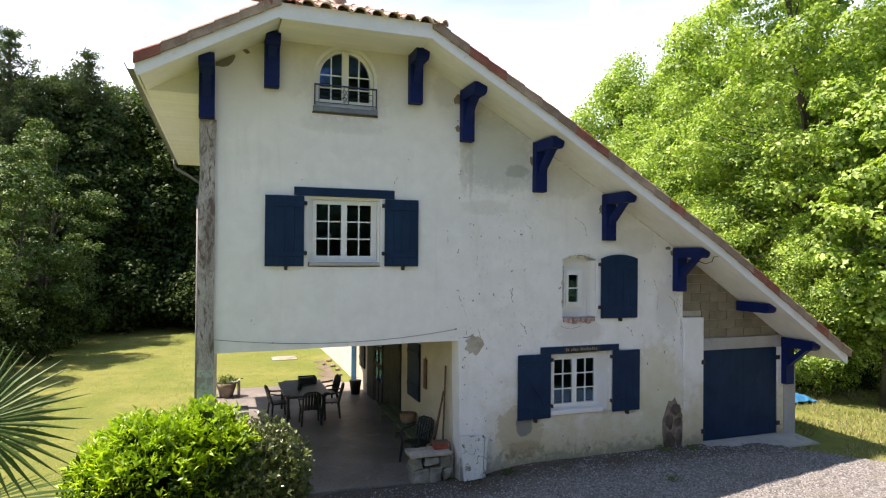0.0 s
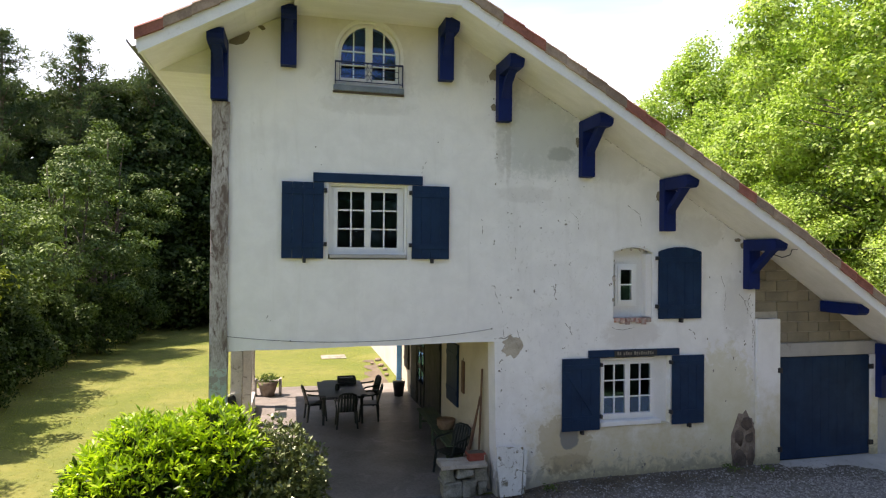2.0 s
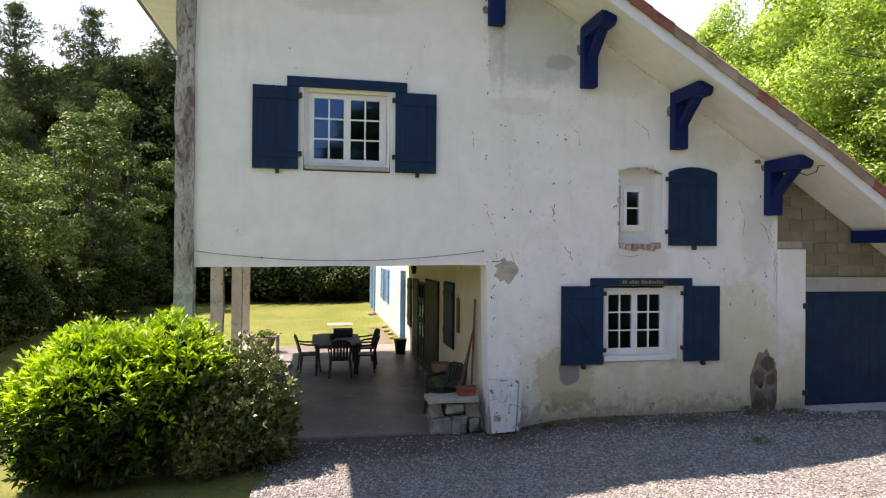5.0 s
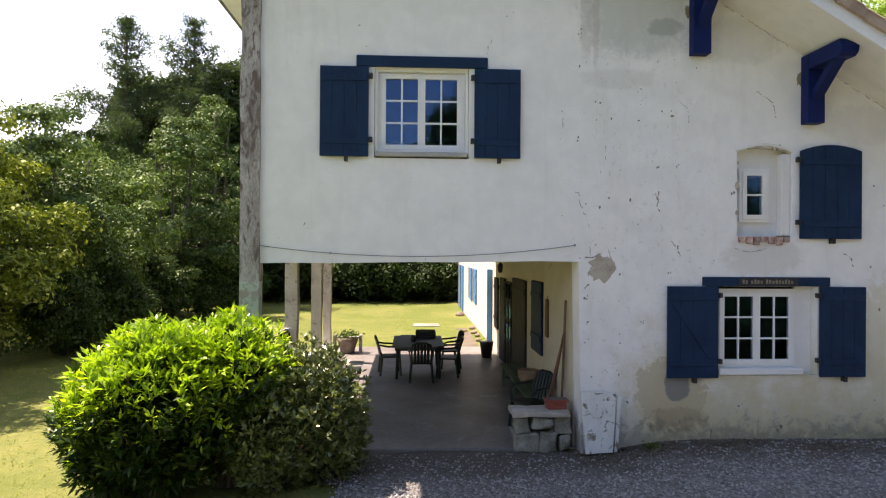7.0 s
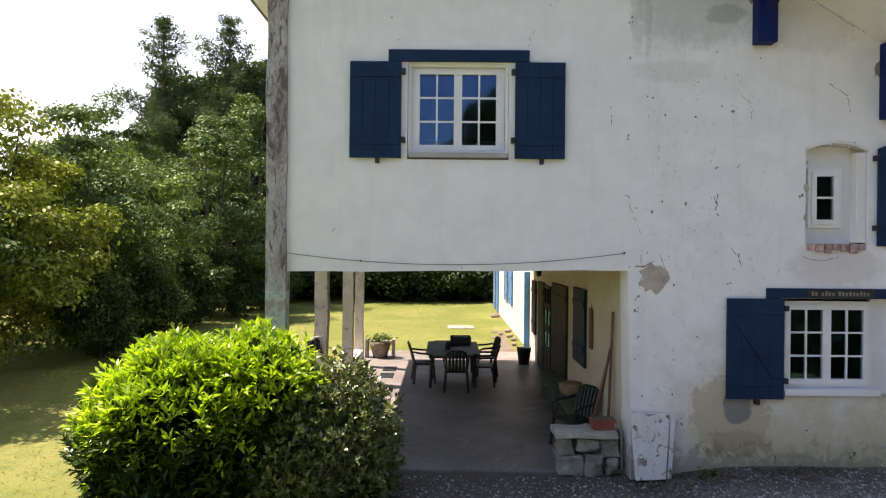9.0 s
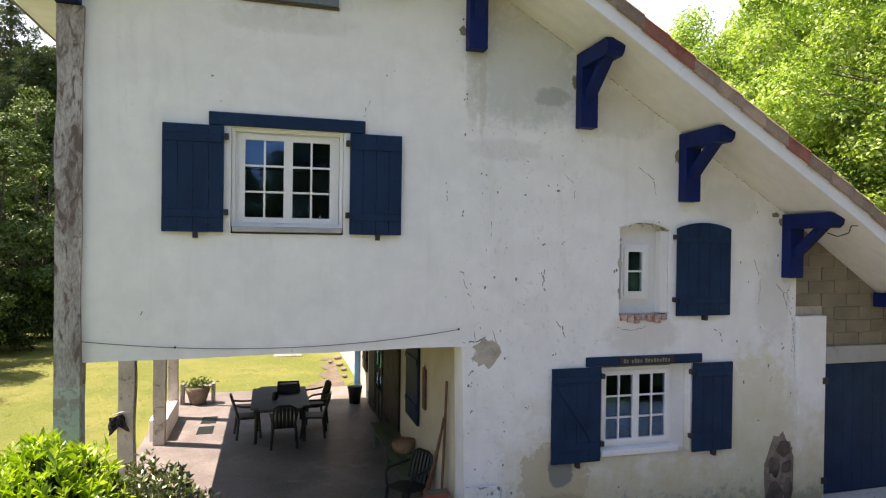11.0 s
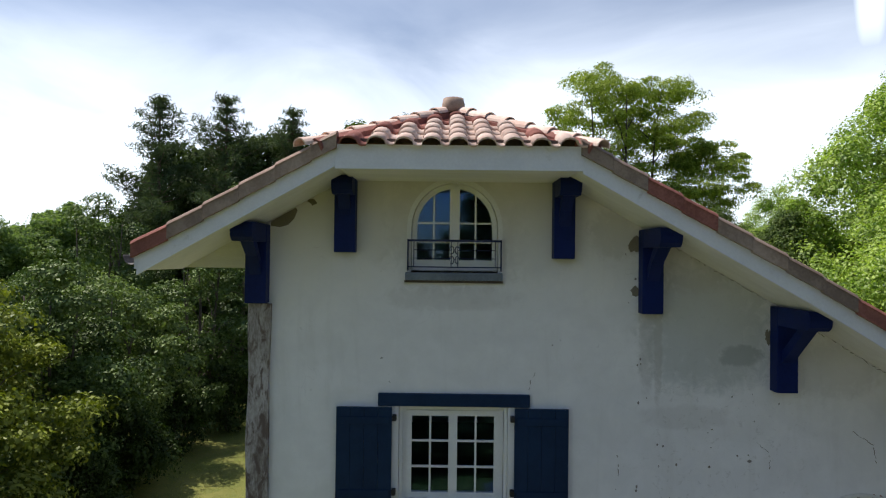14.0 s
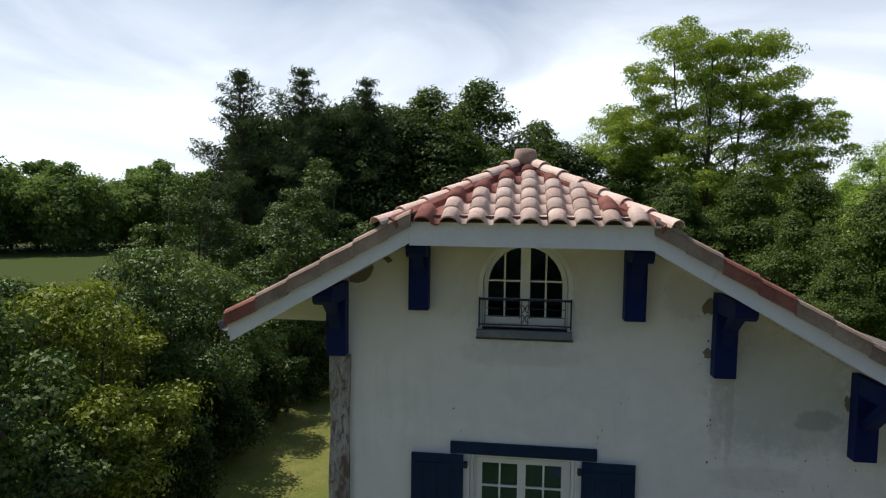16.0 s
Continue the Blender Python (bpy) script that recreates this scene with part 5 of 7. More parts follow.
# stone block by the porch corner, with tools and pots on and beside it
sb = thing("stone_block", "rough stone block with a flat slab top", "stone block", (4.2, 0.34, 0.0))
for q in ((-0.43, -0.08, -0.20, 0.2, 0.0, 0.27), (-0.07, 0.20, -0.19, 0.2, 0.0, 0.31), (0.21, 0.40, -0.17, 0.2, 0.0, 0.24), (-0.42, -0.20, -0.19, 0.2, 0.28, 0.52), (-0.19, 0.12, -0.20, 0.2, 0.32, 0.52), (0.13, 0.40, -0.16, 0.2, 0.26, 0.52)):
    st = box(q[0] + 0.006, q[1] - 0.006, q[2], q[3], q[4] + 0.004, q[5] - 0.004, 0.03)
    bmesh.ops.subdivide_edges(st, edges=list(st.edges), cuts=2, use_grid_fill=True)
    for v in st.verts:
        v.co += 0.045 * noise.noise_vector(v.co * 5.0 + Vector((q[0] * 9, 0, q[4] * 7))) + 0.014 * noise.noise_vector(v.co * 17)
    part("stone", st, M_STONE, sb)
st = box(-0.48, 0.36, -0.25, 0.2, 0.525, 0.595, 0.012)
bmesh.ops.subdivide_edges(st, edges=list(st.edges), cuts=2, use_grid_fill=True)
for v in st.verts:
    v.co += 0.018 * noise.noise_vector(v.co * 6.0)
part("slab", st, M_BARE, sb, "pale worn stone slab")
tr = thing("flower_trough", "red terracotta flower trough on the stone block", "flower pot", (4.40, 0.34, 0.60))
bm = bmesh.new()
for a, b, z0, z1 in ((0.14, 0.08, 0.0, 0.10), (0.165, 0.10, 0.10, 0.135)):
    box(-a, a, -b, b, z0, z1, bm=bm)
bmesh.ops.recalc_face_normals(bm, faces=bm.faces)
part("trough_body", bm, M_TERRA, tr)
part("soil", box(-0.15, 0.15, -0.09, 0.09, 0.131, 0.139), M_SOIL, tr)
for i, (x0, z1, lean) in enumerate(((4.32, 1.58, 0.30), (4.22, 1.45, 0.36), (4.54, 2.12, 0.08))):
    bro = thing("broom", ("worn wooden broom leaning in the porch corner", "birch broom leaning in the porch corner", "long wooden stick leaning in the porch corner")[i], "broom", (x0, 0.78 - 0.06 * i, 0.03))
    part("handle", tube(bmesh.new(), [(0, 0, 0.0 if i == 2 else 0.28), (lean * 0.5, 0, z1 * 0.5), (min(lean, 4.65 - x0), 0.02, z1)], 0.019, 7), M_HANDLE, bro)
    if i < 2:
        head = bmesh.new()
        for k in range(26):
            a = rng.uniform(0, 6.28)
            r = rng.uniform(0.02, 0.11)
            tube(head, [(r * math.cos(a), r * 0.5 * math.sin(a), 0.0), (r * 0.25 * math.cos(a), r * 0.2 * math.sin(a), 0.34)], (0.006, 0.008), 4)
        part("bristles", head, M_WICKER, bro)
wb = thing("board", "flaking white painted board leaning on the house wall", "board", (4.90, -0.20, 0.10))
bm = bmesh.new()
prism([(-0.21, 0.0), (0.17, 0.02), (0.25, 0.80), (-0.25, 0.83), (-0.245, 0.55)], -0.016, 0.016, bm)
for v in bm.verts:
    v.co.y += v.co.z * 0.15
part("board_body", bm, M_BOARD, wb)
bm = bmesh.new()
prism([(0.20, 0.0), (0.25, 0.0), (0.33, 0.74), (0.27, 0.77)], 0.02, 0.04, bm)
for v in bm.verts:
    v.co.y += v.co.z * 0.12
part("edge_strip", bm, M_BOARD, wb)

# two thin dark sheets that stand for shadows on the floor's sunlit edge, a rag tied to the porch post
for x, y in ((0.91, 7.17), (0.90, 6.39)):
    mt = thing("floor_mat", "thin dark sheet standing for a shadow on the porch floor", "mat", (x, y, 0.03), "mats on the porch floor")
    part("shadow_sheet", box(-0.16, 0.16, -0.27, 0.27, 0.0, 0.012, 0.004), M_PVCDARK, mt)
rag = thing("rag", "black rag tied to the porch post with white string", "rag", (-0.02, 2.58, 1.24))
bm = bmesh.new()
gv = {}
for i in range(7):
    for j in range(6):
        lobe = 0.6 + 0.4 * abs(math.cos(math.pi * i / 6))
        gv[i, j] = bm.verts.new((-0.09 + 0.03 * i * (1 + 0.12 * j) + 0.012 * math.sin(j * 1.9 + i), -0.02 + 0.022 * math.sin(i * 2.2 + j), 0.16 + 0.008 * i - 0.052 * j * lobe))
for i in range(6):
    for j in range(5):
        bm.faces.new((gv[i, j], gv[i + 1, j], gv[i + 1, j + 1], gv[i, j + 1]))
cloth = part("cloth", bm, M_IRON, rag)
th = cloth.modifiers.new("thick", "SOLIDIFY")
th.thickness = 0.012
part("string", tube(bmesh.new(), [(-0.04, -0.01, 0.20), (0.06, -0.015, 0.24), (0.2, -0.01, 0.25)], 0.008, 5), M_BOARD, rag)

# wire along the wall's lower edge, and the overhead line at the eaves
wire = thing("wire", "thin dark wire sagging along the wall", "wire", (0.15, -0.015, 2.95))
part("strand", tube(bmesh.new(), [(4.42 * t, -0.01, 0.03 * t - 0.62 * t * (1 - t)) for t in np.linspace(0, 1, 24)], 0.004, 5), M_IRON, wire)
for x, z in ((0.0, 0.0), (1.0, -0.1), (4.42, 0.03)):
    part("hook", box(x - 0.008, x + 0.008, -0.02, 0.013, z - 0.01, z + 0.014), M_IRON, wire)
line = thing("overhead_line", "thin grey overhead service line", "cable", (9.95, -0.95, 4.42))
part("strand", tube(bmesh.new(), [(14.0 * t, 2.0 * t, 1.6 * t - 1.6 * t * (1 - t)) for t in np.linspace(0, 1, 20)], 0.006, 5), M_IRON, line)
part("drip_loop", tube(bmesh.new(), [(0, 0, 0), (-0.02, 0.02, -0.10), (-0.12, 0.1, -0.15), (-0.2, 0.2, -0.10)], 0.009, 5), M_IRON, line)

slab = part("stepping_slab", box(2.35, 3.35, 15.1, 16.0, -0.05, 0.012, 0.01), M_STONE)
tagged(slab, "pale concrete cover slab in the lawn", "slab")
for x, y, s in ((4.45, 13.0, 0.12), (4.5, 12.2, 0.10), (4.5, 14.2, 0.13), (4.45, 19.2, 0.2), (4.2, 13.5, 0.08), (4.4, 11.2, 0.09)):
    bm = bmesh.new()
    bmesh.ops.create_icosphere(bm, subdivisions=2, radius=s)
    for v in bm.verts:
        v.co *= 1 + 0.35 * noise.noise(v.co * 4 + Vector((x, y, 0)))
        v.co.z *= 0.6
    r = part("rock", bm, M_EARTHMORTAR, None, smooth=False)
    r.location = (x, y, 0.05)
    tagged(r, "rough stone rubble lying by the wing wall", "rock", "rocks by the wing")


tarp = thing("tarpaulin", "crumpled blue tarpaulin lying in the rough grass", "tarpaulin", (16.7, 3.0, ground_z(16.7, 3.0)))
bm = bmesh.new()
gv = {(i, j): bm.verts.new((-0.7 + 0.14 * i, -0.35 + 0.14 * j, 0.03 + 0.24 * max(0.0, 1 - (abs(i - 5) / 5.2) ** 2) * max(0.0, 1 - (abs(j - 2.5) / 2.8) ** 2) + 0.05 * noise.noise(Vector((i * 0.8, j * 0.8, 1.0))))) for i in range(11) for j in range(6)}
for i in range(10):
    for j in range(5):
        bm.faces.new((gv[i, j], gv[i + 1, j], gv[i + 1, j + 1], gv[i, j + 1]))
fold = part("fold", bm, M_TARP, tarp)
fold.modifiers.new("thick", "SOLIDIFY").thickness = 0.01

# ---- plants ----
def leaf_cloud(centres, normals, size, aspect, rs, droop=0.0, fold=0.25):
    """Many single leaves: pointed quads with a fold, as one mesh."""
    k = len(centres)
    ax = normals / (np.linalg.norm(normals, axis=1, keepdims=True) + 1e-9)
    rnd = rs.normal(size=(k, 3))
    u = np.cross(ax, rnd)
    u /= np.linalg.norm(u, axis=1, keepdims=True) + 1e-9
    w = np.cross(ax, u)
    s = size * rs.uniform(0.65, 1.3, size=(k, 1))
    u2 = u * s
    u2[:, 2] -= droop * s[:, 0]
    w2 = w * s * aspect
    up = ax * s * fold * aspect
    v = np.stack([centres - u2 * 0.5, centres + w2 * 0.5 + up, centres + u2 * 0.5, centres - w2 * 0.5 + up], axis=1).reshape(-1, 3)
    return v


def mesh_quads(name, v):
    k = len(v) // 4
    me = bpy.data.meshes.new(name)
    me.vertices.add(k * 4)
    me.vertices.foreach_set("co", v.astype(np.float32).ravel())
    me.loops.add(k * 4)
    me.loops.foreach_set("vertex_index", np.arange(k * 4, dtype=np.int32))
    me.polygons.add(k)
    me.polygons.foreach_set("loop_start", np.arange(0, k * 4, 4, dtype=np.int32))
    me.polygons.foreach_set("loop_total", np.full(k, 4, dtype=np.int32))
    me.update(calc_edges=True)
    me.validate()
    return me


def tree(name, label, at, height, radius, leaf, seed, n_clump=150, per=110, size=0.22, bare=0.25, bark=None, spread=0.55, lean=(0, 0), flat=0.7, trunks=1, top=1.0, group="", aspect=0.6, droop=0.0, shell=0.55, lobes=None):
    """A tapered trunk with limbs that reach into a crown of leaf clumps, uneven and gappy."""
    rs = np.random.RandomState(seed)
    t = tagged(empty(name, at), label, "tree" if "tree" in name else ("undergrowth" if "under" in name else "shrub"), group)
    cz0 = height * bare
    ch = height - cz0
    pts = []
    while len(pts) < n_clump:
        q = rs.uniform(-1, 1, 3)
        d = np.linalg.norm(q)
        if d > 1 or d < shell * rs.uniform(0, 1):
            continue
        if lobes:
            lx, ly, lz, lr, lh = lobes[rs.choice(len(lobes), p=np.array([b[3] ** 2 for b in lobes]) / sum(b[3] ** 2 for b in lobes))]
            lump = 1 + 0.25 * noise.noise(Vector((q[0] * 2 + lx, q[1] * 2 + seed, q[2] * 2)))
            pts.append((lx + q[0] * lr * lump, ly + q[1] * lr * lump, lz + q[2] * lh * lump))
            continue
        h = (q[2] + 1) / 2
        wid = (math.sin(math.pi * min(1, h * 0.82 + 0.14)) ** 0.6) * (1 - (1 - top) * h)
        bump_ = 1 + 0.35 * noise.noise(Vector((q[0] * 1.6 + seed, q[1] * 1.6, q[2] * 1.6)))
        pts.append((q[0] * radius * wid * bump_ + lean[0] * h, q[1] * radius * wid * bump_ + lean[1] * h, cz0 + h * ch * (0.93 + 0.07 * bump_)))
    pts = np.array(pts)
    wood = bmesh.new()
    tops = []
    for k in range(trunks):
        a = 6.28 * k / trunks + seed
        off = (0.0, 0.0) if trunks == 1 else (0.25 * math.cos(a) * radius * 0.3, 0.25 * math.sin(a) * radius * 0.3)
        path = []
        for i in range(7):
            f = i / 6
            path.append((off[0] * (1 + 3 * f) + lean[0] * f + 0.12 * radius * 0.3 * noise.noise(Vector((seed + k, f * 3, 0))), off[1] * (1 + 3 * f) + lean[1] * f + 0.12 * radius * 0.3 * noise.noise(Vector((seed + k, f * 3, 7))), f * height * 0.9 - 0.1))
        r0 = 0.019 * height / (trunks ** 0.5)
        tube(wood, path, [r0 * (1 - 0.92 * i / 6) + 0.01 for i in range(7)], 8)
        tops.append(path)
    limb_count = min(len(pts), 70)
    for i in rs.choice(len(pts), limb_count, replace=False):
        q = pts[i]
        path = tops[rs.randint(len(tops))]
        hz = max(height * 0.12, q[2] - rs.uniform(0.15, 0.5) * radius - 0.05 * height)
        f = min(0.97, hz / (height * 0.9)) * 6
        j = min(5, int(f))
        b = np.array(path[j]) * (1 - (f - j)) + np.array(path[j + 1]) * (f - j)
        q = b + (q - b) * 0.62
        m1 = b * 0.55 + q * 0.45 + np.array((0, 0, 0.06 * radius))
        r = 0.0045 * height * (1 - 0.7 * b[2] / height)
        tube(wood, [b, m1, q], (r, r * 0.6, r * 0.2 + 0.004), 5)
    part("trunk", wood, bark or M_BARK, t, smooth=True)
    cs, ns = [], []
    for q in pts:
        kk = int(per * rs.uniform(0.6, 1.4))
        o = rs.normal(size=(kk, 3))
        o /= np.linalg.norm(o, axis=1, keepdims=True)
        o[:, 2] = np.where(rs.uniform(size=kk) < 0.65, np.abs(o[:, 2]), o[:, 2])
        o *= rs.uniform(0.35, 1.0, (kk, 1)) ** 0.6 * rs.uniform(0.85, 1.25, (kk, 1)) * 1.45 * np.array((spread, spread, spread * flat)) * rs.uniform(0.6, 1.25)
        cs.append(q + o)
        nn = o + rs.normal(size=(kk, 3)) * 0.62 * spread + np.array((0, 0, 0.7 * spread))
        ns.append(nn)
    v = leaf_cloud(np.concatenate(cs), np.concatenate(ns), size, aspect, rs, droop)
    part("crown", mesh_quads("crown", v), leaf, t)
    return t


def pine(name, label, at, height, seed, group="", radius=4.6, bare=0.36):
    """A tall pine: bare lower trunk, tiers of upswept boughs with tufts of needles."""
    rs = np.random.RandomState(seed)
    t = tagged(empty(name, at), label, "tree", group)
    wood = bmesh.new()
    path = [(0.25 * noise.noise(Vector((seed, f * 3, 0))), 0.25 * noise.noise(Vector((seed, f * 3, 5))), f * height - 0.1) for f in np.linspace(0, 1, 8)]
    tube(wood, path, [0.016 * height * (1 - 0.9 * i / 7) + 0.01 for i in range(8)], 8)
    cs, ns = [], []
    h = height * bare
    while h < height * 0.985:
        f = (h - height * bare) / (height * (1 - bare))
        reach = 0.62 * radius * (1 - f) ** 0.62 * (0.75 + 0.25 * min(1.0, f * 4)) + 0.22
        a0 = rs.uniform(0, 6.28)
        n_b = rs.randint(4, 7) if f < 0.75 else 4
        for k in range(n_b):
            a = a0 + 6.28 * k / n_b + rs.uniform(-0.5, 0.5)
            L = reach * rs.uniform(0.3, 1.2)
            e = np.array((L * math.cos(a), L * math.sin(a), h + L * rs.uniform(0.10, 0.55)))
            b = np.array((0, 0, h - 0.05 * L))
            m = (b + e) / 2 - np.array((0, 0, 0.08 * L))
            tube(wood, [b, m, e], (0.035, 0.024, 0.008), 4)
            for q in np.linspace(0.35, 1.0, max(2, int(L * 2.8))):
                c = (b * (1 - q) + m * q) * (1 - q) + (m * (1 - q) + e * q) * q
                kk = int(46 + 24 * (1 - f))
                sp = 0.17 + 0.15 * (1 - f) ** 0.6
                d = np.clip(rs.normal(size=(kk, 3)), -1.6, 1.6) * np.array((1, 1, 0.55)) * sp
                cs.append(c + d + np.array((0, 0, 0.06)))
                ns.append(np.cross(d + np.array((0, 0, 0.12)), rs.normal(size=(kk, 3))))
        h += height * rs.uniform(0.024, 0.060) * (1 - 0.35 * f)
    part("trunk", wood, M_PINEBARK, t, smooth=True)
    v = leaf_cloud(np.concatenate(cs), np.concatenate(ns), 0.34, 0.15, rs)
    part("crown", mesh_quads("crown", v), L_PINE, t)
    return t


def shrub(name, label, at, balls, leaf, seed, n, size, aspect=0.4, twigs=60, old=None):
    """A dense shrub: shoots that end in whorls of leaves over a lumpy outline. old: darker leaves where shade would
    fall.
    """
    rs = np.random.RandomState(seed)
    t = tagged(empty(name, at), label, "shrub")
    wood = bmesh.new()
    cs, ns = [], []
    for (bx, by, bz, rx, ry, rz) in balls:
        k = int(n * rx * rz)
        d = rs.normal(size=(k, 3))
        d /= np.linalg.norm(d, axis=1, keepdims=True)
        rad = np.array([1 + 0.20 * noise.noise(Vector(q * 2.3) + Vector((seed, bx * 3, 0))) + 0.10 * noise.noise(Vector(q * 6) + Vector((0, seed, 0))) for q in d])
        dep = rs.uniform(0.45, 1.03, k) ** 0.8
        p = np.array((bx, by, bz)) + d * np.array((rx, ry, rz)) * (rad * dep)[:, None]
        keep = p[:, 2] > 0.03
        p, d, dep = p[keep], d[keep], dep[keep]
        # Outer leaves facing up take the sunlit colour, all others the shaded one.
        sunward = (dep > 0.80) & (d[:, 2] + rs.normal(0, 0.25, len(d)) > 0.10)
        m = 6
        shoot = d + np.array((0, 0, 0.9)) + rs.normal(size=d.shape) * 0.25
        shoot /= np.linalg.norm(shoot, axis=1, keepdims=True)
        for j in range(m):
            side = np.cross(shoot, rs.normal(size=shoot.shape))
            side /= np.linalg.norm(side, axis=1, keepdims=True)
            dirv = side * 0.7 + shoot * rs.uniform(0.35, 1.1, (len(p), 1))
            dirv /= np.linalg.norm(dirv, axis=1, keepdims=True)
            cs.append((p + dirv * size * 0.55 - shoot * size * rs.uniform(0, 0.7, (len(p), 1)), dirv, sunward))
        for i in rs.choice(len(p), min(twigs, len(p)), replace=False):
            q = p[i]
            tube(wood, [(bx + rs.uniform(-0.15, 0.15), by + rs.uniform(-0.15, 0.15), 0.0), (0.5 * bx + 0.5 * q[0], 0.5 * by + 0.5 * q[1], 0.5 * q[2]), q], (0.03, 0.018, 0.006), 4)
    part("trunk", wood, M_BARK, t)
    C = np.concatenate([a for a, b, c in cs])
    D = np.concatenate([b for a, b, c in cs])
    F = np.concatenate([c for a, b, c in cs])
    k = len(C)
    s = size * rs.uniform(0.7, 1.25, (k, 1))
    w = np.cross(D, rs.normal(size=(k, 3)) * 0.5 + np.array((0, 0, 1.0)))
    w /= np.linalg.norm(w, axis=1, keepdims=True) + 1e-9
    up = np.cross(w, D)
    v = np.stack([C - D * s * 0.5, C + w * s * aspect * 0.5 + up * s * 0.06, C + D * s * 0.5 - np.array((0, 0, 0.04)) * s, C - w * s * aspect * 0.5 + up * s * 0.06], axis=1)
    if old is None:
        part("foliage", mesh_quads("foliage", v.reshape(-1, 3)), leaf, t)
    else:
        part("foliage", mesh_quads("foliage", v[~F].reshape(-1, 3)), old, t, "dark green leaves, the bush's own shade put into the colour")
        part("young_growth", mesh_quads("young_growth", v[F].reshape(-1, 3)), leaf, t, "yellow-green shoots, kept bright on the sunward side")
    return t


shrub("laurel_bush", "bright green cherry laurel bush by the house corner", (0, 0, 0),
      [(-0.70, -1.10, 1.02, 1.02, 0.88, 0.98), (0.06, -0.86, 1.14, 0.78, 0.76, 0.93), (-1.22, -1.08, 0.84, 0.62, 0.72, 0.80)], L_LAUREL, 3, 3700, 0.135, 0.28, old=L_SHADELAUREL)
shrub("dark_shrub", "dark green glossy shrub beside the laurel", (0, 0, 0),
      [(1.0, -0.70, 0.86, 0.72, 0.7, 0.86), (0.55, -1.0, 0.72, 0.6, 0.6, 0.8), (1.25, -0.6, 0.5, 0.5, 0.55, 0.6)], L_DARKSHRUB, 5, 3600, 0.08, 0.42)

# plant in the planter
rsp = np.random.RandomState(3)
cc = rsp.normal(size=(260, 3)) * np.array((0.16, 0.16, 0.06)) + np.array((0, 0, 0.50))
part("foliage", mesh_quads("foliage", leaf_cloud(cc, rsp.normal(size=(260, 3)) + np.array((0, 0, 0.5)), 0.09, 0.4, rsp)), L_OAK, pl)


# fan palm close by the drive
def palm(at):
    t = tagged(empty("fan_palm", at), "fan palm with stiff green pleated leaves", "palm")
    top = Vector((0, 0, 2.55))
    trunk = bmesh.new()
    tube(trunk, [(0, 0, -0.1), (0.03, 0, 0.9), (0.0, 0.02, 1.8), (0, 0, 2.6)], (0.15, 0.13, 0.12, 0.10), 10)
    part("trunk", trunk, M_BARK, t, smooth=True)
    rp = random.Random(11)
    fans = [(Vector((0.55, 0.05, 0.88)), Vector((1.0, 0.05, 0.10)), Vector((0.0, 0.42, 1.0))),
            (Vector((0.58, 0.10, 0.30)), Vector((1.0, 0.10, 0.10)), Vector((0.0, 1.0, 0.16)))]
    for i in range(12):
        az = radians(75 + 210 * i / 11) + rp.uniform(-0.1, 0.1)
        el = rp.uniform(-0.3, 1.1)
        d = Vector((math.cos(az) * math.cos(el), math.sin(az) * math.cos(el), math.sin(el)))
        fans.append((d * rp.uniform(0.65, 0.95), d, d.cross(Vector((0, 0, 1)))))
    for off, d, side in fans:
        hub = top + off
        d = d.normalized()
        side = (side - d * side.dot(d)).normalized()
        up = side.cross(d)
        lf = bmesh.new()
        tube(lf, [top, top.lerp(hub, 0.5) + Vector((0, 0, 0.03)), hub], (0.020, 0.014, 0.011), 6)
        k_n = 34
        for k in range(k_n):
            a = radians(-118 + 236 * k / (k_n - 1))
            u = (d * math.cos(a) + side * math.sin(a) + up * (0.16 + 0.05 * math.sin(k * 2.4))).normalized()
            L = 0.72 * (0.78 + 0.22 * math.cos(a * 0.8)) * rp.uniform(0.93, 1.06)
            w = u.cross(up).normalized() * 0.017
            fold = up * 0.009
            tip = hub + u * L - Vector((0, 0, 0.05 * L))
            m = hub + u * L * 0.55
            vc = [lf.verts.new(q) for q in (hub, m, tip)]
            vl, vr = lf.verts.new(m + w + fold), lf.verts.new(m - w + fold)
            lf.faces.new((vc[0], vl, vc[1]))
            lf.faces.new((vc[1], vl, vc[2]))
            lf.faces.new((vc[0], vc[1], vr))
            lf.faces.new((vc[1], vc[2], vr))
        part("frond", lf, L_PALM, t)
    return t


palm((-1.92, -6.05, -0.22))

# trees: left border of the lawn
border = [
    ((-8.5, 6.3, 0), 6.5, 2.7, L_YELLOW, 21, "shrub with yellowing leaves at the lawn's edge"),
    ((-8.7, 9.8, 0), 6.8, 2.6, L_BORDER, 22, "dark green shrub at the lawn edge"),
    ((-11.4, 14.8, 0), 7.4, 2.9, L_BORDER, 23, "dense dark green border tree"),
    ((-9.0, 13.6, 0), 6.6, 2.6, L_LIGHT, 24, "light green feathery border shrub"),
    ((-8.0, 18.6, 0), 8.6, 3.0, L_BORDER, 25, "leafy green tree at the lawn edge"),
    ((-8.0, 24.0, 0), 11.0, 3.2, L_BORDER, 26, "leafy green tree at the lawn edge"),
    ((-13.2, 9.6, 0), 6.0, 2.7, L_BORDER, 27, "green tree at the lawn edge"),
    ((-8.5, 3.2, 0), 6.8, 2.5, L_BORDER, 28, "dark green shrub at the lawn edge"),
    ((-13.2, 20.5, 0), 9.6, 3.6, L_BORDER, 29, "dense dark green border tree"),
]
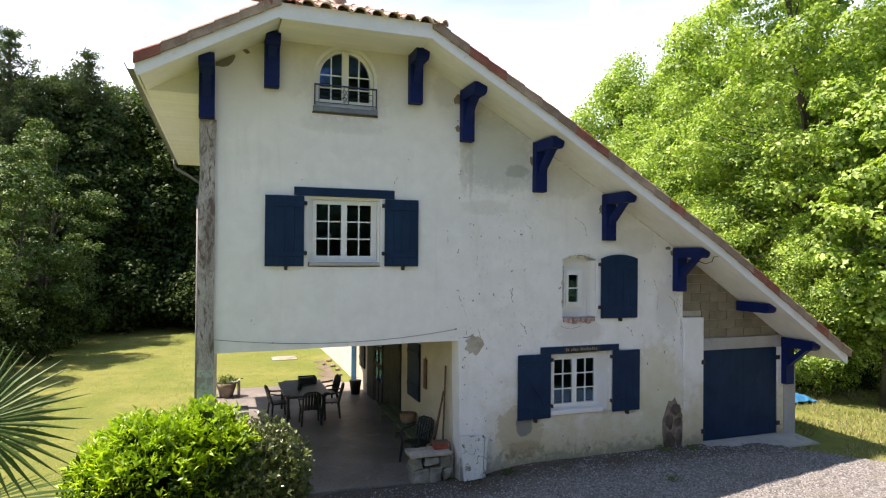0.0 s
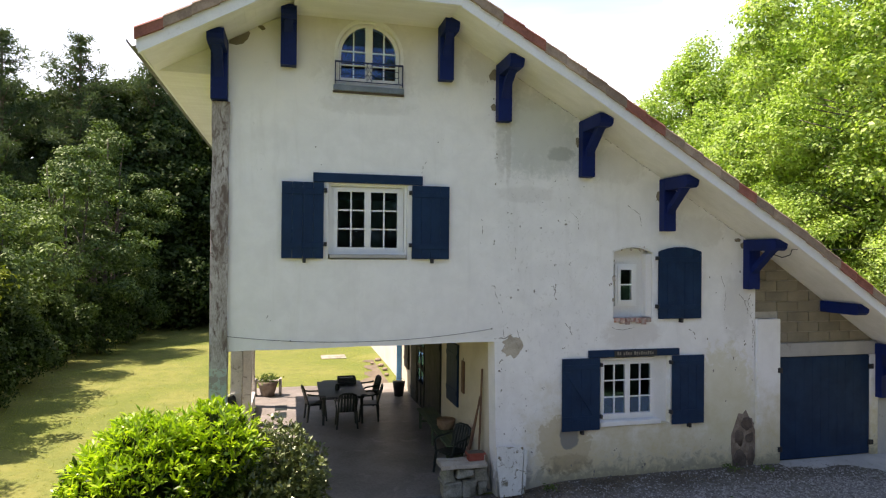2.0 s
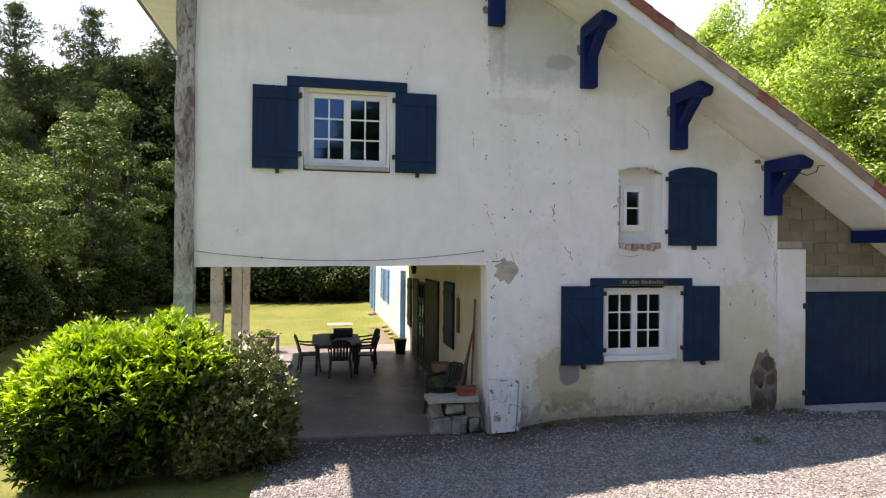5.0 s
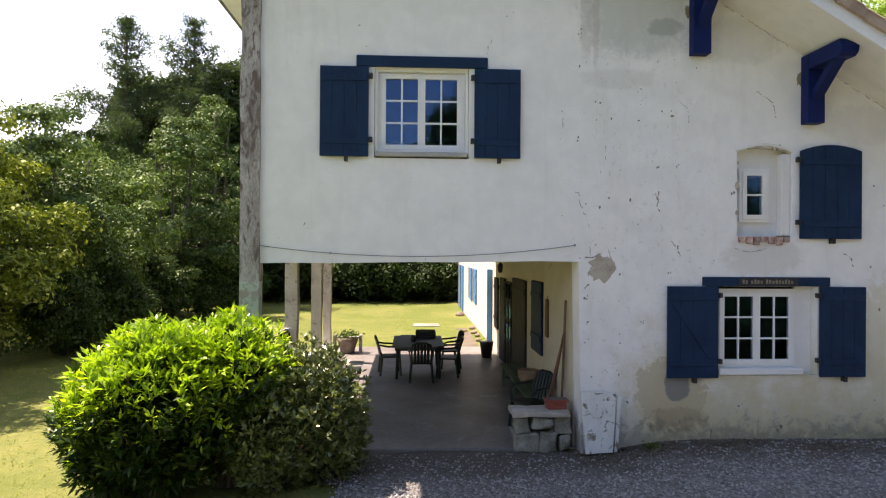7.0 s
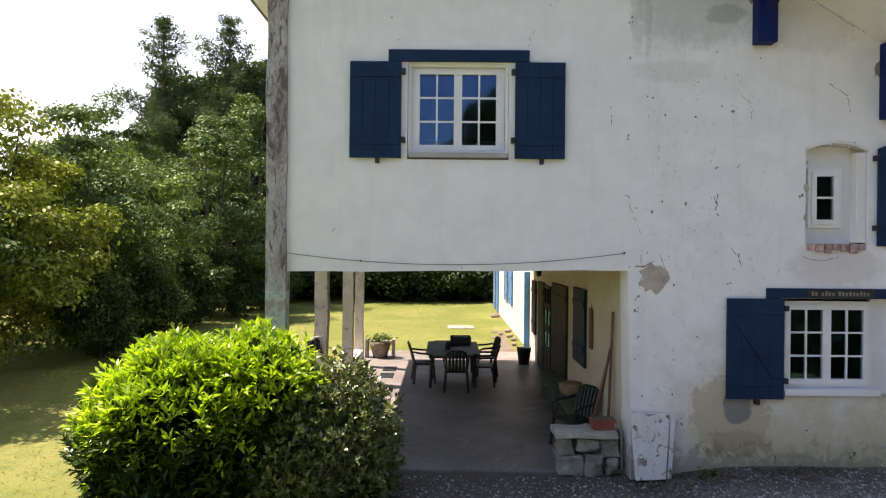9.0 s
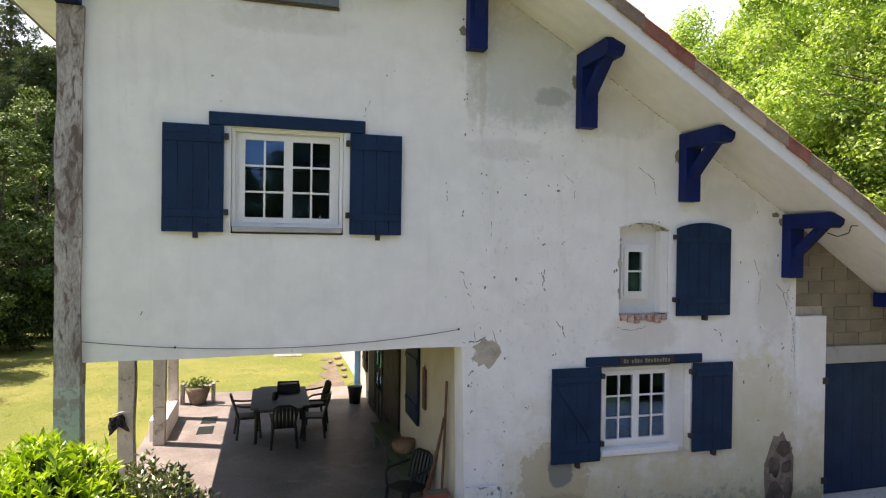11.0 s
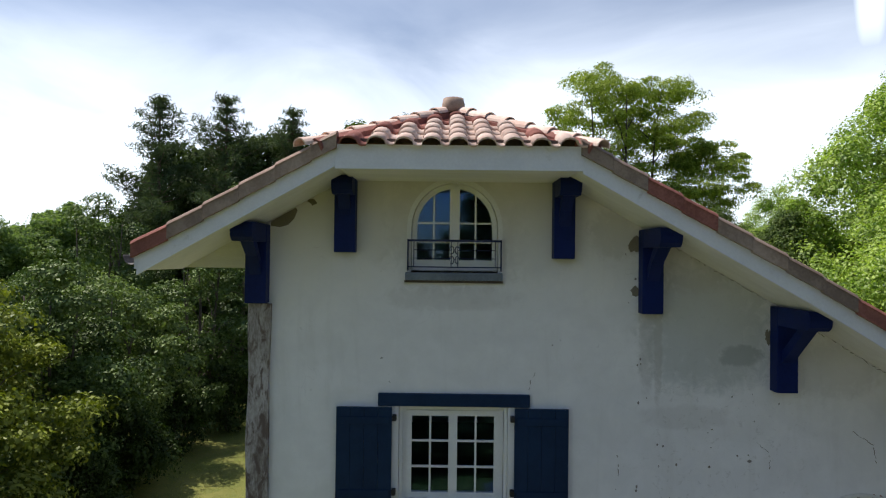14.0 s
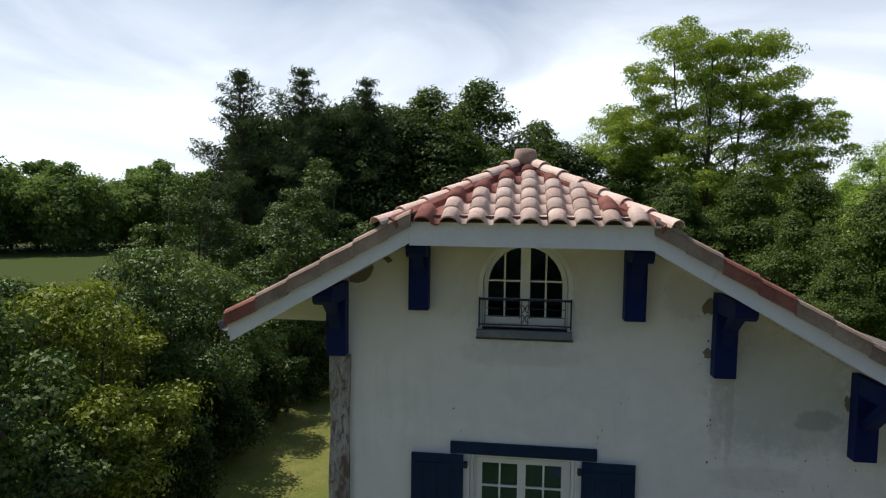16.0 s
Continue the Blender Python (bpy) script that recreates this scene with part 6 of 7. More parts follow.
for at, h, r, lf, sd, lb in border:
    tree("border_tree", lb, at, h, r, lf, sd, n_clump=105, per=300, size=0.14, bare=0.0, spread=0.46, trunks=3, flat=0.6, group="trees along the lawn", aspect=0.5)

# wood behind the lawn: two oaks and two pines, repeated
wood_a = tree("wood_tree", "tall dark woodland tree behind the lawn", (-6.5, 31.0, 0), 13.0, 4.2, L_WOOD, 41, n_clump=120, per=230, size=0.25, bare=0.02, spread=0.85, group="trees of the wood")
wood_b = tree("wood_tree", "tall woodland oak behind the lawn", (-0.7, 39.0, 0), 17.2, 5.0, L_OAK, 42, n_clump=190, per=210, size=0.26, bare=0.06, spread=0.98, group="trees of the wood")
pine_a = pine("pine", "tall maritime pine above the wood", (-14.5, 28.6, 0), 16.4, 51, "pines of the wood")
pine_b = pine("pine", "tall dark pine above the wood", (-10.7, 28.8, 0), 16.5, 52, "pines of the wood", 5.2)
for x, y, s, a in ((-12.2, 33.5, 1.15, 70), (-8.8, 32.2, 1.18, 110), (-4.6, 32.8, 1.10, 200), (-15.5, 34.5, 1.15, 250), (-3, 32, 1.0, 150), (1.5, 33, 0.9, 15), (6, 34, 0.95, 260), (-8, 36, 1.05, 90), (3.5, 30.5, 0.55, 33), (-1.5, 29.5, 0.5, 133), (-6, 28.8, 0.45, 233), (8.5, 31, 0.6, 333), (12, 36, 0.8, 120), (-13, 25.6, 0.5, 77), (-16.2, 30.5, 0.62, 20), (0.5, 36, 0.9, 300), (-10.5, 31, 0.7, 190), (-4.2, 29.8, 0.42, 10), (6.3, 30.0, 0.42, 80)):
    copy_thing(wood_a, pose(x, y, 0, 0, 0, a)).scale = (s, s, s)
for x, y, s, a in ((-4.5, 37, 0.95, 60), (-6.4, 34.5, 0.86, 10), (-2.4, 35.0, 0.84, 170), (4, 41, 0.85, 250), (11, 43, 0.75, 120), (12.5, 34, 0.58, 20), (17, 35, 0.62, 140), (21.5, 36, 0.62, 300), (17.5, 28.5, 0.48, 210), (19.6, 24.5, 0.56, 40), (16.8, 22.0, 0.36, 260)):
    copy_thing(wood_b, pose(x, y, 0, 0, 0, a)).scale = (s, s, s)
copy_thing(pine_b, pose(-7.2, 30.4, 0, 0, 0, 30)).scale = (0.98, 0.98, 0.98)
copy_thing(pine_a, pose(-16.6, 32.5, 0, 0, 0, 80)).scale = (0.8, 0.8, 0.8)

# undergrowth along the wood's edge
ru = random.Random(17)
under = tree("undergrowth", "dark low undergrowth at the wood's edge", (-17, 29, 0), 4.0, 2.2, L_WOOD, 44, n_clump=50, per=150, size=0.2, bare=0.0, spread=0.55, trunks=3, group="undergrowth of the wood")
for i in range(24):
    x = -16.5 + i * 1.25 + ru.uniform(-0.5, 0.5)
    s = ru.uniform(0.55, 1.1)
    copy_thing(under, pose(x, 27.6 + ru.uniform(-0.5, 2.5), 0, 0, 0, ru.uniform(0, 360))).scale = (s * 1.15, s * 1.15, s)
for i in range(9):
    copy_thing(wood_b, pose(-20 + i * 5 + ru.uniform(-1, 1), 48 + ru.uniform(-2, 3), 0, 0, 0, ru.uniform(0, 360))).scale = (0.8, 0.8, 0.62)

for x, y, q, a in ((-7.3, 11.6, 0.6, 20), (-7.4, 15.2, 0.62, 140), (-6.7, 18.4, 0.6, 250), (-6.9, 8.4, 0.5, 310), (-6.4, 21.5, 0.7, 70)):
    copy_thing(under, pose(x, y, 0, 0, 0, a)).scale = (q * 0.9, q * 0.9, q)

# big acacia behind the house
tree("acacia_tree", "tall feathery acacia behind the house", (16.5, 42.0, 0), 23.0, 9.0, L_ACACIA, 61, n_clump=460, per=300, size=0.23, bare=0.2, spread=0.74, flat=0.55, trunks=4, shell=0.85, aspect=0.4,
     lobes=[(-2.2, 0, 18.6, 4.0, 4.0), (3.0, 1, 18.0, 4.2, 3.8), (6.4, 0, 13.8, 3.5, 3.0), (-5.8, 0, 13.5, 3.6, 2.8), (0, 0, 11.0, 6.0, 4.5)])
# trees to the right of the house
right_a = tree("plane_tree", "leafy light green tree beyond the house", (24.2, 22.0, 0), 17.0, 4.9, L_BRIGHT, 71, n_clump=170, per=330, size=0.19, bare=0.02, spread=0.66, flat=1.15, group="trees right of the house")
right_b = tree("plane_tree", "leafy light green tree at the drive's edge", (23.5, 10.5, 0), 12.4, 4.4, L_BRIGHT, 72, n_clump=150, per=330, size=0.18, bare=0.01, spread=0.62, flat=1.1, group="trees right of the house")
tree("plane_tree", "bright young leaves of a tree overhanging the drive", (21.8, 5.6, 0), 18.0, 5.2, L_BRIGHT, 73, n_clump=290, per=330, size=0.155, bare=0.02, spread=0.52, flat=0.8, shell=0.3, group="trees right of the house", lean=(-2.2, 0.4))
for x, y, s, a in ((26.4, 19.0, 0.98, 200), (28.4, 17, 1.08, 130), (28, 26, 1.02, 250), (29.5, 21.5, 1.1, 310), (33, 12, 1.05, 10), (34, 52, 0.85, 300), (40, 46, 0.8, 30), (29, 58, 0.8, 80)):
    copy_thing(right_a, pose(x, y, 0, 0, 0, a)).scale = (s, s, s)
for x, y, s, a in ((20.5, 15.5, 0.92, 80), (16.8, 6.4, 0.52, 15), (18.2, 3.4, 0.46, 170), (17.6, 9.4, 0.62, 220), (19.6, 12.6, 0.8, 290), (22.0, 27.0, 0.85, 100), (27.5, 5.5, 1.02, 190), (24, 14.5, 1.0, 30), (20.8, 9.0, 0.42, 120), (24.5, 1.5, 0.9, 240), (25.5, 8.0, 1.1, 60), (22.0, 12.5, 0.85, 330), (31, -3, 1.0, 300)):
    copy_thing(right_b, pose(x, y, 0, 0, 0, a)).scale = (s, s, s)

for x, y, s, a in ((18.0, 9.5, 0.22, 10), (19.5, 8.0, 0.26, 100), (21.0, 6.5, 0.25, 200), (17.5, 12.5, 0.28, 300), (22.5, 4.5, 0.25, 50), (20.0, 12.0, 0.35, 150), (24.5, 7.5, 0.35, 250)):
    copy_thing(right_b, pose(x, y, 0, 0, 0, a)).scale = (s * 1.25, s * 1.25, s)

# bright low shoots and dark scrub at the end of the garage
for x, y, sx, sz, a in ((21.0, 3.6, 0.36, 0.40, 15), (23.0, 3.2, 0.40, 0.46, 140), (19.6, 5.2, 0.34, 0.40, 260), (25.0, 2.2, 0.40, 0.5, 80), (22.0, 6.2, 0.5, 0.55, 310)):
    copy_thing(right_b, pose(x, y, 0, 0, 0, a)).scale = (sx * 1.1, sx * 1.1, sz)
for x, y, q, a in ((17.2, 5.4, 0.55, 30), (18.6, 4.6, 0.48, 130), (20.4, 4.0, 0.40, 230), (16.4, 7.4, 0.6, 330), (22.2, 2.7, 0.36, 90)):
    sc = copy_thing(under, pose(x, y, 0, 0, 0, a))
    sc.scale = (q, q, q)
    tagged(sc, "low dark scrub under the bright trees")

tree("young_tree", "young tree with large bright green leaves beside the drive", (18.9, 1.7, 0), 9.4, 2.5, L_BRIGHT, 77, n_clump=150, per=130, size=0.18, bare=0.16, spread=0.38, aspect=0.65)

# far treeline beyond the meadow
far_a = tree("far_tree", "distant tree beyond the meadow", (-80, 96, 0), 13.0, 6.0, L_FAR, 81, n_clump=110, per=130, size=0.5, bare=0.02, spread=1.2, group="distant trees")
rf = random.Random(5)
for i in range(46):
    a = radians(100 + i * 1.75)
    d = rf.uniform(118, 150)
    s = rf.uniform(0.8, 1.25)
    copy_thing(far_a, pose(2 + d * math.cos(a), -8 + d * math.sin(a), 0, 0, 0, rf.uniform(0, 360))).scale = (s, s, s)
for i in range(26):
    a = radians(96 - i * 3.6)
    d = rf.uniform(85, 120)
    s = rf.uniform(0.8, 1.1)
    copy_thing(far_a, pose(2 + d * math.cos(a), -8 + d * math.sin(a), 0, 0, 0, rf.uniform(0, 360))).scale = (s, s, s)

# behind the camera, seen in the window panes
for x, y, s, a in ((-17, -25, 0.75, 30), (-12, -25, 0.66, 0), (-7.5, -26, 0.64, 45), (-3.4, -25, 0.62, 90), (0.4, -25.5, 0.62, 150), (4.2, -25, 0.82, 180), (8.0, -25, 1.18, 230), (13, -24, 1.0, 270), (18, -22, 1.0, 310), (23, -19, 1.0, 10), (28, -12, 1.0, 50)):
    copy_thing(wood_a, pose(x, y, 0, 0, 0, a)).scale = (s, s, s)

# Unseen low hedge, added so that the lower panes reflect something dark.
for i in range(13):
    q = rf.uniform(0.5, 0.75)
    copy_thing(under, pose(-7 + 2.0 * i + rf.uniform(-0.3, 0.3), -14.2 + rf.uniform(-0.4, 0.4), 0, 0, 0, rf.uniform(0, 360))).scale = (q * 1.1, q, q)

# low shrubs across the drive, out of view, added to darken the lower windows' reflections
for x, y, q, a in ((10.2, -8.0, 0.5, 10), (12.2, -7.4, 0.55, 100), (14.4, -7.6, 0.6, 200), (16.6, -7.0, 0.6, 300), (9.2, -10.4, 0.5, 50), (12.0, -10.2, 0.6, 150), (15.0, -10.4, 0.65, 250)):
    sc = copy_thing(under, pose(x, y, ground_z(x, y), 0, 0, a))
    sc.scale = (q, q, q)
    tagged(sc, "unseen low shrub, added to darken the lower panes")

# ---- roof tiles and other small pieces ----
def tile_mesh(length=0.42, width=0.30, k=7):
    """An interlocking clay tile: a round roll and a shallow pan, with thickness."""
    prof = []
    for i in range(k):
        a = math.pi * (1 - i / (k - 1))
        prof.append((0.10 * math.cos(a), 0.012 + 0.075 * math.sin(a)))
    prof += [(0.14, -0.004), (0.185, 0.002)]
    bm = bmesh.new()
    rows = []
    for y, lift in ((0.0, 0.022), (length, 0.0)):
        rows.append(([bm.verts.new((x, y, z + lift)) for x, z in prof], [bm.verts.new((x * 0.98, y, z + lift - 0.018)) for x, z in prof]))
    (t0, b0), (t1, b1) = rows
    for i in range(len(prof) - 1):
        bm.faces.new((t0[i], t0[i + 1], t1[i + 1], t1[i]))
        bm.faces.new((b0[i + 1], b0[i], b1[i], b1[i + 1]))
        bm.faces.new((t0[i + 1], t0[i], b0[i], b0[i + 1]))
    me = to_mesh(bm, "roof_tile")
    me.polygons.foreach_set("use_smooth", [len(p.vertices) == 4 and abs(p.normal.y) < 0.8 for p in me.polygons])
    return me


TILE = tile_mesh()
TILE.materials.append(M_TILE)
TILE_R = TILE.copy()
TILE_R.materials.clear()
TILE_R.materials.append(M_TILERED)
rt = random.Random(9)
slope = math.atan2(9.17 - 8.455, HIP_Y1 - HIP_Y0)
run = (HIP_Y1 - HIP_Y0) / math.cos(slope)
ROWS_N = 6
for r in range(ROWS_N):
    s0 = -0.06 + r * run / ROWS_N
    f0 = (s0 + 0.20) / run
    half0 = (HX1 - HX0) / 2 * (1 - f0)
    cx = (HX0 + HX1) / 2 * (1 - f0) + 2.36 * f0
    for c in range(-5, 6):
        x = cx + (c + 0.0) * 0.285 + (2.41 - cx) * 1.0
        if abs(x + 0.03 - cx) > half0 + 0.10:
            continue
        edge = abs(x + 0.03 - cx) > half0 - 0.12
        ob = part("roof_tile", TILE_R if edge and rt.random() < 0.7 else TILE, M_TILE, roof)
        y = HIP_Y0 + s0 * math.cos(slope)
        z = 8.455 + s0 * math.sin(slope) - 0.055
        ob.matrix_basis = pose(x + rt.uniform(-0.006, 0.006), y, z + rt.uniform(-0.004, 0.004), math.degrees(slope) + rt.uniform(-0.6, 0.6), 0, rt.uniform(-0.8, 0.8))


def half_tile(length=0.40, r0=0.108, r1=0.092, k=8):
    bm = bmesh.new()
    rings = []
    for y, r in ((0, r0), (length, r1)):
        rings.append(([bm.verts.new((r * math.cos(math.pi * i / k), y, r * 0.8 * math.sin(math.pi * i / k))) for i in range(k + 1)],
                      [bm.verts.new(((r - 0.016) * math.cos(math.pi * i / k), y, (r - 0.016) * 0.8 * math.sin(math.pi * i / k))) for i in range(k + 1)]))
    (a0, b0), (a1, b1) = rings
    for i in range(k):
        bm.faces.new((a0[i + 1], a0[i], a1[i], a1[i + 1]))
        bm.faces.new((b0[i], b0[i + 1], b1[i + 1], b1[i]))
        bm.faces.new((a0[i], a0[i + 1], b0[i + 1], b0[i]))
        bm.faces.new((a1[i + 1], a1[i], b1[i], b1[i + 1]))
    me = to_mesh(bm, "ridge_tile")
    me.materials.append(M_TILE)
    return me


HALF = half_tile()


def run_tiles(a, b, name, step, lift):
    a, b = Vector(a), Vector(b)
    d = b - a
    n = int(d.length / step)
    q = d.to_track_quat("Y", "Z")
    for i in range(n):
        ob = part(name, HALF, M_TILE, roof)
        p0 = a + d * (i / n)
        ob.matrix_basis = Matrix.Translation(p0 + Vector((0, 0, lift))) @ q.to_matrix().to_4x4() @ pose(0, 0, 0, -3)
        ob.scale = (1, d.length / n / 0.36, 1)


run_tiles((HX0 - 0.36, HIP_Y0 - 0.03, 8.36), (2.33, HIP_Y1, 9.18), "hip_tile", 0.34, 0.015)
run_tiles((HX1 + 0.20, HIP_Y0 - 0.03, 8.38), (2.39, HIP_Y1, 9.18), "hip_tile", 0.34, 0.015)
run_tiles((2.36, HIP_Y1 + 0.05, 9.15), (2.36, BACK + 0.4, 9.15), "ridge_tile", 0.38, 0.0)
for xa, xb in ((HX0 - 0.20, 2.34), (HX1 + 0.12, 2.38)):
    part("hip_bedding", tube(bmesh.new(), [(xa, HIP_Y0 + 0.0, 8.37), (xb, HIP_Y1, 9.12)], 0.095, 8), M_TILERED, roof)
bm = bmesh.new()
tube(bm, [(2.36, 0.66, 9.14), (2.36, 0.66, 9.27), (2.36, 0.66, 9.335), (2.36, 0.66, 9.345)], (0.17, 0.15, 0.135, 0.10), 14)
part("ridge_cap", bm, M_TILETAN, roof, smooth=True)


# verge tiles down both rakes: an angled tile over the board
def verge(x0, x1, mat):
    z0, z1 = roof_z(x0), roof_z(x1)
    bm = bmesh.new()
    prism([(x0, z0 - 0.10), (x1, z1 - 0.115), (x1, z1 + 0.035), (x0, z0 + 0.05)], -1.135, -1.085, bm)
    prof = [(-1.11 + 0.10 * math.cos(a), 0.05 + 0.05 * math.sin(a)) for a in np.linspace(math.pi, 0, 6)]
    ra = [bm.verts.new((x0, y + 0.06, z0 + z - 0.01)) for y, z in prof]
    rb = [bm.verts.new((x1, y + 0.06, z1 + z - 0.03)) for y, z in prof]
    for i in range(5):
        bm.faces.new((ra[i], rb[i], rb[i + 1], ra[i + 1]))
    bm.faces.new(ra[::-1] + [])
    bm.faces.new(rb)
    bmesh.ops.recalc_face_normals(bm, faces=bm.faces)
    part("verge_tile", bm, mat, roof)


x = -0.97
k = 0
while x < 1.0:
    verge(x, min(x + 0.368, 1.14), M_TILERED if k == 0 else M_TILETAN)
    x += 0.37
    k += 1
x = 13.72
k = 0
reds = {2, 6, 7, 13, 18, 19, 24, 25}
while x > 3.8:
    verge(x, max(x - 0.358, 3.68), M_TILERED if k in reds else M_TILETAN)
    x -= 0.36
    k += 1


# the two long slopes, tiled; joined, as they are never seen but edge-on
def tile_field(x0, x1, y0, y1, step=0.30):
    bm = bmesh.new()
    y = y0
    while y < y1:
        a = [bm.verts.new((x0, y + dy, roof_z(x0) + dz)) for dy, dz in ((0, -0.05), (0.05, 0.02), (0.10, 0.04), (0.15, 0.02), (0.2, -0.05), (0.3, -0.055))]
        xs = [q for q in RX if min(x0, x1) < q < max(x0, x1)]
        cols = [a]
        for q in (xs if x1 > x0 else xs[::-1]) + [x1]:
            cols.append([bm.verts.new((q, v.co.y, roof_z(q) + v.co.z - roof_z(x0))) for v in a])
        for ca, cb2 in zip(cols, cols[1:]):
            for i in range(5):
                bm.faces.new((ca[i], cb2[i], cb2[i + 1], ca[i + 1]))
        y += step
    bmesh.ops.recalc_face_normals(bm, faces=bm.faces)
    return bm


for q in ((2.40, 13.72, 0.75), (3.75, 13.72, -1.02), (2.32, -0.98, 0.75), (1.05, -0.98, -1.02)):
    o = part("tile_field", tile_field(q[0], q[1], q[2], 0.5 if q[2] < 0 else BACK + 0.3), M_TILETAN, roof)
    o["kind"] = "stuff"

# concrete blocks of the garage gable, cut to the slope
def clip_low(poly, f):
    """The part of an outline where f is not above zero."""
    out = []
    for p0, p1 in zip(poly, poly[1:] + poly[:1]):
        a, b = f(p0), f(p1)
        if a <= 0:
            out.append(p0)
        if a * b < 0:
            t = a / (a - b)
            out.append((p0[0] + (p1[0] - p0[0]) * t, p0[1] + (p1[1] - p0[1]) * t))
    return out


for r in range(10):
    z = 2.585 + r * 0.205
    for c in range(7):
        x = 9.75 + (0.25 if r % 2 else 0.0) + c * 0.505
        floor_z = 3.075 if x + 0.25 < 10.52 else 2.585
        ol = [(max(x, 9.995), z), (min(x + 0.49, 12.93), z), (min(x + 0.49, 12.93), z + 0.193), (max(x, 9.995), z + 0.193)]
        ol = clip_low(ol, lambda q: q[1] - (soffit_z(q[0]) - 0.006))
        if z < 3.07 and x < 10.53:
            ol = [(max(q[0], 10.535), q[1]) for q in ol] if x + 0.49 > 10.6 else []
        if len(ol) < 3 or max(q[0] for q in ol) - min(q[0] for q in ol) < 0.05 or max(q[1] for q in ol) - min(q[1] for q in ol) < 0.03:
            continue
        d = rt.uniform(-0.003, 0.003)
        hpart("block", prism(ol, 0.03 + d, 0.07), M_BLOCK)

# loose pebbles over the gravel and tufts in the lawn
rp = np.random.RandomState(12)
pv, pf = [], []
octa = np.array(((1, 0, 0), (0, 1, 0), (-1, 0, 0), (0, -1, 0), (0, 0, 0.7), (0, 0, -0.7)))
of = ((0, 1, 4), (1, 2, 4), (2, 3, 4), (3, 0, 4), (1, 0, 5), (2, 1, 5), (3, 2, 5), (0, 3, 5))
cnt = 0
for i in range(30000):
    x, y = rp.uniform(1.0, 14.5), -abs(rp.normal(0, 2.6)) + 0.1
    if y < -8 or not in_gravel(x, y) or (y > -0.9 and rp.uniform() < 0.75 + 0.3 * y):
        continue
    s = rp.uniform(0.010, 0.026)
    a = rp.uniform(0, 6.28)
    R = np.array(((math.cos(a), -math.sin(a), 0), (math.sin(a), math.cos(a), 0), (0, 0, 1)))
    pv.append((octa * rp.uniform(0.6, 1.2, (6, 3))) @ R.T * s + np.array((x, y, ground_z(x, y) + 0.012 + 0.02 * noise.noise(Vector((x * 2.1, y * 2.1, 0))) + s * 0.3)))
    pf += [tuple(q + cnt * 6 for q in f) for f in of]
    cnt += 1
me = bpy.data.meshes.new("pebbles")
me.from_pydata(np.concatenate(pv).tolist(), [], pf)


def pebble_mat():
    m, n, l, p = nodes_of("pebble")
    geo = n.new("ShaderNodeNewGeometry")
    l.new(mixc(n, l, geo.outputs["Random Per Island"], (0.12, 0.115, 0.108), (0.38, 0.37, 0.35)), p.inputs["Base Color"])
    p.inputs["Roughness"].default_value = 0.85
    return m


peb = part("pebbles", me, pebble_mat())
tagged(peb, "loose grey pebbles of the drive", "gravel", kind="stuff")

gx = rp.uniform(-14, 4.4, 45000)
gy = rp.uniform(-9, 27, 45000)
ok = [(x < 1.1 or y > 10.2) and not (-0.35 < x < 4.75 and 0.2 < y < 10.0) and not in_gravel(x, y) and (x < 4.5) for x, y in zip(gx, gy)]
gx, gy = gx[ok], gy[ok]
rxx = rp.uniform(12.6, 24, 30000)
ryy = rp.uniform(-4, 12, 30000)
ok = [not in_gravel(x, y) and x > 13.6 - 0.5 * (y > 0) + 0.3 for x, y in zip(rxx, ryy)]
gx, gy = np.concatenate([gx, rxx[ok]]), np.concatenate([gy, ryy[ok]])
gz = np.array([ground_z(x, y) - 0.03 for x, y in zip(gx, gy)])
k = len(gx)
base = np.stack([gx, gy, gz], axis=1)
ang = rp.uniform(0, 6.28, k)
hgt = rp.uniform(0.012, 0.035, k)
wd = np.stack([np.cos(ang), np.sin(ang), np.zeros(k)], axis=1) * 0.010
tip = np.stack([rp.normal(0, 0.045, k), rp.normal(0, 0.045, k), hgt], axis=1)
v = np.stack([base - wd, base + wd, base + tip * 0.6 + wd * 0.7, base + tip], axis=1).reshape(-1, 3)
gr = part("grass", mesh_quads("grass", v), L_GRASS)
tagged(gr, "short grass blades of the mown lawn", "grass", kind="stuff")

# rough dry grass at the end of the garage
def rough_mat():
    m, n, l, p = nodes_of("rough_grass")
    geo = n.new("ShaderNodeNewGeometry")
    l.new(mixc(n, l, geo.outputs["Random Per Island"], (0.10, 0.16, 0.03), (0.40, 0.34, 0.17)), p.inputs["Base Color"])
    p.inputs["Roughness"].default_value = 0.9
    return m


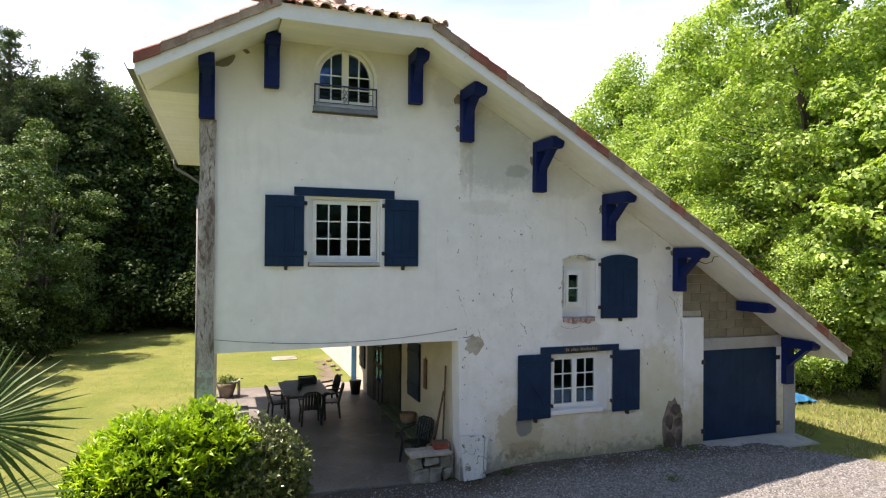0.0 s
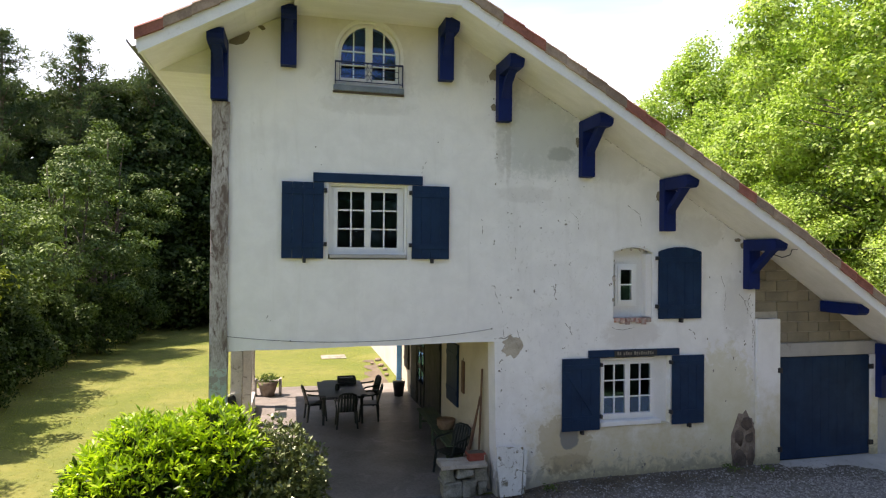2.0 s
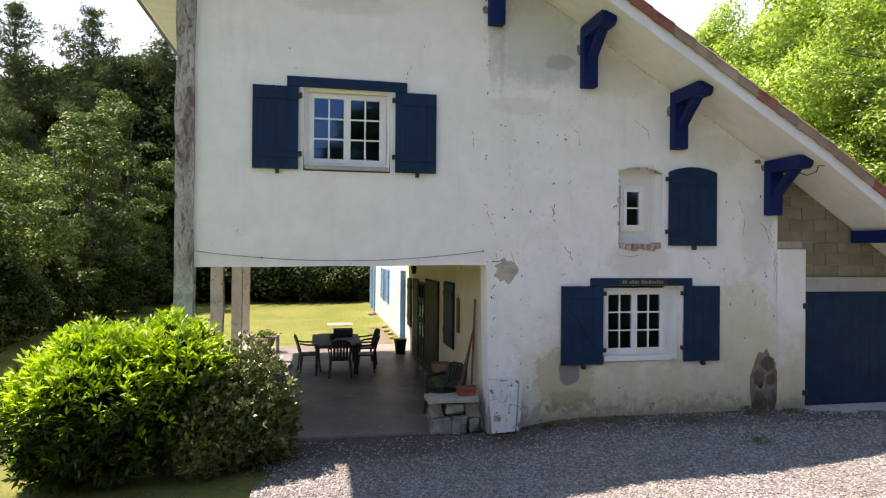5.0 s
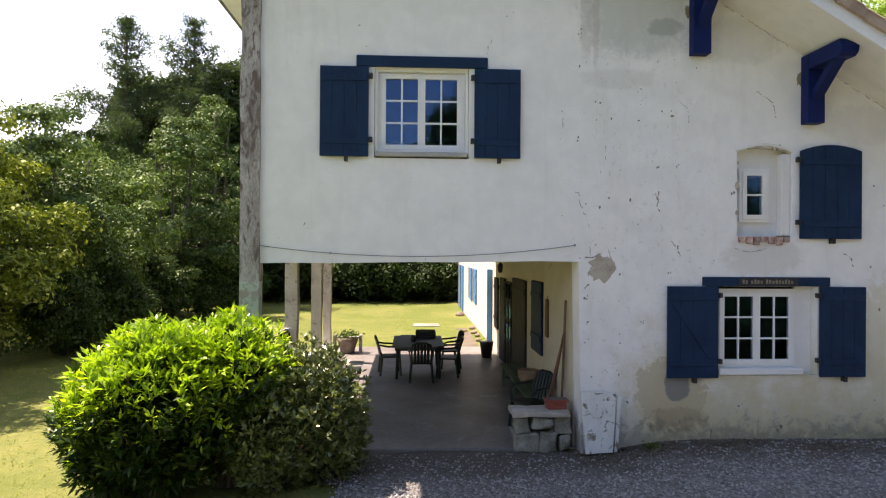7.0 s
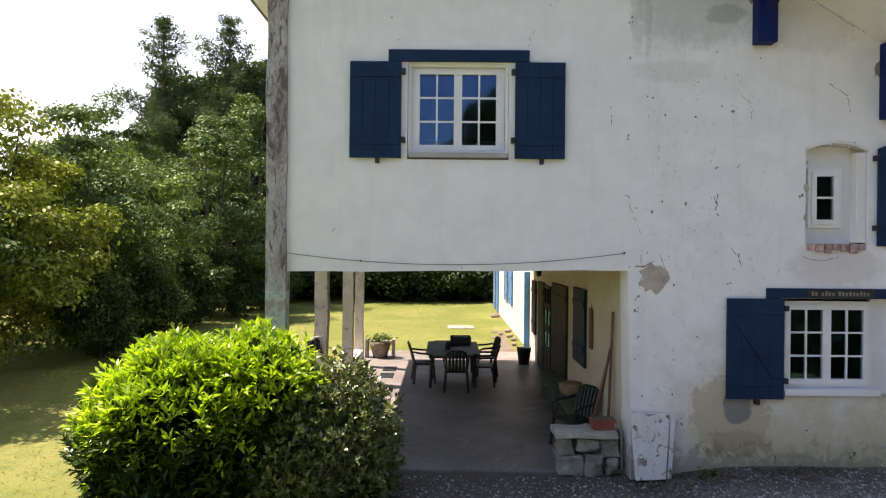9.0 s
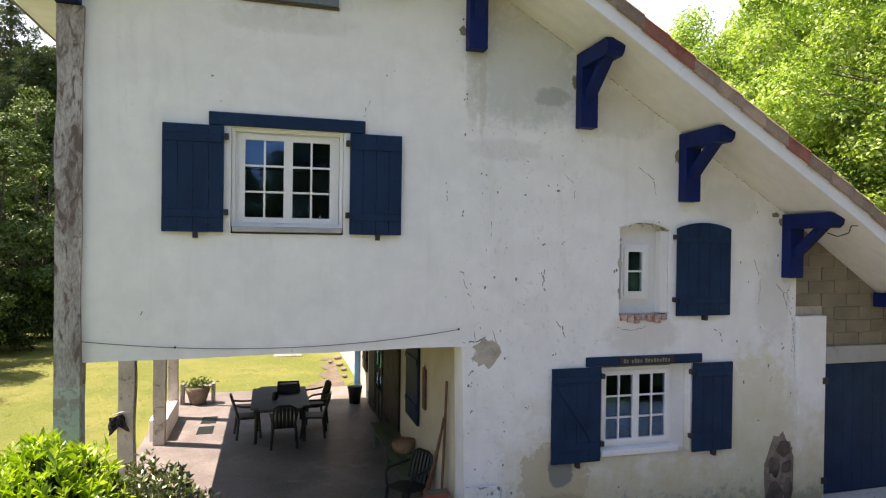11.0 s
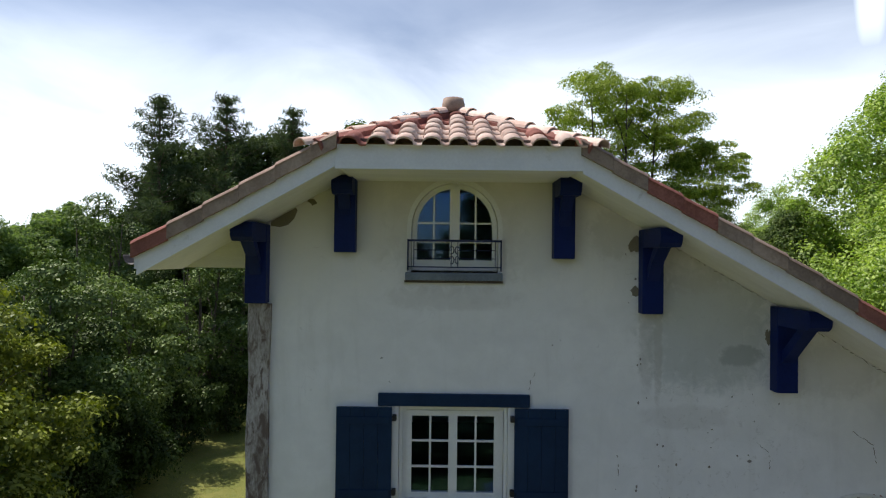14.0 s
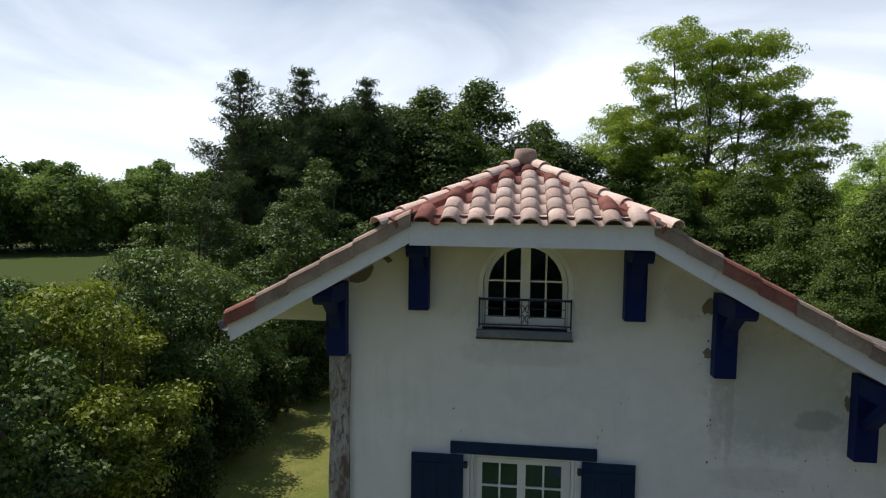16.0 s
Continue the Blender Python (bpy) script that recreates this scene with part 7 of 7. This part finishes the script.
qx, qy = rp.uniform(12.4, 23, 26000), rp.uniform(-5, 6, 26000)
ok = np.array([(not in_gravel(x, y)) and not (x < 13.5 and y > -0.85) and noise.noise(Vector((x * 0.8, y * 0.8, 3.0))) > -0.25 for x, y in zip(qx, qy)])
qx, qy = qx[ok], qy[ok]
k = len(qx)
qb = np.stack([qx, qy, np.array([ground_z(x, y) - 0.03 for x, y in zip(qx, qy)])], axis=1)
qa = rp.uniform(0, 6.28, k)
qw = np.stack([np.cos(qa), np.sin(qa), np.zeros(k)], axis=1) * 0.008
qt = np.stack([rp.normal(0, 0.05, k), rp.normal(0, 0.05, k), rp.uniform(0.04, 0.16, k)], axis=1)
rg = part("rough_grass", mesh_quads("rough_grass", np.stack([qb - qw, qb + qw, qb + qt * 0.6 + qw * 0.7, qb + qt], axis=1).reshape(-1, 3)), rough_mat())
tagged(rg, "rough straw-dry grass beside the drive", "grass", kind="stuff")

# dark leaf litter and crumbs along the foot of the wall
lx = rp.uniform(4.6, 9.6, 2600)
ly = -np.abs(rp.normal(0, 0.30, 2600)) - 0.06
keepl = np.array([noise.noise(Vector((x * 1.3, y * 2.5, 4.0))) > -0.02 or x < 6.0 for x, y in zip(lx, ly)])
lx, ly = lx[keepl], ly[keepl]
lc = np.stack([lx, ly, np.array([ground_z(x, y) + 0.035 for x, y in zip(lx, ly)])], axis=1)
lit = part("leaf_litter", mesh_quads("leaf_litter", leaf_cloud(lc, rp.normal(size=(len(lx), 3)) * 0.4 + np.array((0, 0, 1.0)), 0.045, 0.55, rp)), M_SOIL)
tagged(lit, "dark dry leaf litter along the wall's foot", "litter", kind="stuff")
# a few weeds in the gravel
for wx, wy, ws in ((8.3, -1.75, 0.10), (10.0, -0.35, 0.07), (5.6, -0.25, 0.06), (9.3, -0.2, 0.09)):
    wc = rp.normal(size=(60, 3)) * np.array((ws, ws, ws * 0.3)) + np.array((0, 0, ws * 0.5))
    wd_ = part("weed", mesh_quads("weed", leaf_cloud(wc, rp.normal(size=(60, 3)) + np.array((0, 0, 0.6)), 0.07, 0.3, rp)), L_OAK)
    wd_.location = (wx, wy, ground_z(wx, wy) + 0.03)
    tagged(wd_, "small green weed growing in the gravel", "weed", kind="stuff")
